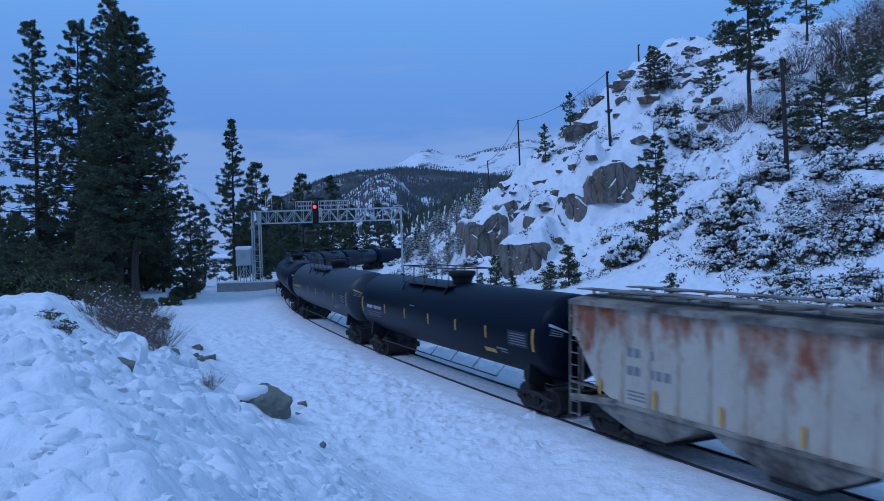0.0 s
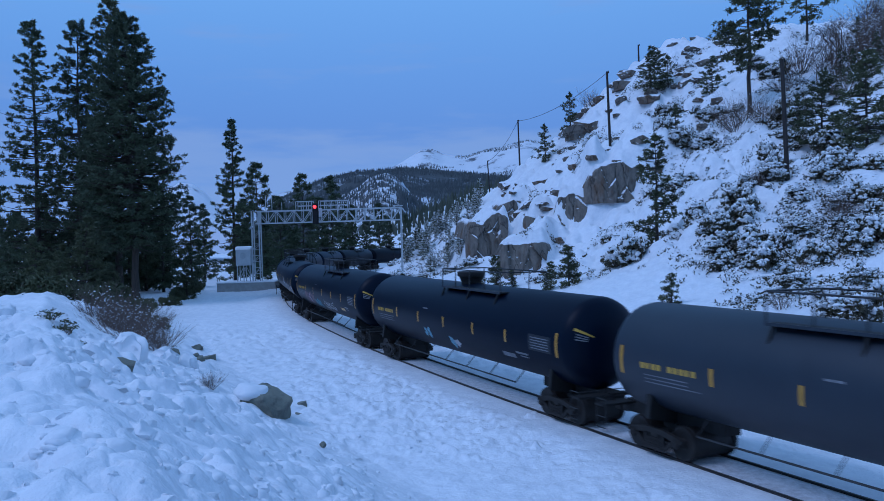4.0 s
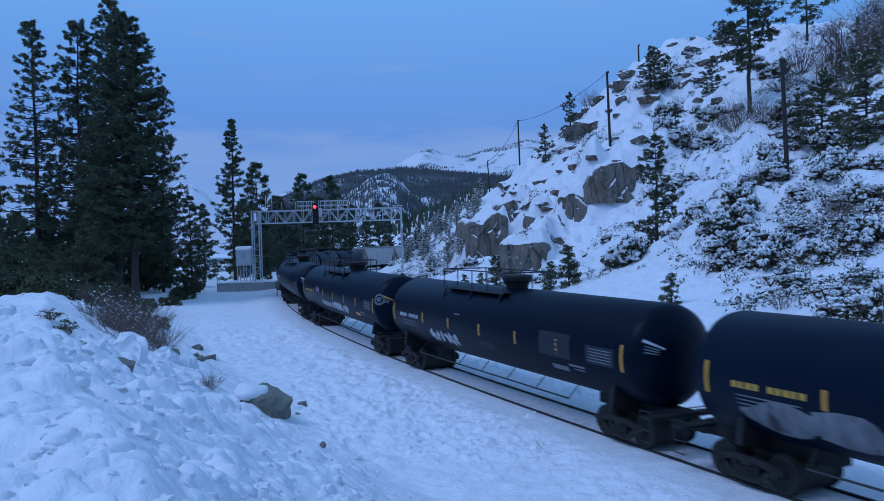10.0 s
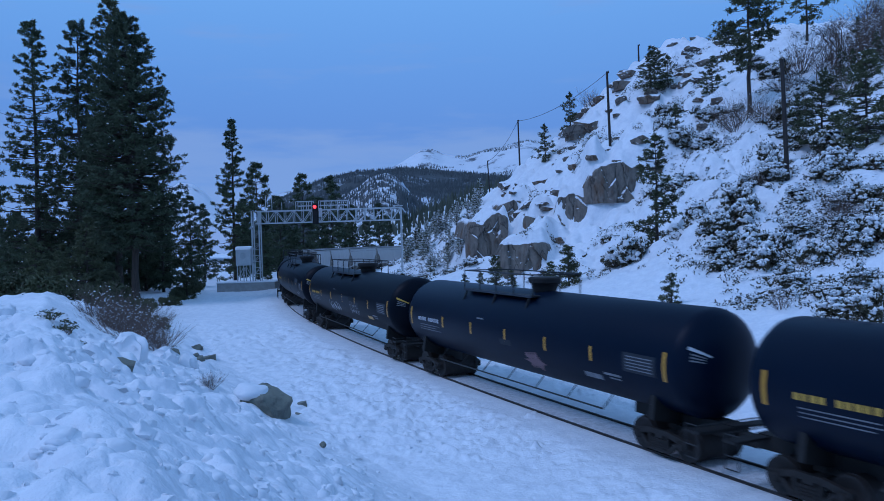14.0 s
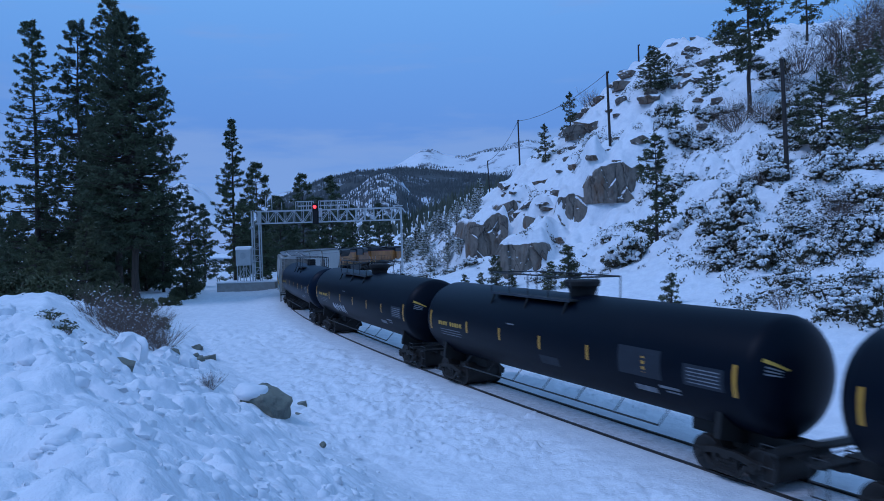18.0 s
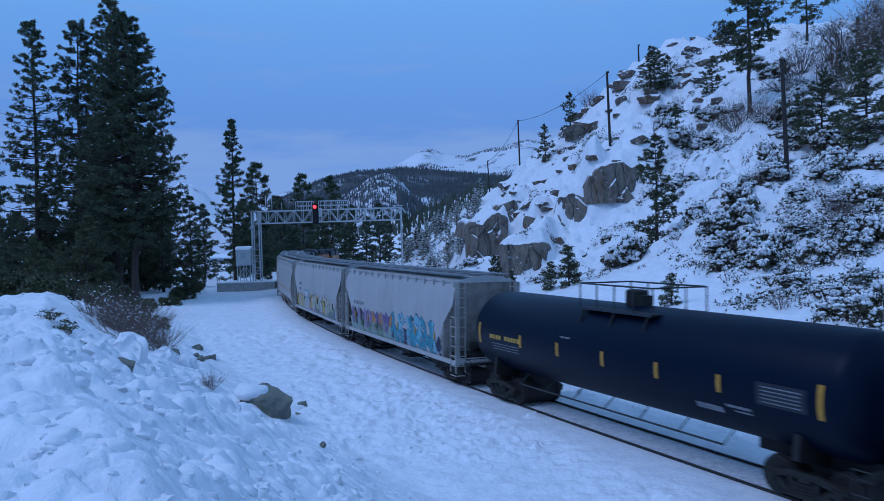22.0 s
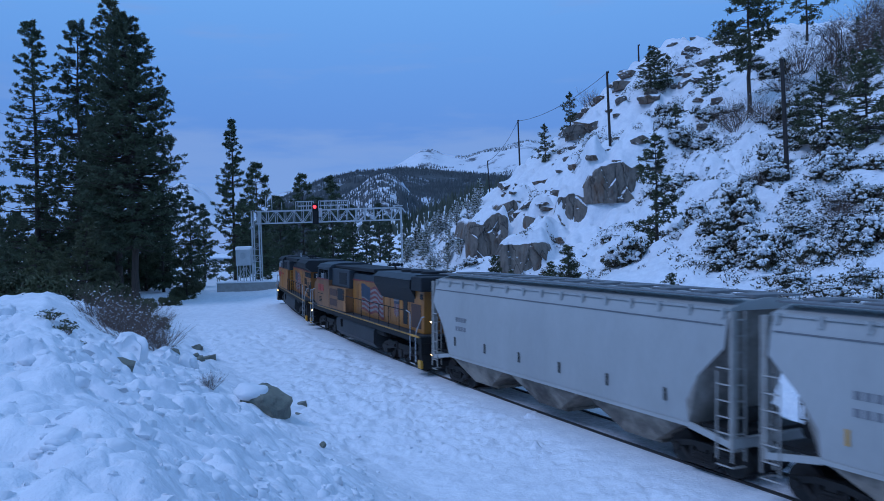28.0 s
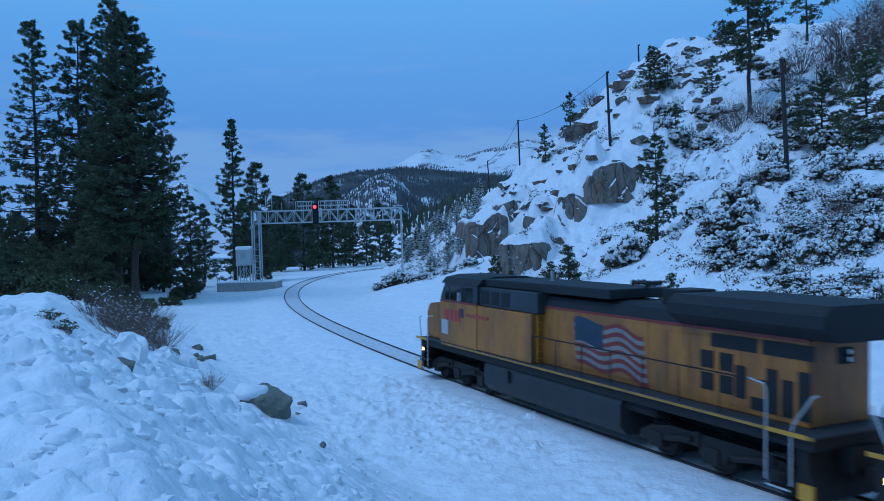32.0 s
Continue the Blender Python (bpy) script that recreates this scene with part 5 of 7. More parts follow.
def ribbed_hopper(name, L, label):
    """Old flat-sided covered hopper with outside posts, rust and hanging bays."""
    car = empty(name, label, "hopper car", "cars of the freight train")
    hb = L / 2 - 0.55
    bm = bmesh.new()
    prism(bm, [(-hb + 2.1, 1.30), (hb - 2.1, 1.30), (hb - 1.3, 1.62), (hb - 0.12, 3.1), (hb - 0.12, 4.12), (-hb + 0.12, 4.12), (-hb + 0.12, 3.1), (-hb + 1.3, 1.62)], -1.47, 1.47)
    part("body", bm, HOPPERRUST, car)
    bm = bmesh.new()
    section(bm, [(-1.6, 4.06), (-1.5, 4.05), (1.5, 4.05), (1.6, 4.06), (1.6, 4.20), (0.8, 4.34), (-0.8, 4.34), (-1.6, 4.20)], -hb, hb)
    part("roof", bm, HOPPERGRIME, car)
    for sg in (-1, 1):
        bm = fresh((box, -hb, hb, *sorted((sg * 0.70, sg * 1.28)), 4.50, 4.54))
        for q in range(int(2 * hb / 1.2)):
            x = -hb + 0.3 + 1.2 * q
            bar(bm, (x, sg * 1.25, 4.48), (x, sg * 0.72, 4.48), 0.05)
        part("running_board", bm, HOPPERGRIME, car, "dirty steel grating running board")
    for q in range(8):
        x = -hb + 1.1 + (2 * hb - 2.2) * q / 7
        part("roof_hatch", fresh((box, x - 0.55, x + 0.55, -0.5, 0.5, 4.33, 4.46, 0.03)), HOPPERGRIME, car)
    bm = bmesh.new()
    for q in range(12):
        x = -hb + 0.5 + (2 * hb - 1.0) * q / 11
        for sg in (-1, 1):
            bar(bm, (x, sg * 1.0, 4.25), (x, sg * 1.0, 4.5), 0.06)
    part("board_bracket", bm, HOPPERGRIME, car)["kind"] = "stuff"
    n = 14
    for q in range(n + 1):
        x = -hb + 0.16 + (2 * hb - 0.32) * q / n
        over = max(0.0, abs(x) - (hb - 1.3))
        lo = 1.34 if abs(x) < hb - 2.1 else min(3.05, 1.62 + over * 1.25)
        for sg in (-1, 1):
            bm = bmesh.new()
            y0, y1 = sg * 1.465, sg * 1.535
            prof = [(-0.12, y0), (-0.055, y1), (0.055, y1), (0.12, y0)]
            va = [[bm.verts.new((px, py, z)) for px, py in prof] for z in (lo, 4.05)]
            for k in range(3):
                bm.faces.new((va[0][k], va[0][k + 1], va[1][k + 1], va[1][k]) if sg < 0 else (va[0][k + 1], va[0][k], va[1][k], va[1][k + 1]))
            bm.faces.new(va[0])
            o = part("side_post", bm, HOPPERRUST, car)
            o.location.x = x
    for sg in (-1, 1):
        part("side_sill", fresh((box, -hb + 1.9, hb - 1.9, *sorted((sg * 1.44, sg * 1.53)), 1.24, 1.36, 0.015)), HOPPERGRIME, car)
    for q in range(3):
        xc = (q - 1) * (hb * 0.60)
        bm = bmesh.new()
        levels = ((2.25, 1.465, 1.30), (1.75, 1.40, 0.95), (0.62, 1.12, 0.44))
        rings = [[bm.verts.new((xc + sx * w, sy * d, z)) for sx, sy in ((-1, -1), (1, -1), (1, 1), (-1, 1))] for w, d, z in levels]
        bm.faces.new(rings[0])
        bm.faces.new(rings[-1][::-1])
        for ra, rb in zip(rings, rings[1:]):
            for i in range(4):
                bm.faces.new((ra[i], rb[i], rb[(i + 1) % 4], ra[(i + 1) % 4]))
        bay = part("outlet_bay", bm, HOPPERGRIME, car, "grimy brown-grey hopper bay")
        part("outlet_gate", fresh((box, xc - 0.66, xc + 0.66, -1.16, 1.16, 0.33, 0.45, 0.02), (bar, (xc - 0.5, 1.18, 0.39), (xc + 0.5, 1.18, 0.39), 0.08)), UNDER, bay)
    for way in (-1, 1):
        bm = bmesh.new()
        xe = way * (hb + 0.06)
        for sg in (-1, 1):
            for x in (xe, xe - way * 0.46):
                bar(bm, (x, sg * 1.5, 0.55), (x, sg * 1.5, 4.06 if x == xe else 2.75), 0.05)
            for q in range(9):
                z = 0.62 + 0.38 * q
                bar(bm, (xe, sg * 1.5, z), (xe - way * 0.46, sg * 1.5, z), 0.035)
            bar(bm, (xe, sg * 1.0, 0.9), (xe, sg * 1.0, 4.06), 0.06)
            bar(bm, (xe, sg * 1.46, 1.12), (xe - way * 2.2, sg * 1.46, 1.30), 0.14, 0.20)
            bar(bm, (xe, sg * 1.46, 1.60), (xe - way * 1.35, sg * 1.46, 1.58), 0.07)
        part("end_ladder", bm, HOPPERGRIME, car)
        bm = bmesh.new()
        box(bm, *sorted((way * (hb - 2.2), way * (L / 2 - 0.3))), -0.3, 0.3, 0.8, 1.2)
        box(bm, *sorted((way * (hb - 0.15), way * (hb + 0.1))), -1.48, 1.48, 1.0, 1.25)
        coupler(bm, way * (L / 2 - 0.02), way)
        part("end_sill", bm, UNDER, car)
        freight_truck(car, way * (L / 2 - 1.9))
    for r in range(2):
        for q, w in enumerate((0.22, 0.24, 0.0, 0.2) if r == 0 else (0.24, 0.24, 0.0, 0.22, 0.2, 0.24)):
            if w:
                part("lettering", fresh((box, hb - 2.6 - 0.30 * q - w, hb - 2.6 - 0.30 * q, 1.473, 1.478, 2.72 - 0.52 * r, 2.98 - 0.52 * r)), LETTERDARK, car)
    for k in range(3):
        part("lettering", fresh((box, hb - 3.6, hb - 2.6, 1.473, 1.478, 1.72 - 0.11 * k, 1.77 - 0.11 * k)), LETTERDARK, car)
    for k in range(5):
        o = part("reflector_strip", fresh((box, -0.055, 0.055, 1.538, 1.547, 1.45, 1.92)), YELLOW, car)
        o.location.x = hb - 1.45 - k * 2.35
    return car


TRAIN = []


def build_train():
    c = [1.3, 18.2, 39.2, 59.8, 80.4, 100.75, 121.05, 141.7, 162.3, 182.45, 202.9, 223.25, 243.6, 261.8, 278.0, 294.5, 311.7, 329.5, 352.25, 374.2]
    for i, (a, b) in enumerate(zip(c, c[1:])):
        L = b - a
        if i == 0:
            car, bol = ribbed_hopper("hopper_car", L, "old grey ribbed hopper car streaked with orange rust"), L / 2 - 1.9
        elif i <= 11:
            grey = i == 2
            car, bol = tank_car("tank_car", L, GREYTANK if grey else BLACK2 if i in (9, 10, 11) else BLACK, "faded grey tank car with yellow strips" if grey else "black tank car with yellow reflective strips on the rails", i), L / 2 - 2.4
        elif i == 12:
            car, bol = tank_car("tank_car", L, BLACK, "shorter glossy black tank car with small central dome", i, 2), L / 2 - 2.4
        elif i <= 16:
            car, bol = hopper_car("hopper_car", L, HOPPER if i < 15 else HOPPERNEW, "light grey covered hopper car on the rails", i), L / 2 - 1.9
        elif i == 17:
            car, bol = loco("locomotive", L, "dirty yellow diesel locomotive with grey roof and flared radiators", 1), 7.1
        else:
            car, bol = loco("locomotive", L, "yellow diesel locomotive with grey roof and flag panel", 0), 7.1
        TRAIN.append((car, (a + b) / 2, bol))


build_train()


# ---------------- mountains behind ----------------
def ridge(name, label, near, far, sky_pts, floor_z, mat, wob, seed, cat="mountain"):
    """A mountain range: its crest follows (azimuth in degrees, elevation in degrees) pairs."""
    azs = np.radians(np.linspace(sky_pts[0][0], sky_pts[-1][0], 220))
    crest = np.interp(np.degrees(azs), [p[0] for p in sky_pts], [p[1] for p in sky_pts])
    rows = 40
    faces = []
    t = np.linspace(0, 1, rows)[:, None]
    r = near + (far - near) * t * 1.25
    u = np.minimum(t * 1.25, 1.0)
    shape = np.where(t <= 0.8, u ** 0.9, 1 - (t - 0.8) * 1.2)
    X, Y = np.sin(azs)[None] * r, np.cos(azs)[None] * r
    top = 6.4 + np.tan(np.radians(crest))[None] * far
    Z = floor_z + (top - floor_z) * shape + fbm(X / wob, Y / wob, 4, seed) * wob * 0.10 * (0.25 + u * (1.15 - u))
    verts = [tuple(q) for q in np.stack([X, Y, Z], -1).reshape(-1, 3)]
    n = len(azs)
    for i in range(rows - 1):
        for j in range(n - 1):
            k = i * n + j
            faces.append((k, k + 1, k + n + 1, k + n))
    ob = mesh_part(name, verts, faces, mat)
    return tagged(ob, label, cat, kind="structure"), np.array(verts).reshape(rows, n, 3)


def far_woods(name, label, grid, count, h0, h1, mat, seed, gap=0.0, rows=(2, 33), patch=60):
    """Small conifers scattered over a slope, as one mesh."""
    rng = np.random.RandomState(seed)
    verts, faces = [], []
    nr, nc, _ = grid.shape
    ii, jj = rng.uniform(rows[0], rows[1], count), rng.uniform(1, nc - 2, count)
    a, b = ii.astype(int), jj.astype(int)
    P = grid[a, b] + (grid[a + 1, b] - grid[a, b]) * (ii - a)[:, None] + (grid[a, b + 1] - grid[a, b]) * (jj - b)[:, None]
    P = P[fbm(P[:, 0] / patch, P[:, 1] / patch + P[:, 2] / patch * 1.5, 3, seed) >= gap]
    for p in P:
        h = rng.uniform(h0, h1)
        w = h * rng.uniform(0.16, 0.24)
        ph = rng.uniform(0, 6.28)
        for lo, hi, ww in ((0.0, 0.6, 1.0), (0.35, 1.0, 0.65)):
            k = len(verts)
            for q in range(5):
                t = ph + q * 1.2566
                s = w * ww * rng.uniform(0.7, 1.2)
                verts.append((p[0] + s * math.cos(t), p[1] + s * math.sin(t), p[2] + h * lo - 0.5))
            verts.append((p[0], p[1], p[2] + h * hi))
            faces += [(k + q, k + (q + 1) % 5, k + 5) for q in range(5)]
    ob = mesh_part(name, verts, faces, mat, smooth=False)
    return tagged(ob, label, "trees", kind="stuff")


# distance haze is mixed into the far conifers' colour: paler and bluer than near needles
HAZEWOOD = material("hazed_far_conifers", (0.080, 0.090, 0.092), (0.125, 0.135, 0.138), 0.9, scale=0.02, fine=0.3, bump=0.0)
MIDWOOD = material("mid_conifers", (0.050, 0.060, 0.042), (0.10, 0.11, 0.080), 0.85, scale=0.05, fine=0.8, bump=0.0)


def az_el(x, y):
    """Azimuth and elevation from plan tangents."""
    return math.degrees(math.atan(x)), math.degrees(math.atan(y))


def build_mountains():
    def pts(*xy):
        out = []
        for x, y in xy:
            out.append(az_el((x - 784) / 1404, (423 - 0.029 * (x - 784) - y) / 1404))
        return out
    ridge("mountain_peak", "distant snow-covered mountain with bare rock streaks", 2300, 3000, pts((180, 420), (250, 375), (300, 340), (320, 328), (345, 330), (365, 342), (385, 362), (400, 392), (430, 420), (500, 345), (530, 342), (560, 350), (620, 400)), 60, FARSNOW, 260, 5)
    _, g0 = ridge("mountain_range", "distant snowy mountain ridge with dark forest patches", 2400, 3200, pts((640, 330), (690, 300), (715, 288), (738, 276), (752, 268), (772, 267), (790, 273), (830, 277), (860, 270), (900, 262), (940, 253), (990, 258), (1040, 272), (1120, 300)), 70, FARSNOW, 300, 15)
    far_woods("range_forest", "patches of far dark conifers on the snowy ridge", g0, 14000, 4, 8, HAZEWOOD, 8, 0.22, (6, 33), 260)
    _, g = ridge("forest_hill", "dark forested hill with snow patches below the peaks", 520, 1150, pts((420, 450), (470, 385), (500, 356), (540, 334), (565, 324), (600, 314), (640, 304), (690, 296), (720, 292), (770, 297), (830, 305), (900, 306), (980, 336), (1060, 385)), -30, FAREARTH, 150, 25)
    far_woods("far_forest", "dense dark conifers on the far hill", g, 24000, 2.2, 5.2, HAZEWOOD, 7, -0.45)
    _, g2 = ridge("snow_knoll", "snowy rocky shoulder of the forest hill", 330, 520, pts((560, 385), (600, 352), (620, 342), (640, 330), (656, 316), (672, 309), (690, 306), (704, 311), (716, 319), (735, 345), (760, 372), (800, 400)), -30, KNOLLSNOW, 40, 35)
    far_woods("knoll_conifers", "scattered conifers on the snowy knoll", g2, 3200, 1.5, 4, HAZEWOOD, 9, -0.3)
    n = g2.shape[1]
    far_woods("knoll_forest", "dense conifers on the flank of the knoll", g2[:, int(n * 0.60):], 2600, 2.5, 5.5, HAZEWOOD, 10, -0.55)
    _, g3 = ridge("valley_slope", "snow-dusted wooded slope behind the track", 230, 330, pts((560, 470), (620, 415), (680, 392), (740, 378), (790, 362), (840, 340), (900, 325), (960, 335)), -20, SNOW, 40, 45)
    far_woods("slope_conifers", "grey-green conifers on the slope beyond the track", g3, 2600, 2, 5.5, MIDWOOD, 11, -0.25)


build_mountains()


# ---------------- trees ----------------
def tufts(rng, pts, size, blades, flat=0.6, wide=0.10):
    """Needle tufts at points: thin blades that fan out. Returns vertex and face arrays."""
    n = len(pts)
    d = rng.normal(size=(n, blades, 3))
    d[..., 2] = d[..., 2] * flat + 0.30
    d /= np.linalg.norm(d, axis=-1, keepdims=True)
    side = np.cross(d, rng.normal(size=(n, blades, 3)))
    side /= np.linalg.norm(side, axis=-1, keepdims=True) + 1e-9
    ln = size * rng.uniform(0.6, 1.2, size=(n, blades, 1))
    w = ln * wide
    p = pts[:, None, :]
    a, b, c, e = p - d * ln * 0.15, p + d * ln * 0.5 + side * w, p + d * ln, p + d * ln * 0.5 - side * w
    v = np.stack([a, b, c, e], 2).reshape(-1, 3)
    f = np.arange(len(v)).reshape(-1, 4)
    return v, f


def raw_part(name, v, f, mat, parent, label=""):
    me = bpy.data.meshes.new(name)
    f = np.asarray(f)
    k = f.shape[1]
    me.vertices.add(len(v))
    me.vertices.foreach_set("co", np.asarray(v, float).ravel())
    me.loops.add(f.size)
    me.loops.foreach_set("vertex_index", f.ravel().astype(int))
    me.polygons.add(len(f))
    me.polygons.foreach_set("loop_start", np.arange(len(f)) * k)
    me.update(calc_edges=True)
    me.materials.append(mat)
    ob = new(name, me)
    ob.parent = parent
    if label:
        ob["label"] = label
    return ob


def conifer(name, h, r, low, seed, label, mat=NEEDLE, whorls=30, per=6, dens=9, size=0.45, blades=9, ragged=0.25, lean=0.0, snow=0.0, taper=0.85, group="trees", belly=0.15):
    """Trunk, limbs and a crown of needle tufts. low: height of the lowest limbs; belly: where the crown is widest."""
    rng = np.random.RandomState(seed)
    tree = empty(name, label, "tree", group)
    bm = bmesh.new()
    k = 9
    tr = 0.011 * h + 0.05
    wob = rng.uniform(-0.005, 0.005, size=(k + 1, 2)) * h
    wob[0] = 0
    pts = [(wob[i][0] + lean * h * (i / k) ** 2, wob[i][1], h * i / k - (0.4 if i == 0 else 0)) for i in range(k + 1)]
    tube(bm, pts, [tr * (1 - 0.93 * i / k) * (1.25 if i == 0 else 1) for i in range(k + 1)], 10)
    part("trunk", bm, BARK, tree, smooth=60)
    px = np.array(pts)
    limbs, centres = bmesh.new(), []
    zs = low + (h - low) * (np.arange(whorls) / whorls) ** 0.95
    for z in zs:
        f = (z - low) / (h - low)
        reach = r * (0.70 + 0.30 * f / belly if f < belly else ((1 - f) / (1 - belly)) ** taper) + 0.18
        for q in range(max(3, int(per * (1 - 0.35 * f) + 0.5))):
            if rng.rand() < ragged * 0.5:
                continue
            a = rng.uniform(0, 2 * math.pi)
            L = reach * rng.uniform(1 - ragged * 1.5, 1 + ragged * 0.45)
            zz = z + rng.uniform(-0.5, 0.5) * (h - low) / whorls
            bx, by = np.interp(zz, px[:, 2], px[:, 0]), np.interp(zz, px[:, 2], px[:, 1])
            rise = 0.55 * f - 0.22 + rng.uniform(-0.12, 0.12)
            base = np.array([bx, by, zz])
            way = np.array([math.cos(a), math.sin(a), 0.0])
            tip = base + way * L + np.array([0, 0, rise * L + 0.10 * L])
            mid = base + way * L * 0.55 + np.array([0, 0, rise * L * 0.55 - 0.02 * L])
            tube(limbs, [tuple(base), tuple(mid), tuple(tip)], [0.03 + 0.010 * L, 0.02 + 0.005 * L, 0.008], 4, cap=False)
            # bushy clumps of tufts towards the limb's end
            n = max(2, int((dens * L / r * 1.7 + 3) / 5 + 0.5))
            t = np.concatenate([[1.0], rng.uniform(0.22, 0.95, n) ** 0.7])
            c = np.where(t[:, None] < 0.55, base + (mid - base) * (t / 0.55)[:, None], mid + (tip - mid) * ((t - 0.55) / 0.45)[:, None])
            cross = np.array([-way[1], way[0], 0.0])
            c = c + cross * (rng.normal(size=(n + 1, 1)) * (0.05 + 0.22 * L * (1.15 - t[:, None])))
            c[:, 2] += rng.uniform(0.0, 0.35, n + 1) * (0.15 + 0.14 * L)
            c = np.repeat(c, 5, 0)
            c = c + rng.normal(size=c.shape) * np.array([0.38, 0.38, 0.28]) * size * (1 - 0.5 * f)
            centres.append(c)
    part("branchwork", limbs, BARK, tree)["kind"] = "stuff"
    c = np.concatenate(centres + [np.array([[px[-1][0], px[-1][1], h - 0.18 * i] for i in range(4)])])
    v, f = tufts(rng, c, size * 0.68, blades + 1, 0.8, 0.13)
    raw_part("crown", v, f, mat, tree)["kind"] = "stuff"
    if snow:
        n = int(len(c) * snow)
        pick = c[rng.choice(len(c), n, replace=False)] + np.array([0, 0, size * 0.25])
        raw_part("snow", *clods(rng, pick, size * 0.36), CRUMB, tree, "clumps of fresh snow")["kind"] = "stuff"
    return tree


def clods(rng, pts, size):
    """Small squashed lumps of snow (eight faces each)."""
    base = np.array([(1, 0, 0), (0, 1, 0), (-1, 0, 0), (0, -1, 0), (0, 0, 0.55), (0, 0, -0.35)], float)
    fs = np.array([(0, 1, 4), (1, 2, 4), (2, 3, 4), (3, 0, 4), (1, 0, 5), (2, 1, 5), (3, 2, 5), (0, 3, 5)])
    n = len(pts)
    s = size * rng.uniform(0.5, 1.3, size=(n, 1, 1)) * rng.uniform(0.7, 1.3, size=(n, 6, 1))
    a = rng.uniform(0, 6.28, n)
    ca, sa = np.cos(a), np.sin(a)
    b = np.stack([base[None, :, 0] * ca[:, None] - base[None, :, 1] * sa[:, None], base[None, :, 0] * sa[:, None] + base[None, :, 1] * ca[:, None], np.repeat(base[None, :, 2], n, 0)], -1)
    v = (b * s + pts[:, None, :]).reshape(-1, 3)
    f = (fs[None] + (np.arange(n) * 6)[:, None, None]).reshape(-1, 3)
    return v, f


def shrub(name, seed, label, mat=LEAFM, snow=0.35, n=420, size=0.17, group="shrubs on the slope"):
    """An evergreen bush about 2 m wide and 1.2 m high, with stems, leaves and lumps of snow."""
    rng = np.random.RandomState(seed)
    sh = empty(name, label, "shrub", group)
    bm = bmesh.new()
    lobes = []
    for _ in range(22):
        a, q = rng.uniform(0, 6.28), math.sqrt(rng.uniform(0, 1)) * 0.95
        lobes.append((q * math.cos(a) * 1.1, q * math.sin(a) * 0.9, rng.uniform(0.15, 1.1) * (1.15 - 0.6 * q), rng.uniform(0.10, 0.30)))
    for x, y, z, q in lobes:
        tube(bm, [(x * 0.2, y * 0.2, -0.25), (x * 0.6, y * 0.6, z * 0.6), (x, y, z), (x * 1.15, y * 1.15, z + q * 1.5)], [0.03, 0.02, 0.012, 0.004], 4, cap=False)
    part("branchwork", bm, TWIG, sh)["kind"] = "stuff"
    cs, tops = [], []
    for x, y, z, q in lobes:
        d = rng.normal(size=(n // 22, 3))
        d /= np.linalg.norm(d, axis=1, keepdims=True)
        rr = q * rng.uniform(0.3, 1.5, size=(len(d), 1))
        p = np.array([x, y, z]) + d * rr * np.array([1.15, 1.15, 0.95])
        p[:, 2] = np.abs(p[:, 2])
        cs.append(p)
        for _ in range(int(snow * 60)):
            tops.append((x + rng.uniform(-1.0, 1.0) * q, y + rng.uniform(-1.0, 1.0) * q, z + q * rng.uniform(0.1, 1.0), q))
    c = np.concatenate(cs)
    raw_part("foliage", *tufts(rng, c, size, 4, 0.9, 0.28), mat, sh)["kind"] = "stuff"
    if snow:
        t = np.array(tops)
        raw_part("snow", *clods(rng, t[:, :3], t[:, 3][:, None, None] * 0.62), CRUMB, sh, "pillows of snow on the branches")["kind"] = "stuff"
    return sh


def bare_bush(name, seed, label, h=1.6, spread=0.9, stems=55, r=0.008, group="bare shrubs", snow=0.0):
    rng = random.Random(seed)
    b = empty(name, label, "bush", group)
    bm = bmesh.new()
    ends = []

    def grow(p, d, L, rad, depth):
        q = p + d * L
        mid = p + d * L * 0.5 + Vector((rng.uniform(-1, 1), rng.uniform(-1, 1), rng.uniform(-0.3, 0.6))) * L * 0.06
        tube(bm, [p, mid, q], [rad, rad * 0.8, rad * 0.5], 4, cap=False)
        ends.append(q)
        if depth:
            for _ in range(rng.randint(2, 3)):
                nd = (d + Vector((rng.uniform(-1, 1), rng.uniform(-1, 1), rng.uniform(-0.2, 0.7))) * 0.7).normalized()
                grow(p + d * L * rng.uniform(0.45, 1.0), nd, L * rng.uniform(0.45, 0.7), rad * 0.55, depth - 1)
    for _ in range(stems):
        a = rng.uniform(0, 6.28)
        t = rng.uniform(0.1, 1.35) * spread
        d = Vector((math.cos(a) * t, math.sin(a) * t, 1)).normalized()
        grow(Vector((math.cos(a) * 0.12 * t, math.sin(a) * 0.12 * t, -0.2)), d, h * rng.uniform(0.4, 0.75), r, 2)
    part("branchwork", bm, TWIG, b)["kind"] = "stuff"
    if snow:
        bits = np.array([tuple(p) for p in ends if rng.random() < snow])
        raw_part("snow", *clods(np.random.RandomState(seed), bits, 0.035), CRUMB, b, "bits of snow caught on the twigs")["kind"] = "stuff"
    return b


def stand(ob, x, y, s=1.0, turn=0.0, sink=0.05, squash=1.0):
    ob.matrix_basis = pose(x, y, gz(x, y, True) - sink, 0, 0, turn)
    ob.scale = (s, s, s * squash)


def again(ob, x, y, s=1.0, turn=0.0, sink=0.05, squash=1.0, label=""):
    o = copy_thing(ob, pose(x, y, gz(x, y, True) - sink, 0, 0, turn))
    o.scale = (s, s, s * squash)
    if label:
        o["label"] = label
    return o


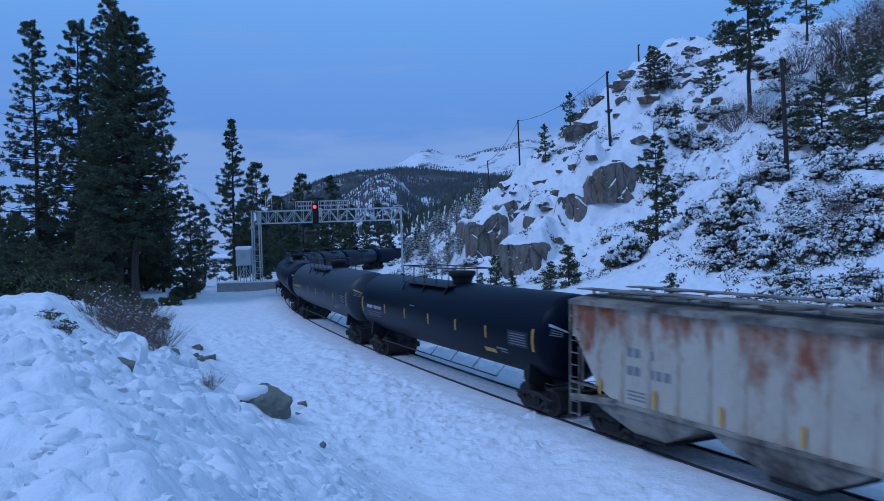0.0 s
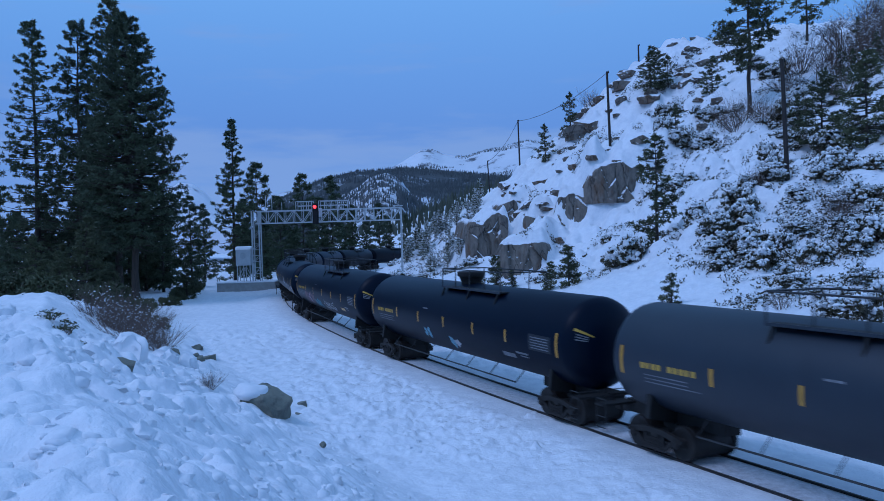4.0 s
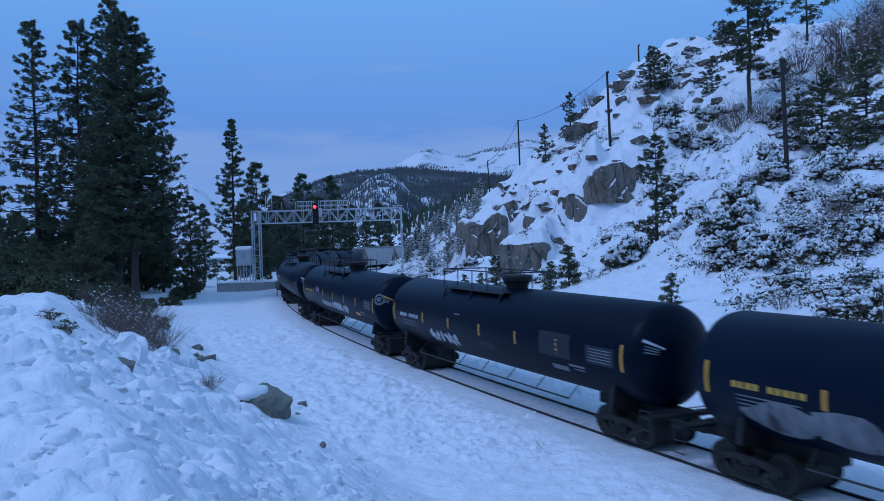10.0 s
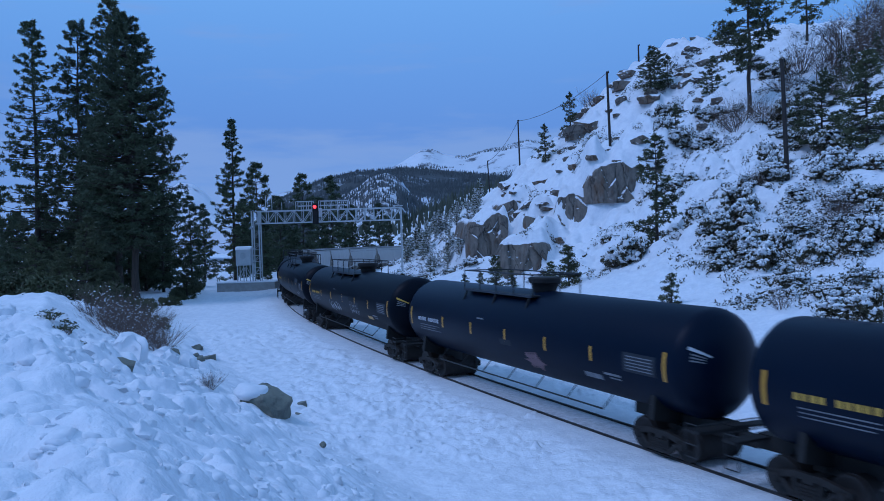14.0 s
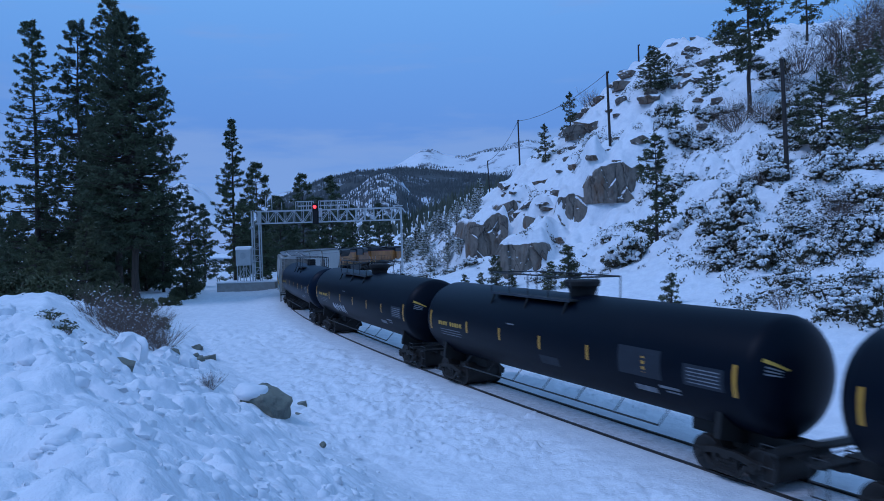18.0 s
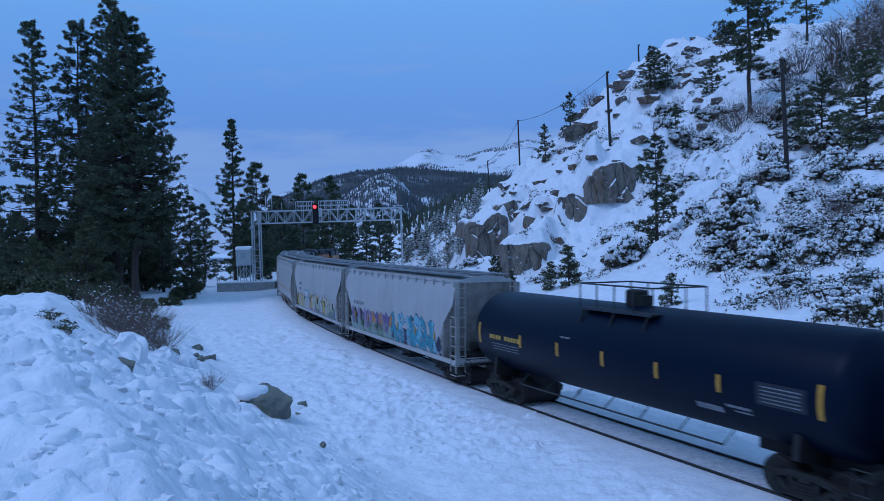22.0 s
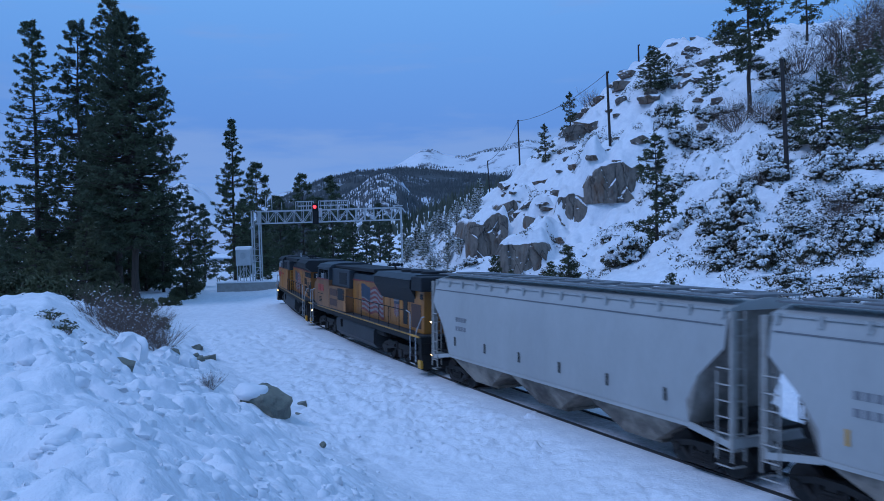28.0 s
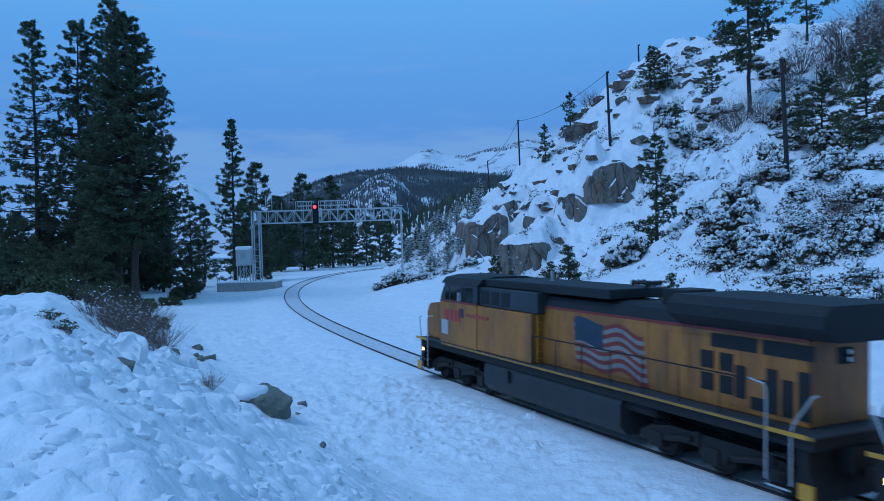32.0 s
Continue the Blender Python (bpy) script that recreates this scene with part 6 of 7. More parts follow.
def bare_tree(name, seed, label, h=7.0, group="bare trees"):
    """A leafless tree: forked trunk, crooked limbs, fine twigs."""
    rng = random.Random(seed)
    tree = empty(name, label, "tree", group)
    bm, tw = bmesh.new(), bmesh.new()
    ends = []

    def grow(p, d, L, rad, depth):
        kink = Vector((rng.uniform(-1, 1), rng.uniform(-1, 1), rng.uniform(-0.3, 0.5))) * L * 0.09
        mid, q = p + d * L * 0.5 + kink, p + d * L
        ends.extend((mid, q))
        tube(bm if rad > 0.03 else tw, [p, mid, q], [rad, rad * 0.82, rad * 0.62], 6 if rad > 0.03 else 4, cap=False)
        if depth:
            for _ in range(rng.randint(3, 4) if depth < 3 else 3):
                nd = (d + Vector((rng.uniform(-1, 1), rng.uniform(-1, 1), rng.uniform(-0.1, 0.6))) * 0.75).normalized()
                grow(p + (q - p) * rng.uniform(0.55, 1.0), nd, L * rng.uniform(0.5, 0.72), rad * rng.uniform(0.45, 0.62), depth - 1)
    for _ in range(2):
        grow(Vector((rng.uniform(-0.2, 0.2), 0, -0.3)), Vector((rng.uniform(-0.3, 0.3), rng.uniform(-0.2, 0.2), 1)).normalized(), h * 0.42, 0.13, 4)
    part("trunk", bm, TWIG, tree)
    part("twigwork", tw, TWIG, tree)["kind"] = "stuff"
    bits = np.array([tuple(p) for p in ends if rng.random() < 0.45])
    raw_part("snow", *clods(np.random.RandomState(seed), bits, 0.085), CRUMB, tree, "bits of snow caught on the twigs")["kind"] = "stuff"
    return tree


def build_trees():
    # the tall group beyond the bank
    G = "tall pines beside the track"
    stand(conifer("pine_tree", 32.3, 5.2, 3, 1, "tall slender dark pine with gappy crown", NEEDLE, 54, 7, 11, 0.44, 10, 0.38, taper=0.64, group=G, snow=0.012), -46.7, 92)
    stand(conifer("pine_tree", 31.6, 5.6, 3, 2, "tall dark pine with narrow crown", NEEDLE, 50, 8, 17, 0.48, 9, 0.34, taper=0.62, group=G, snow=0.012), -40.7, 90)
    stand(conifer("pine_tree", 34.6, 5.4, 6, 7, "tall pine with light green needles behind its neighbours", NEEDLE2, 54, 8, 16, 0.46, 9, 0.26, taper=0.62, group=G, snow=0.012), -37.6, 92)
    stand(conifer("pine_tree", 30.2, 5.6, 6.2, 3, "tall dense dark conifer with full conical crown", NEEDLE, 62, 10, 24, 0.42, 10, 0.17, taper=0.60, group=G, belly=0.22, snow=0.010), -32.2, 83)
    stand(conifer("pine_tree", 18, 4.0, 1.5, 4, "dark pine at the wood's edge", NEEDLE, 26, 6, 9, 0.55, 8, 0.35, group=G), -47.9, 83)
    c = conifer("pine_tree", 22, 3.4, 1.5, 5, "dark pine among the tall group", NEEDLE, 34, 7, 12, 0.60, 8, 0.3, group=G)
    stand(c, -43, 99)
    for x, y, s, t in ((-46, 106, 0.85, 70), (-36, 102, 0.62, 130), (-52, 118, 0.7, 200), (-44, 125, 0.55, 300), (-50, 100, 0.6, 20), (-40.5, 108, 0.6, 240)):
        again(c, x, y, s, t)
    stand(conifer("pine_tree", 25.4, 3.6, 1.5, 6, "slender pine beside the signal bridge", NEEDLE, 40, 6, 11, 0.50, 9, 0.38, taper=0.75, group=G), -31.9, 122)
    d = conifer("pine_tree", 19, 3.9, 1.0, 8, "dark round-topped conifer beyond the track", NEEDLE, 24, 6, 9, 0.75, 7, 0.28, taper=0.6, group=G)
    stand(d, -29.7, 128)
    for x, y, s, t in ((-35.5, 112, 0.68, 40), (-39, 113, 0.5, 100), (-30.5, 175, 1.12, 10), (-26.2, 190, 1.15, 80), (-35, 172, 0.85, 160), (-22, 196, 0.8, 33),
                       (-19, 200, 0.66, 230), (-30, 192, 0.9, 290), (-38, 182, 0.9, 350), (-25, 205, 0.85, 120), (-14, 212, 0.6, 60), (-34, 150, 0.55, 260), (-40, 160, 0.8, 12), (-42, 140, 0.7, 75), (-10, 225, 0.7, 95), (-18, 230, 0.9, 140)):
        again(d, x, y, s, t)
    rng = random.Random(31)
    for k in range(30):
        y = rng.uniform(102, 150)
        again(d, -y * rng.uniform(0.37, 0.60), y, rng.uniform(0.38, 0.66), rng.uniform(0, 360))
    o = conifer("young_conifer", 7.2, 2.0, 0.3, 9, "young olive-green conifer at the wood's edge", NEEDLE2, 20, 7, 11, 0.36, 8, 0.25, group="young conifers")
    stand(o, -29.6, 66)
    for x, y, s, t in ((-33.7, 70, 0.72, 50), (-27.5, 66, 0.5, 150), (-38, 74, 0.9, 250), (-28.5, 88, 0.6, 10), (-31, 64, 0.55, 310)):
        again(o, x, y, s, t)
    # hill pines
    H = "pines on the hillside"
    stand(conifer("pine_tree", 19, 3.9, 5.8, 12, "tall pine with bare lower trunk on the hillside", NEEDLE2, 22, 7, 16, 0.48, 9, 0.36, taper=0.5, group=H), 35.3, 89.7)
    stand(conifer("pine_tree", 12, 3.4, 3.4, 13, "dark pine high on the hillside", NEEDLE2, 13, 5, 10, 0.50, 9, 0.45, taper=0.45, group=H), 50.4, 107.9)
    f = conifer("fir_tree", 6.8, 1.9, 0.4, 14, "small dark fir dusted with snow on the hill", NEEDLE2, 15, 5, 8, 0.36, 7, 0.42, snow=0.10, group=H)
    stand(f, 33.0, 113.5, 0.7)
    for x, y, s, t in ((30.2, 112.3, 0.9, 90), (20.3, 122, 0.95, 210), (15.9, 119, 0.86, 260), (44, 84, 0.55, 70)):
        again(f, x, y, s, t)
    p = conifer("young_pine", 9.4, 2.2, 0.4, 15, "sparse young pine dusted with snow on the slope", NEEDLE2, 17, 6, 9, 0.38, 8, 0.45, snow=0.12, taper=0.7, group=H)
    stand(p, 17.9, 65.7)
    for x, y, s, t in ((34.0, 75, 0.5, 280), (42.5, 80, 0.38, 10), (46.5, 84, 0.45, 80), (44.0, 86.5, 0.4, 140), (49, 92, 0.45, 250), (41, 84, 0.35, 20), (27.5, 92, 0.4, 70), (52, 88, 0.42, 30)):
        again(p, x, y, s, t)
    p2 = conifer("pine_tree", 8.2, 2.7, 0.3, 19, "bushy olive-green pine on the hillside", NEEDLE2, 18, 7, 11, 0.40, 8, 0.38, snow=0.16, taper=0.6, group=H, belly=0.3)
    stand(p2, 36.6, 67.8)
    for x, y, s, t in ((35.0, 72.4, 0.85, 40), (31.4, 114.5, 0.82, 160), (36.0, 104, 0.62, 20)):
        again(p2, x, y, s, t)
    q = conifer("young_pine", 3.3, 1.0, 0.2, 16, "small sparse pine with snow at the slope's foot", NEEDLE2, 11, 5, 7, 0.30, 7, 0.4, snow=0.12, group=H)
    stand(q, 10.1, 63.4)
    for x, y, s, t in ((4.7, 69.7, 0.9, 60), (3.4, 70.5, 0.5, 90), (13.8, 47.9, 0.6, 120), (8.7, 64, 0.7, 200), (6.0, 69, 0.5, 20), (2.0, 72.5, 0.45, 320)):
        again(q, x, y, s, t)
    w = bare_tree("bare_tree", 4, "leafless reddish-brown tree high on the snowy hillside")
    stand(w, 47.0, 86.8, 1.0)
    for x, y, s, t in ((46.0, 92.3, 0.95, 120), (51.5, 92, 0.9, 200), (42.5, 88, 0.55, 300), (38.2, 86.5, 0.5, 60), (36.8, 82.5, 0.42, 170), (49.5, 89, 0.8, 40), (44.5, 91, 0.7, 260), (53, 96, 0.95, 330), (48.5, 96, 0.8, 100)):
        again(w, x, y, s, t)
    # snow-dusted thicket on the spur beyond the rocks
    g = conifer("fir_tree", 6.8, 1.9, 0.4, 24, "small snow-dusted fir on the spur above the track", NEEDLE2, 10, 5, 6, 0.46, 4, 0.4, snow=0.75, group="firs on the spur")
    rng = random.Random(5)
    stand(g, -1.5, 100, 0.5)
    for k in range(150):
        y = rng.uniform(104, 172)
        x = y * rng.uniform(-0.048, 0.052)
        if gz(x, y) < 1.3:
            continue
        again(g, x, y, rng.uniform(0.22, 0.55), rng.uniform(0, 360))
    for k in range(26):
        again(d, rng.uniform(-12, 34), rng.uniform(205, 250), rng.uniform(0.28, 0.5), rng.uniform(0, 360))


build_trees()


def build_shrubs():
    S = [shrub("evergreen_shrub", 100 + k, "dark evergreen shrub loaded with snow on the slope", LEAFM, (0.34, 0.46, 0.58)[k % 3], 900, 0.135) for k in range(4)]
    # thickets: x, y, width
    low = [(23.9, 61.8, 5.7), (21.6, 58.8, 3.8), (26.3, 63.3, 3.2), (20.5, 54.7, 5.1), (18.6, 53.7, 2.7), (20.4, 50.7, 2.5), (20.7, 46.5, 2.4), (20.6, 42.2, 2.4), (22.6, 42.7, 2.4), (18.4, 37.2, 2.0),
           (19.0, 34.9, 1.2), (14.2, 65.2, 4.5), (16.5, 77.0, 2.3), (24.3, 78.6, 3.1), (20.0, 63.5, 2.5), (26.3, 53.0, 1.5), (26.3, 48.5, 2.4), (25.0, 49.0, 2.1), (26.5, 58.3, 2.1), (27.0, 51.5, 1.8), (22.8, 53.7, 2.3), (23.1, 49.5, 2.1)]
    high = [(26.4, 88.2, 3.8), (28.5, 85.9, 3.7), (31.5, 92.0, 3.9), (29.9, 102.0, 5.1), (31.6, 75.9, 3.2), (35.5, 81.7, 4.6), (38.6, 87.2, 5.6), (41.5, 98.3, 4.2), (34.3, 75.1, 3.2), (31.9, 60.6, 3.9), (35.5, 71.1, 3.5),
            (38.7, 71.4, 3.6), (28.5, 55.8, 2.4), (29.4, 53.8, 2.3), (25.0, 54.3, 2.3), (21.2, 110.0, 3.3), (22.7, 81.8, 2.3), (28.7, 59.3, 2.1), (9.1, 69.5, 3.0), (-5.5, 88, 2.8), (-4.2, 90, 2.4), (-6.6, 92, 2.2), (-3.0, 87, 2.0)]
    rng = random.Random(8)
    n = 0
    for x, y, w in low + high:
        for k in range(max(1, int(w * 1.15))):
            a, q = rng.uniform(0, 6.28), math.sqrt(rng.random()) * 0.5
            px, py = x + math.cos(a) * q * (w - 0.8), y + math.sin(a) * q * w * 0.7
            s = rng.uniform(0.55, 1.15) * (1.15 if w > 3 else 0.9)
            if n < 4:
                stand(S[n], px, py, s, rng.uniform(0, 360), 0.1, rng.uniform(1.0, 1.6))
            else:
                again(S[n % 4], px, py, s, rng.uniform(0, 360), 0.1, rng.uniform(1.0, 1.6))
            n += 1
    for k in range(170):
        y = rng.uniform(36, 118) if k < 70 else rng.uniform(70, 105)
        x = y * (rng.uniform(0.24, 0.62) if k < 70 else rng.uniform(0.40, 0.60))
        if gz(x, y) < 2.2 or (x / y < 0.34 and rng.random() < 0.85) or (x / y < 0.40 and rng.random() < 0.35):
            continue
        again(S[k % 4], x, y, rng.choice([0.2, 0.3, 0.4, 0.55, 0.7]) * rng.uniform(0.8, 1.2), rng.uniform(0, 360), 0.12, rng.uniform(0.7, 1.1))
    for k in range(24):
        y = rng.uniform(86, 150)
        x = y * rng.uniform(-0.065, 0.045)
        if gz(x, y) < 1.2:
            continue
        again(S[k % 4], x, y, rng.uniform(0.4, 0.9), rng.uniform(0, 360), 0.15)
    # low brush all over the slope, as one sheet of sprigs
    r = np.random.RandomState(17)
    y = r.uniform(34, 122, 7000)
    x = y * r.uniform(0.10, 0.63, 7000)
    keep = (fbm(x / 4, y / 4, 4, 51, 0.55) + (x / y - 0.44) * 1.2 + (y - 60) * 0.011 > 0.78) & (ground_z(x, y, False) > 2.0)
    y2 = r.uniform(84, 165, 350)
    x2 = y2 * r.uniform(-0.068, 0.05, 350)
    k2 = ground_z(x2, y2, False) > 1.0
    halo = np.array(low + high)[:41]
    pick = r.randint(0, len(halo), 900)
    x3 = halo[pick, 0] + r.normal(size=900) * halo[pick, 2] * 0.5
    y3 = halo[pick, 1] + r.normal(size=900) * halo[pick, 2] * 0.6
    k3 = ground_z(x3, y3, False) > 1.8
    x, y = np.concatenate([x[keep], x2[k2], x3[k3]]), np.concatenate([y[keep], y2[k2], y3[k3]])
    cs, sn = [], []
    for a, b in zip(x, y):
        w = r.uniform(0.15, 0.75)
        n = int(r.uniform(3, 10 + 26 * w))
        q = r.normal(size=(n, 2)) * w * 0.6
        cs.append(np.column_stack([a + q[:, 0], b + q[:, 1], r.uniform(0.0, 0.55, n) * w]))
        n2 = n // 4
        q = r.normal(size=(n2, 2)) * w * 0.6
        sn.append(np.column_stack([a + q[:, 0], b + q[:, 1], r.uniform(0.3, 0.75, n2) * w]))
    c, t = np.concatenate(cs), np.concatenate(sn)
    c[:, 2] += ground_z(c[:, 0], c[:, 1])
    t[:, 2] += ground_z(t[:, 0], t[:, 1])
    o = raw_part("low_brush", *tufts(r, c, 0.16, 3, 0.9, 0.24), LEAFM, None)
    tagged(o, "low dark brush poking through the hillside snow", "brush", kind="stuff")
    o = raw_part("brush_snow", *clods(r, t, 0.15), CRUMB, None)
    tagged(o, "clumps of snow on the low brush", "snow", kind="stuff")
    # evergreen brush behind the bank, no snow
    W = shrub("evergreen_brush", 140, "dark green brush behind the snowbank", NEEDLE2, 0.0, 1300, 0.13, "brush behind the bank")
    stand(W, -22.0, 44.5, 1.3)
    for x, y, s, t in ((-20.5, 46, 1.3, 30), (-24.5, 46.5, 1.6, 80), (-19.4, 48.5, 1.2, 140), (-26.5, 45, 1.1, 200), (-28.5, 46, 1.2, 250), (-31.8, 101, 1.3, 300), (-30.3, 92, 1.2, 20), (-29.0, 87, 1.2, 60),
                       (-27.6, 80, 1.1, 110), (-36.5, 88, 1.6, 160), (-33.5, 78, 1.1, 220), (-28.6, 76, 1.1, 10), (-37, 82, 1.5, 290), (-27.8, 72, 1.0, 310), (-25.5, 68, 0.9, 340), (-31.5, 68, 1.0, 40), (-18.8, 52, 0.9, 90), (-23.5, 55, 1.6, 130)):
        again(W, x, y, s, t)
    B = bare_bush("bare_bush", 3, "leafless reddish-brown bush in the snow", snow=0.14)
    stand(B, -13.2, 33.0, 1.25, 0)
    for x, y, s, t in ((-14.9, 35.6, 1.3, 60), (-16.8, 38.8, 1.5, 100), (-14.2, 36.4, 1.3, 150), (-13.0, 35.2, 1.0, 250), (-15.6, 38.6, 1.35, 20), (-15.6, 41.5, 1.3, 300), (-14.0, 39.0, 1.1, 200), (-16.4, 43.5, 1.2, 340), (-12.2, 33.8, 0.8, 110), (-15.3, 36.6, 1.1, 280), (-8.0, 26.8, 0.45, 200), (27.0, 53.5, 1.6, 20), (32.1, 85.7, 2.6, 80), (46.6, 86.3, 4.0, 130), (45.1, 89.5, 3.6, 190), (49.5, 88, 3.6, 240), (19.5, 35.4, 0.9, 300), (24.8, 62.3, 1.1, 350), (24.4, 126, 2.4, 40), (42, 82, 2.5, 100), (33.5, 82, 2.2, 10), (52, 92, 3.4, 60), (47, 80, 2.6, 170), (44, 96, 3.0, 220), (53, 97, 3.6, 260), (40, 90, 2.2, 340), (49, 84, 3.0, 90), (17.5, 41, 0.8, 45)):
        again(B, x, y, s, t)
    P = shrub("low_evergreen_sprig", 160, "low leafy sprig poking through the snow", NEEDLE2, 0.0, 160, 0.16, "low sprigs")
    stand(P, -9.1, 19.0, 0.36, 0, 0.05, 0.8)
    again(P, -9.55, 19.2, 0.28, 90, 0.05, 0.8)
    again(P, -8.75, 19.1, 0.24, 190, 0.05, 0.8)


build_shrubs()


# ---------------- rocks ----------------
def chiselled(bm, w, d, h, seed, cuts=14, grain=0.05, fine=2):
    """A block cut by random planes, then roughened."""
    rng = random.Random(seed)
    box(bm, -w / 2, w / 2, -d / 2, d / 2, -h / 2, h / 2)
    for _ in range(cuts):
        n = Vector((rng.uniform(-1, 1), rng.uniform(-1, 1), rng.uniform(-0.7, 1))).normalized()
        ext = abs(n.x) * w / 2 + abs(n.y) * d / 2 + abs(n.z) * h / 2
        co = n * ext * rng.uniform(0.62, 0.88)
        g = bmesh.ops.bisect_plane(bm, geom=bm.verts[:] + bm.edges[:] + bm.faces[:], plane_co=co, plane_no=n, clear_outer=True)
        es = [e for e in g["geom_cut"] if isinstance(e, bmesh.types.BMEdge)]
        if es:
            bmesh.ops.holes_fill(bm, edges=es)
    bmesh.ops.triangulate(bm, faces=bm.faces[:])
    bmesh.ops.subdivide_edges(bm, edges=bm.edges[:], cuts=fine, use_grid_fill=True)
    size = max(w, d, h)
    for v in bm.verts:
        q = v.co / size * 6
        v.co += Vector((noise.noise(q), noise.noise(q + Vector((9, 0, 0))), noise.noise(q + Vector((0, 9, 0))))) * grain * size
        q = q * 3.1
        v.co += Vector((noise.noise(q), noise.noise(q + Vector((9, 0, 0))), noise.noise(q + Vector((0, 9, 0))))) * grain * size * 0.5
    return bm


def rock_face(w, h, seed):
    """A jointed cliff face: upright blocks at uneven depths, its top running back into the slope."""
    rg = np.random.RandomState(seed * 17)
    nu, nv, back = int(w * 12), int(h * 11), 14
    m = max(5, int(w * h * 0.30))
    cu, cv = rg.uniform(0, w, m), rg.uniform(-0.3, h, m)
    depth, tu, tv = rg.uniform(-0.34, 0.34, m), rg.uniform(-0.22, 0.22, m), rg.uniform(-0.08, 0.10, m)
    u, v = np.meshgrid(np.linspace(0, w, nu), np.linspace(0, 1, nv))
    crest = h * (0.90 + 0.13 * fbm(u / 1.9 + seed, u * 0, 3, seed)) * (1 - 0.5 * np.abs(2 * u / w - 1) ** 6)
    z = v * crest
    wu, wv = u + fbm(u / 1.4, z / 1.4, 3, seed + 3) * 0.16, z + fbm(u / 1.4 + 7, z / 1.4, 3, seed + 5) * 0.16
    d2 = (wu[..., None] - cu) ** 2 + ((wv[..., None] - cv) * 0.45) ** 2
    a = np.argmin(d2, -1)
    d2 = np.sort(d2, -1)
    joint = np.clip((np.sqrt(d2[..., 1]) - np.sqrt(d2[..., 0])) / 0.10, 0, 1)
    y = depth[a] + tu[a] * (u - cu[a]) + tv[a] * (z - cv[a]) + 0.10 * z + (1 - joint) * 0.20
    y += fbm(u / 0.6, z / 0.6, 4, seed + 9) * 0.06 + 2.2 * np.abs(2 * u / w - 1) ** 6
    rows = [np.stack([u[i] - w / 2, y[i], z[i]], -1) for i in range(nv)]
    for k in range(1, back):
        q = k / (back - 1)
        x2 = u[0] - w / 2
        rows.append(np.stack([x2, y[-1] + 7.5 * q, z[-1] + (0.5 + 0.25 * fbm(x2 / 1.2, q * 5 + x2 * 0, 3, seed + 2)) * math.sqrt(q) * 1.2], -1))
    P = np.concatenate(rows)
    n = nu
    f = [(i * n + j, i * n + j + 1, (i + 1) * n + j + 1, (i + 1) * n + j) for i in range(len(rows) - 1) for j in range(n - 1)]
    ob = raw_part("rock_outcrop", P, f, ROCK, None)
    return ob


def build_rocks():
    for k, (x, y, w, h, turn) in enumerate(CLIFFS):
        o = rock_face(w + 1.2, h + 0.4, k + 1)
        tagged(o, "brown-grey jointed granite outcrop with snow on its ledges", "rock", "rock outcrops on the hill")
        sx, sy = math.sin(radians(turn)) * 0.9, -math.cos(radians(turn)) * 0.9
        o.matrix_basis = pose(x + sx * 0.7, y + sy * 0.7, gz(x + sx * 1.2, y + sy * 1.2) - 0.3, 0, 0, turn)
    rng = random.Random(11)
    kinds = []
    for k in range(5):
        bm = chiselled(bmesh.new(), 2.0, 1.6, 1.1, 80 + k, 12, 0.05, 2)
        o = part("hillside_rock", bm, ROCK, smooth=25)
        kinds.append(tagged(o, "grey granite rock half buried in snow", "rock", "rocks on the hillside"))
    spots = [(29.7, 111.8, 1.6), (28.8, 122.6, 1.8), (29.8, 123.4, 1.7), (37.4, 111.8, 1.7), (39.2, 115.8, 1.3), (39.2, 120.6, 1.3), (36.4, 117.4, 1.0), (34.9, 111.4, 1.2), (20.3, 117.8, 2.0), (22.3, 117.4, 1.8), (11.0, 123.8, 1.9),
             (14.9, 113.4, 1.5), (13.8, 90.6, 1.2), (31.5, 107.0, 1.1), (26.5, 126, 1.8), (24.4, 127, 1.6), (22.5, 126, 1.6), (12.2, 108, 1.4)]
    n = 0
    for x, y, s in spots + [(0, 0, 0)] * 130:
        if s == 0:
            y = rng.uniform(84, 128)
            x = y * rng.uniform(0.06, 0.36)
            s = rng.uniform(0.25, 0.95)
            if gz(x, y) < 5:
                continue
        m = pose(x, y, gz(x, y, True) - 0.22 * s, rng.uniform(-15, 15), rng.uniform(-15, 15), rng.uniform(0, 360))
        if n < 5:
            o = kinds[n]
            o.matrix_basis = m
        else:
            o = copy_thing(kinds[n % 5], m)
        o.scale = (s, s, s * rng.uniform(0.5, 0.9))
        n += 1


build_rocks()


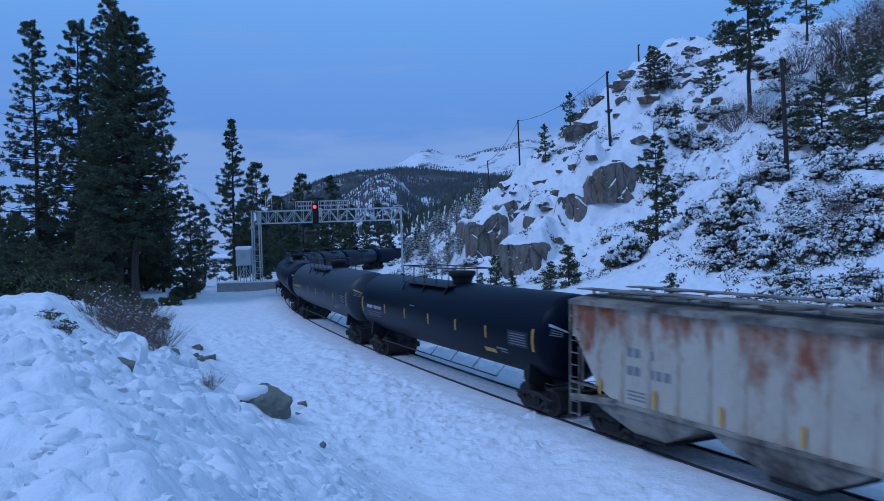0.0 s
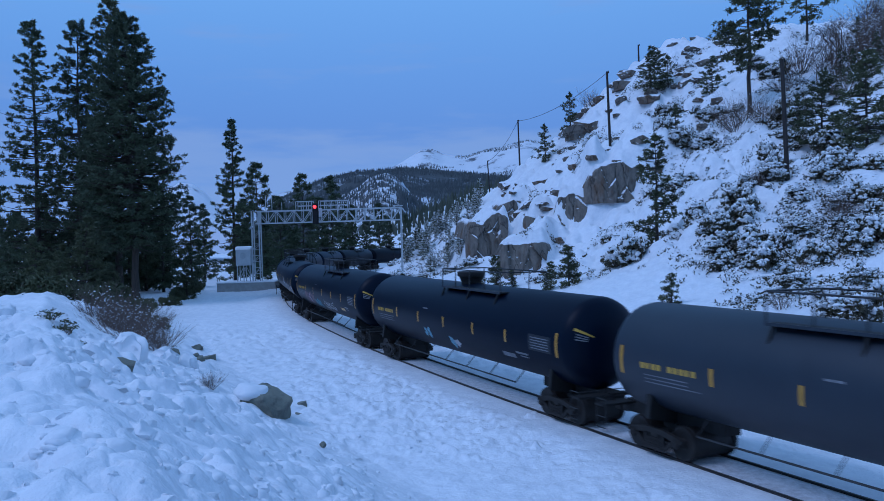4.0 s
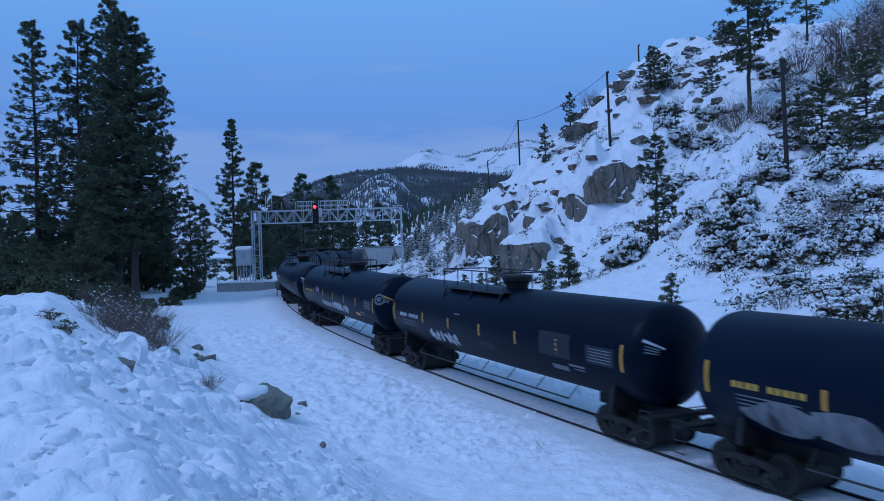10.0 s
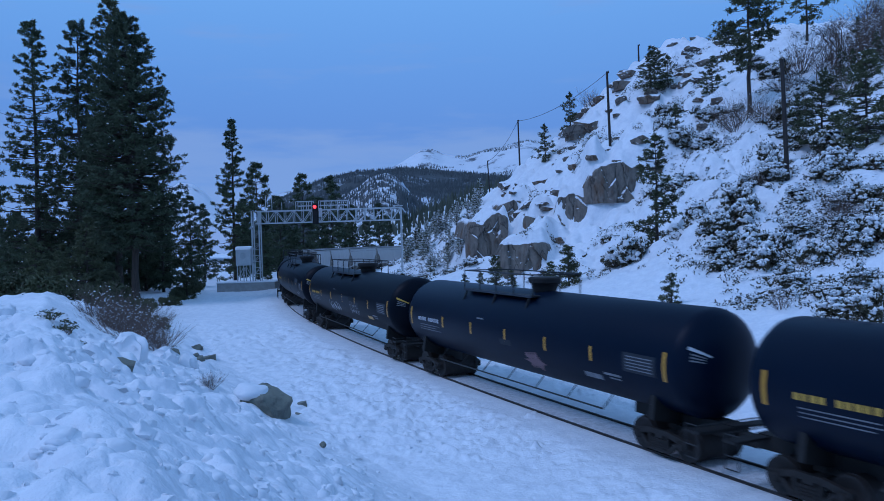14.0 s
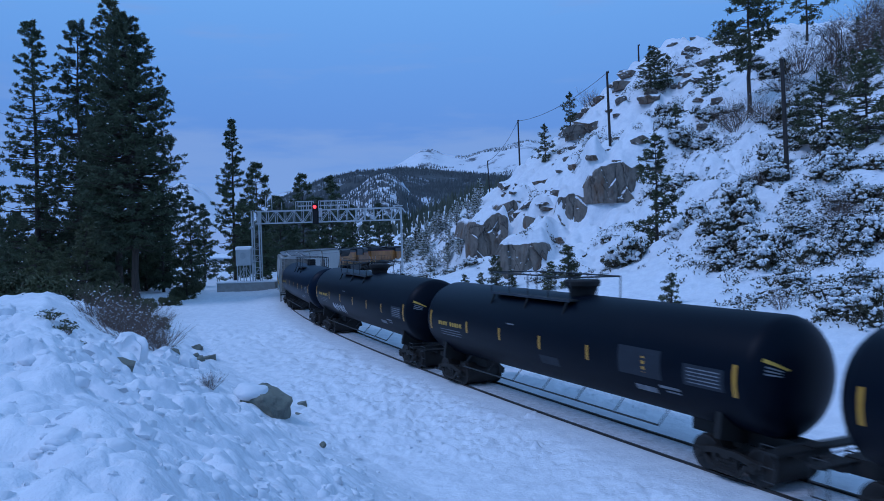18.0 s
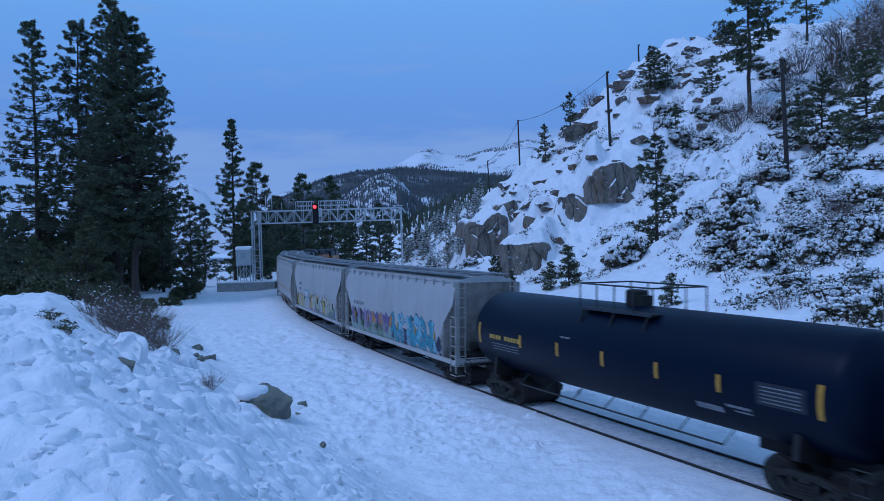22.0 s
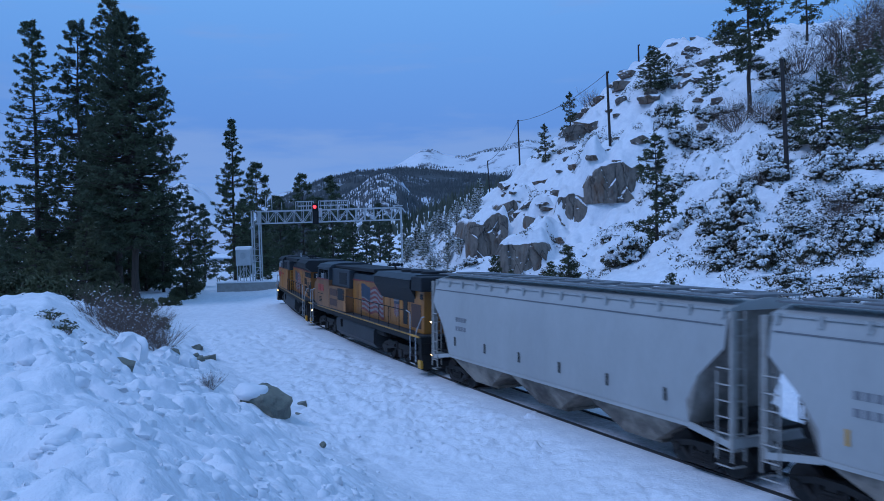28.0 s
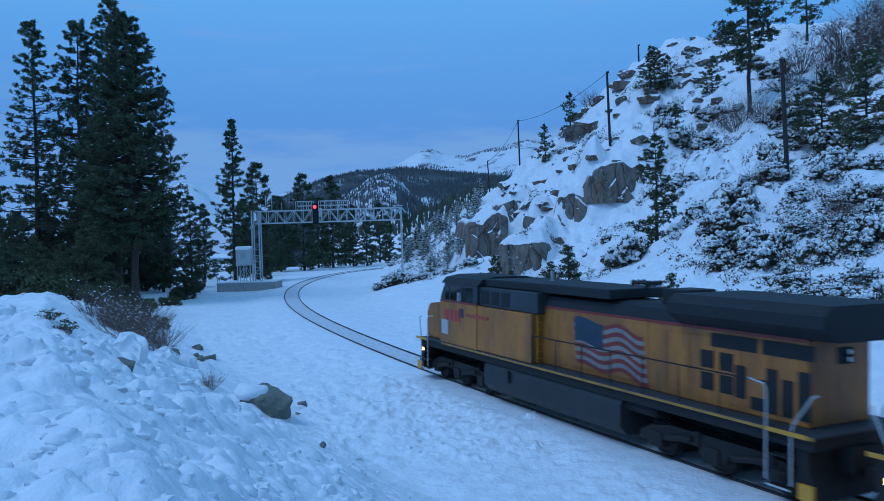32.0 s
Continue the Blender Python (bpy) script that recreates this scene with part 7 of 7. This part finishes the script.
# ---------------- near bank: boulder, stones, lumps of snow ----------------
def build_bank_things():
    bm = chiselled(bmesh.new(), 1.55, 1.15, 1.05, 7, 14, 0.05, 3)
    b = part("boulder", bm, STONE, smooth=40)
    tagged(b, "grey-green boulder jutting from the snowbank", "boulder")
    b.matrix_basis = pose(-6.25, 27.2, 0.85, 6, 20, -15)
    bm = bmesh.new()
    bmesh.ops.create_icosphere(bm, subdivisions=4, radius=0.5)
    for v in bm.verts:
        v.co += Vector((noise.noise(v.co * 3), noise.noise(v.co * 3 + Vector((5, 0, 0))), noise.noise(v.co * 3 + Vector((0, 5, 0))))) * 0.10
        v.co.z *= 0.75 if v.co.z > 0 else 0.5
        v.co.x *= 1.15
    s = part("snow_mound", bm, SNOWCAP, smooth=180)
    tagged(s, "smooth cap of snow lying on the boulder", "snow")
    s.matrix_basis = pose(-6.66, 27.2, 1.28, 0, 10, 0)
    s.scale = (1.2, 1.2, 0.95)
    rng = random.Random(2)
    shapes = [part("stone", chiselled(bmesh.new(), 0.5, 0.4, 0.3, 60 + k, 9, 0.05, 1), STONE, smooth=40) for k in range(3)]
    for o in shapes:
        tagged(o, "small brown stone lying in the snow", "stone", "stones on the bank")
    for i, (x, y, k) in enumerate([(-7.9, 19.4, 0.95), (-12.6, 36.6, 1.3), (-20.4, 48.5, 3.0), (-19.2, 49.0, 2.6), (-18.3, 49.0, 2.2), (-14.4, 46.0, 1.1), (-12.4, 41.6, 1.3), (-12.3, 39.7, 1.0), (-12.8, 40.5, 0.8), (-5.7, 31.2, 0.7), (-5.5, 29.2, 0.45), (-3.7, 23.4, 0.4), (-2.9, 10.0, 0.2), (-11.6, 35.2, 0.6), (-14.5, 46.5, 0.8)]):
        m = pose(x, y, gz(x, y) + 0.03, rng.uniform(-20, 20), rng.uniform(-20, 20), rng.uniform(0, 360))
        o = shapes[i] if i < 3 else copy_thing(shapes[i % 3], m)
        o.matrix_basis = m
        o.scale = (k, k, k)
    # heaps of plowed snow
    lumps = []
    for k in range(4):
        bm = bmesh.new()
        bmesh.ops.create_icosphere(bm, subdivisions=4, radius=0.5)
        for v in bm.verts:
            q = v.co * 2.6 + Vector((k * 7, 0, 0))
            v.co += Vector((noise.noise(q), noise.noise(q + Vector((5, 0, 0))), noise.noise(q + Vector((0, 5, 0))))) * 0.28
            v.co.z *= 0.75
        o = part("snow_chunk", bm, SNOWCAP, smooth=180)
        lumps.append(tagged(o, "rough chunk of plowed snow on the bank", "snow chunk", "snow chunks"))
    n = 0
    spots = [(-9.6, 23.9, 1.25), (-9.35, 23.7, 0.7), (-9.9, 24.0, 0.8), (-9.6, 24.1, 0.8), (-11.6, 32.6, 1.0), (-11.3, 32.3, 0.7), (-8.5, 23.0, 0.55), (-7.4, 16.8, 0.45), (-10.9, 33.5, 0.9), (-14.0, 25.0, 0.9), (-9.7, 24.1, 0.6)]
    for k in range(220):
        if k < len(spots):
            x, y, s = spots[k]
        else:
            y = rng.uniform(5, 34)
            x = -y * rng.uniform(0.02, 0.56)
            s = rng.choice([0.08, 0.1, 0.12, 0.15, 0.2, 0.3]) * rng.uniform(0.7, 1.2)
        m = pose(x, y, gz(x, y, True) + (0.0 if k < len(spots) else -0.2 * s), 0 if k < 8 else rng.uniform(0, 360), rng.uniform(-20, 20), rng.uniform(0, 360))
        o = lumps[n] if n < 4 else copy_thing(lumps[n % 4], m)
        o.matrix_basis = m
        o.scale = (s, s, s * (2.0 if k < 4 else 1.4 if k < len(spots) else 1.0))
        n += 1
    # rounded lumps all over the plowed bank, frozen into it
    bm = bmesh.new()
    bmesh.ops.create_icosphere(bm, subdivisions=2, radius=1.0)
    base = np.array([tuple(v.co) for v in bm.verts])
    tri = np.array([[v.index for v in f.verts] for f in bm.faces])
    bm.free()
    r = np.random.RandomState(6)
    y = 5 + 29 * r.uniform(size=2600) ** 1.1
    x = -y * r.uniform(-0.10, 0.58, 2600)
    bd, bi, bs = near_line(x, y, TOE[:, 0], TOE[:, 1])
    keep = (bd * bs > 0.15) & (fbm(x / 1.3, y / 1.3, 3, 81) > r.uniform(-0.9, 0.7, 2600))
    x, y = x[keep], y[keep]
    size = np.clip(np.exp(r.normal(-2.6, 0.45, len(x))), 0.04, 0.20) * (1 + 0.012 * y)
    z = ground_z(x, y)
    v = base[None] * size[:, None, None] * r.uniform(0.75, 1.3, size=(len(x), 1, 3)) * np.array([1, 1, 0.62])
    bumps = 1 + 0.5 * (fbm(base[None, :, 0] * 1.3 + x[:, None] * 9, base[None, :, 1] * 1.3 + base[None, :, 2] * 1.7 + y[:, None] * 9, 2, 85))
    v = v * bumps[..., None] + np.stack([x, y, z - 0.50 * size], -1)[:, None, :]
    f = tri[None] + (np.arange(len(x)) * len(base))[:, None, None]
    c = raw_part("snow_lumps", v.reshape(-1, 3), f.reshape(-1, 3), SNOWCAP, None)
    c.data.polygons.foreach_set("use_smooth", [True] * len(c.data.polygons))
    tagged(c, "rounded lumps of plowed snow frozen into the bank", "snow lumps", kind="stuff")


build_bank_things()


# ---------------- signal bridge, case, pad, poles ----------------
def build_signal_bridge():
    base = empty("signal_bridge", "grey steel signal bridge with lattice truss across the track", "signal bridge", m=pose(-23.05, 100, 0))
    W, zb, zt = 17.95, 8.98, 10.5
    bm = bmesh.new()
    for y in (-0.6, 0.6):
        for z in (zb, zt):
            bar(bm, (-0.3, y, z), (W, y, z), 0.14)
    part("chords", bm, GALV, base)
    n = 16
    for k in range(n):
        x0, x1 = W * k / n, W * (k + 1) / n
        for y in (-0.6, 0.6):
            part("diagonal", fresh((bar, (x0, y, zb if k % 2 else zt), (x1, y, zt if k % 2 else zb), 0.07)), GALV, base)
            part("strut", fresh((bar, (x0, y, zb), (x0, y, zt), 0.07)), GALV, base)
        part("cross_brace", fresh((bar, (x0, -0.6, zb), (x1, 0.6, zb), 0.06)), GALV, base)
    bm = bmesh.new()
    for x in (-0.75, 0.15):
        for y in (-0.55, 0.55):
            bar(bm, (x, y, 1.7), (x, y, zt + 0.05), 0.14)
    for k in range(11):
        z0 = 1.9 + k * 0.77
        for y in (-0.55, 0.55):
            bar(bm, (-0.75, y, z0), (0.15, y, z0 + 0.77) if k % 2 else (-0.75, y, z0 + 0.77), 0.05)
            bar(bm, (-0.75, y, z0), (0.15, y, z0), 0.05)
    part("lattice_leg", bm, GALV, base)
    bm = bmesh.new()
    g = gz(-5.1, 100) - 0.5
    tube(bm, [(W + 0.05, 0, g), (W + 0.05, 0, zt + 0.1)], 0.13, 12)
    part("post", bm, GALV, base, smooth=40)
    for x0, x1 in ((4.9, 6.9), (7.75, 11.4)):
        bm = bmesh.new()
        for y in (-0.75, 0.75):
            for z in (zt + 0.55, zt + 1.1):
                bar(bm, (x0, y, z), (x1, y, z), 0.07)
            k = 3 if x1 - x0 < 3 else 5
            for q in range(k + 1):
                x = x0 + (x1 - x0) * q / k
                bar(bm, (x, y, zt), (x, y, zt + 1.1), 0.07)
        part("guard_rail", bm, GALV, base)
    # signal head
    hd = part("signal_head", fresh((box, 6.98, 7.72, -0.95, -0.80, 8.7, 11.3, 0.05)), GRILLE, base, "black signal head with backboard")
    for k, z in enumerate((10.85, 10.1, 9.35)):
        bm = bmesh.new()
        lathe(bm, [(-0.34, 0.25), (0, 0.23)], 16, "y", (7.35, -0.93, z))
        part("hood", bm, GRILLE, hd)
        bm = bmesh.new()
        lathe(bm, [(-0.08, 0.16), (-0.06, 0.22), (0, 0.22)], 16, "y", (7.35, -1.36 if k == 0 else -0.96, z))
        part("lens", bm, REDLAMP if k == 0 else WINDOWM, hd, "lit red lens" if k == 0 else "dark lens")
    part("relay_box", fresh((box, 7.75, 8.15, -0.9, -0.5, 9.6, 10.7, 0.03)), GALV, base)
    bm = bmesh.new()
    for x in (0.95, 1.75):
        bar(bm, (x, 0, zt), (x, 0, zt + 1.9), 0.07)
    for q in range(5):
        bar(bm, (0.95, 0, zt + 0.3 + 0.38 * q), (1.75, 0, zt + 0.3 + 0.38 * q), 0.05)
    part("ladder", bm, GALV, base)
    part("antenna", fresh((bar, (3.0, 0, zt), (3.0, 0, zt + 1.1), 0.06)), GALV, base)
    part("mast_cap", fresh((box, W - 0.9, W + 0.3, -0.2, 0.2, zt + 0.2, zt + 0.3)), GALV, base)


def build_case():
    c = empty("equipment_case", "white domed equipment case on a steel leg stand", "equipment case", m=pose(-24.95, 100, 1.72))
    bm = bmesh.new()
    section(bm, [(-0.8, 2.05), (0.8, 2.05), (0.8, 4.05), (0.55, 4.3), (0, 4.4), (-0.55, 4.3), (-0.8, 4.05)], -0.92, 0.92)
    part("body", bm, CASEM, c)
    bm = bmesh.new()
    section(bm, [(-0.86, 4.05), (0.86, 4.05), (0.6, 4.36), (0, 4.47), (-0.6, 4.36)], -0.97, 0.97)
    part("lid", bm, SNOWCAP, c, "snow-covered domed lid")
    part("door", fresh((box, -0.6, 0.6, -0.83, -0.80, 2.3, 3.9, 0.01)), CASEM, c)
    part("emblem", fresh((lathe, [(-0.84, 0.4), (-0.832, 0.4)], 24, "y", (0, 0, 3.3))), GALV, c)
    for x in (-0.8, 0, 0.8):
        for y in (-0.65, 0.65):
            part("leg", fresh((bar, (x, y, 0), (x, y, 2.1), 0.10)), GALV, c)
    bm = bmesh.new()
    for y in (-0.65, 0.65):
        bar(bm, (-0.8, y, 0.3), (0, y, 1.9), 0.06)
        bar(bm, (0.8, y, 0.3), (0, y, 1.9), 0.06)
    part("brace", bm, GALV, c)
    k = part("side_box", fresh((box, 0.95, 1.35, -0.4, 0.1, 0.9, 2.2, 0.03)), CASEM, c)
    p = part("concrete_pad", fresh((box, -28.2, -20.9, 98.6, 103, -0.3, 1.62, 0.05)), CONCRETE)
    tagged(p, "low concrete foundation slab under the signal bridge", "foundation")
    bm = fresh((box, -28.3, -20.85, 98.55, 103.1, 1.62, 1.76, 0.06))
    s = part("pad_snow", bm, SNOWCAP)
    tagged(s, "layer of snow on the concrete slab", "snow")


def build_poles():
    spec = [(27.1, 61.8, 9.2, 1.4, 0.19), (20.6, 95.4, 9.2, 1.0, 0.17), (14.0, 138, 9.6, 0.8, 0.16), (10.2, 162, 8.0, 2.6, 0.15), (33.6, 132, 3.6, 0.0, 0.16)]
    tops = []
    for x, y, h, lean, r in spec:
        p = empty("utility_pole", "weathered brown wooden utility pole without crossarm", "utility pole", "utility poles", m=pose(x, y, gz(x, y) - 0.4, 0, -lean, 0))
        part("pole", fresh((tube, [(0, 0, 0), (0, 0, h / 2), (0, 0, h + 0.4)], [r, r * 0.9, r * 0.75], 10)), POLEM, p, smooth=50)
        part("insulator", fresh((lathe, [(h + 0.2, 0.05), (h + 0.26, 0.09), (h + 0.42, 0.07), (h + 0.5, 0.03)], 8, "z", (r, 0, 0))), GRILLE, p)
        tops.append(pose(x, y, gz(x, y) - 0.4, 0, -lean, 0) @ Vector((0, 0, h + 0.25)))
    for a, b in ((2, 3), (1, 2)):
        bm = bmesh.new()
        pts = [tops[a].lerp(tops[b], t / 12) - Vector((0, 0, 2.2 * (t / 12) * (1 - t / 12) * 2)) for t in range(13)]
        tube(bm, pts, 0.035, 5)
        w = part("overhead_wire", bm, WIREM)
        tagged(w, "thin dark wire sagging between the poles", "wire", "overhead wires")


build_signal_bridge()
build_case()
build_poles()


def track_pose(s, bolster):
    p, q = on_track(s - bolster), on_track(s + bolster)
    x = (q - p).normalized()
    y = Vector((-x.y, x.x, 0)).normalized()
    y = (y + Vector((0, 0, CANT))).normalized()
    z = x.cross(y)
    m = Matrix((x, y, z)).transposed().to_4x4()
    m.translation = (p + q) / 2
    return m


def motions():
    times = [0.5 * k for k in range(65)]
    for car, u, bolster in TRAIN:
        walk(car, [(t, track_pose(u - SPEED * t, bolster)) for t in times])
        for tr in [o for o in car.children if o.name.startswith("truck")]:
            x = tr.location.x
            rows = []
            for t in times:
                s = u - SPEED * t
                m = track_pose(s, bolster)
                h = float(np.interp(s + x, LINE_S, LINE_H))
                rows.append((t, pose(x, 0, 0) @ Matrix.Rotation(h - math.atan2(m[1][0], m[0][0]), 4, "Z")))
            walk(tr, rows)
            for w in tr.children:
                r = w.location.z
                walk(w, [(k / 15, pose(*w.location, 0, math.degrees(-SPEED * k / 15 / r) % 360, 0)) for k in range(32 * 15 + 1)])


motions()
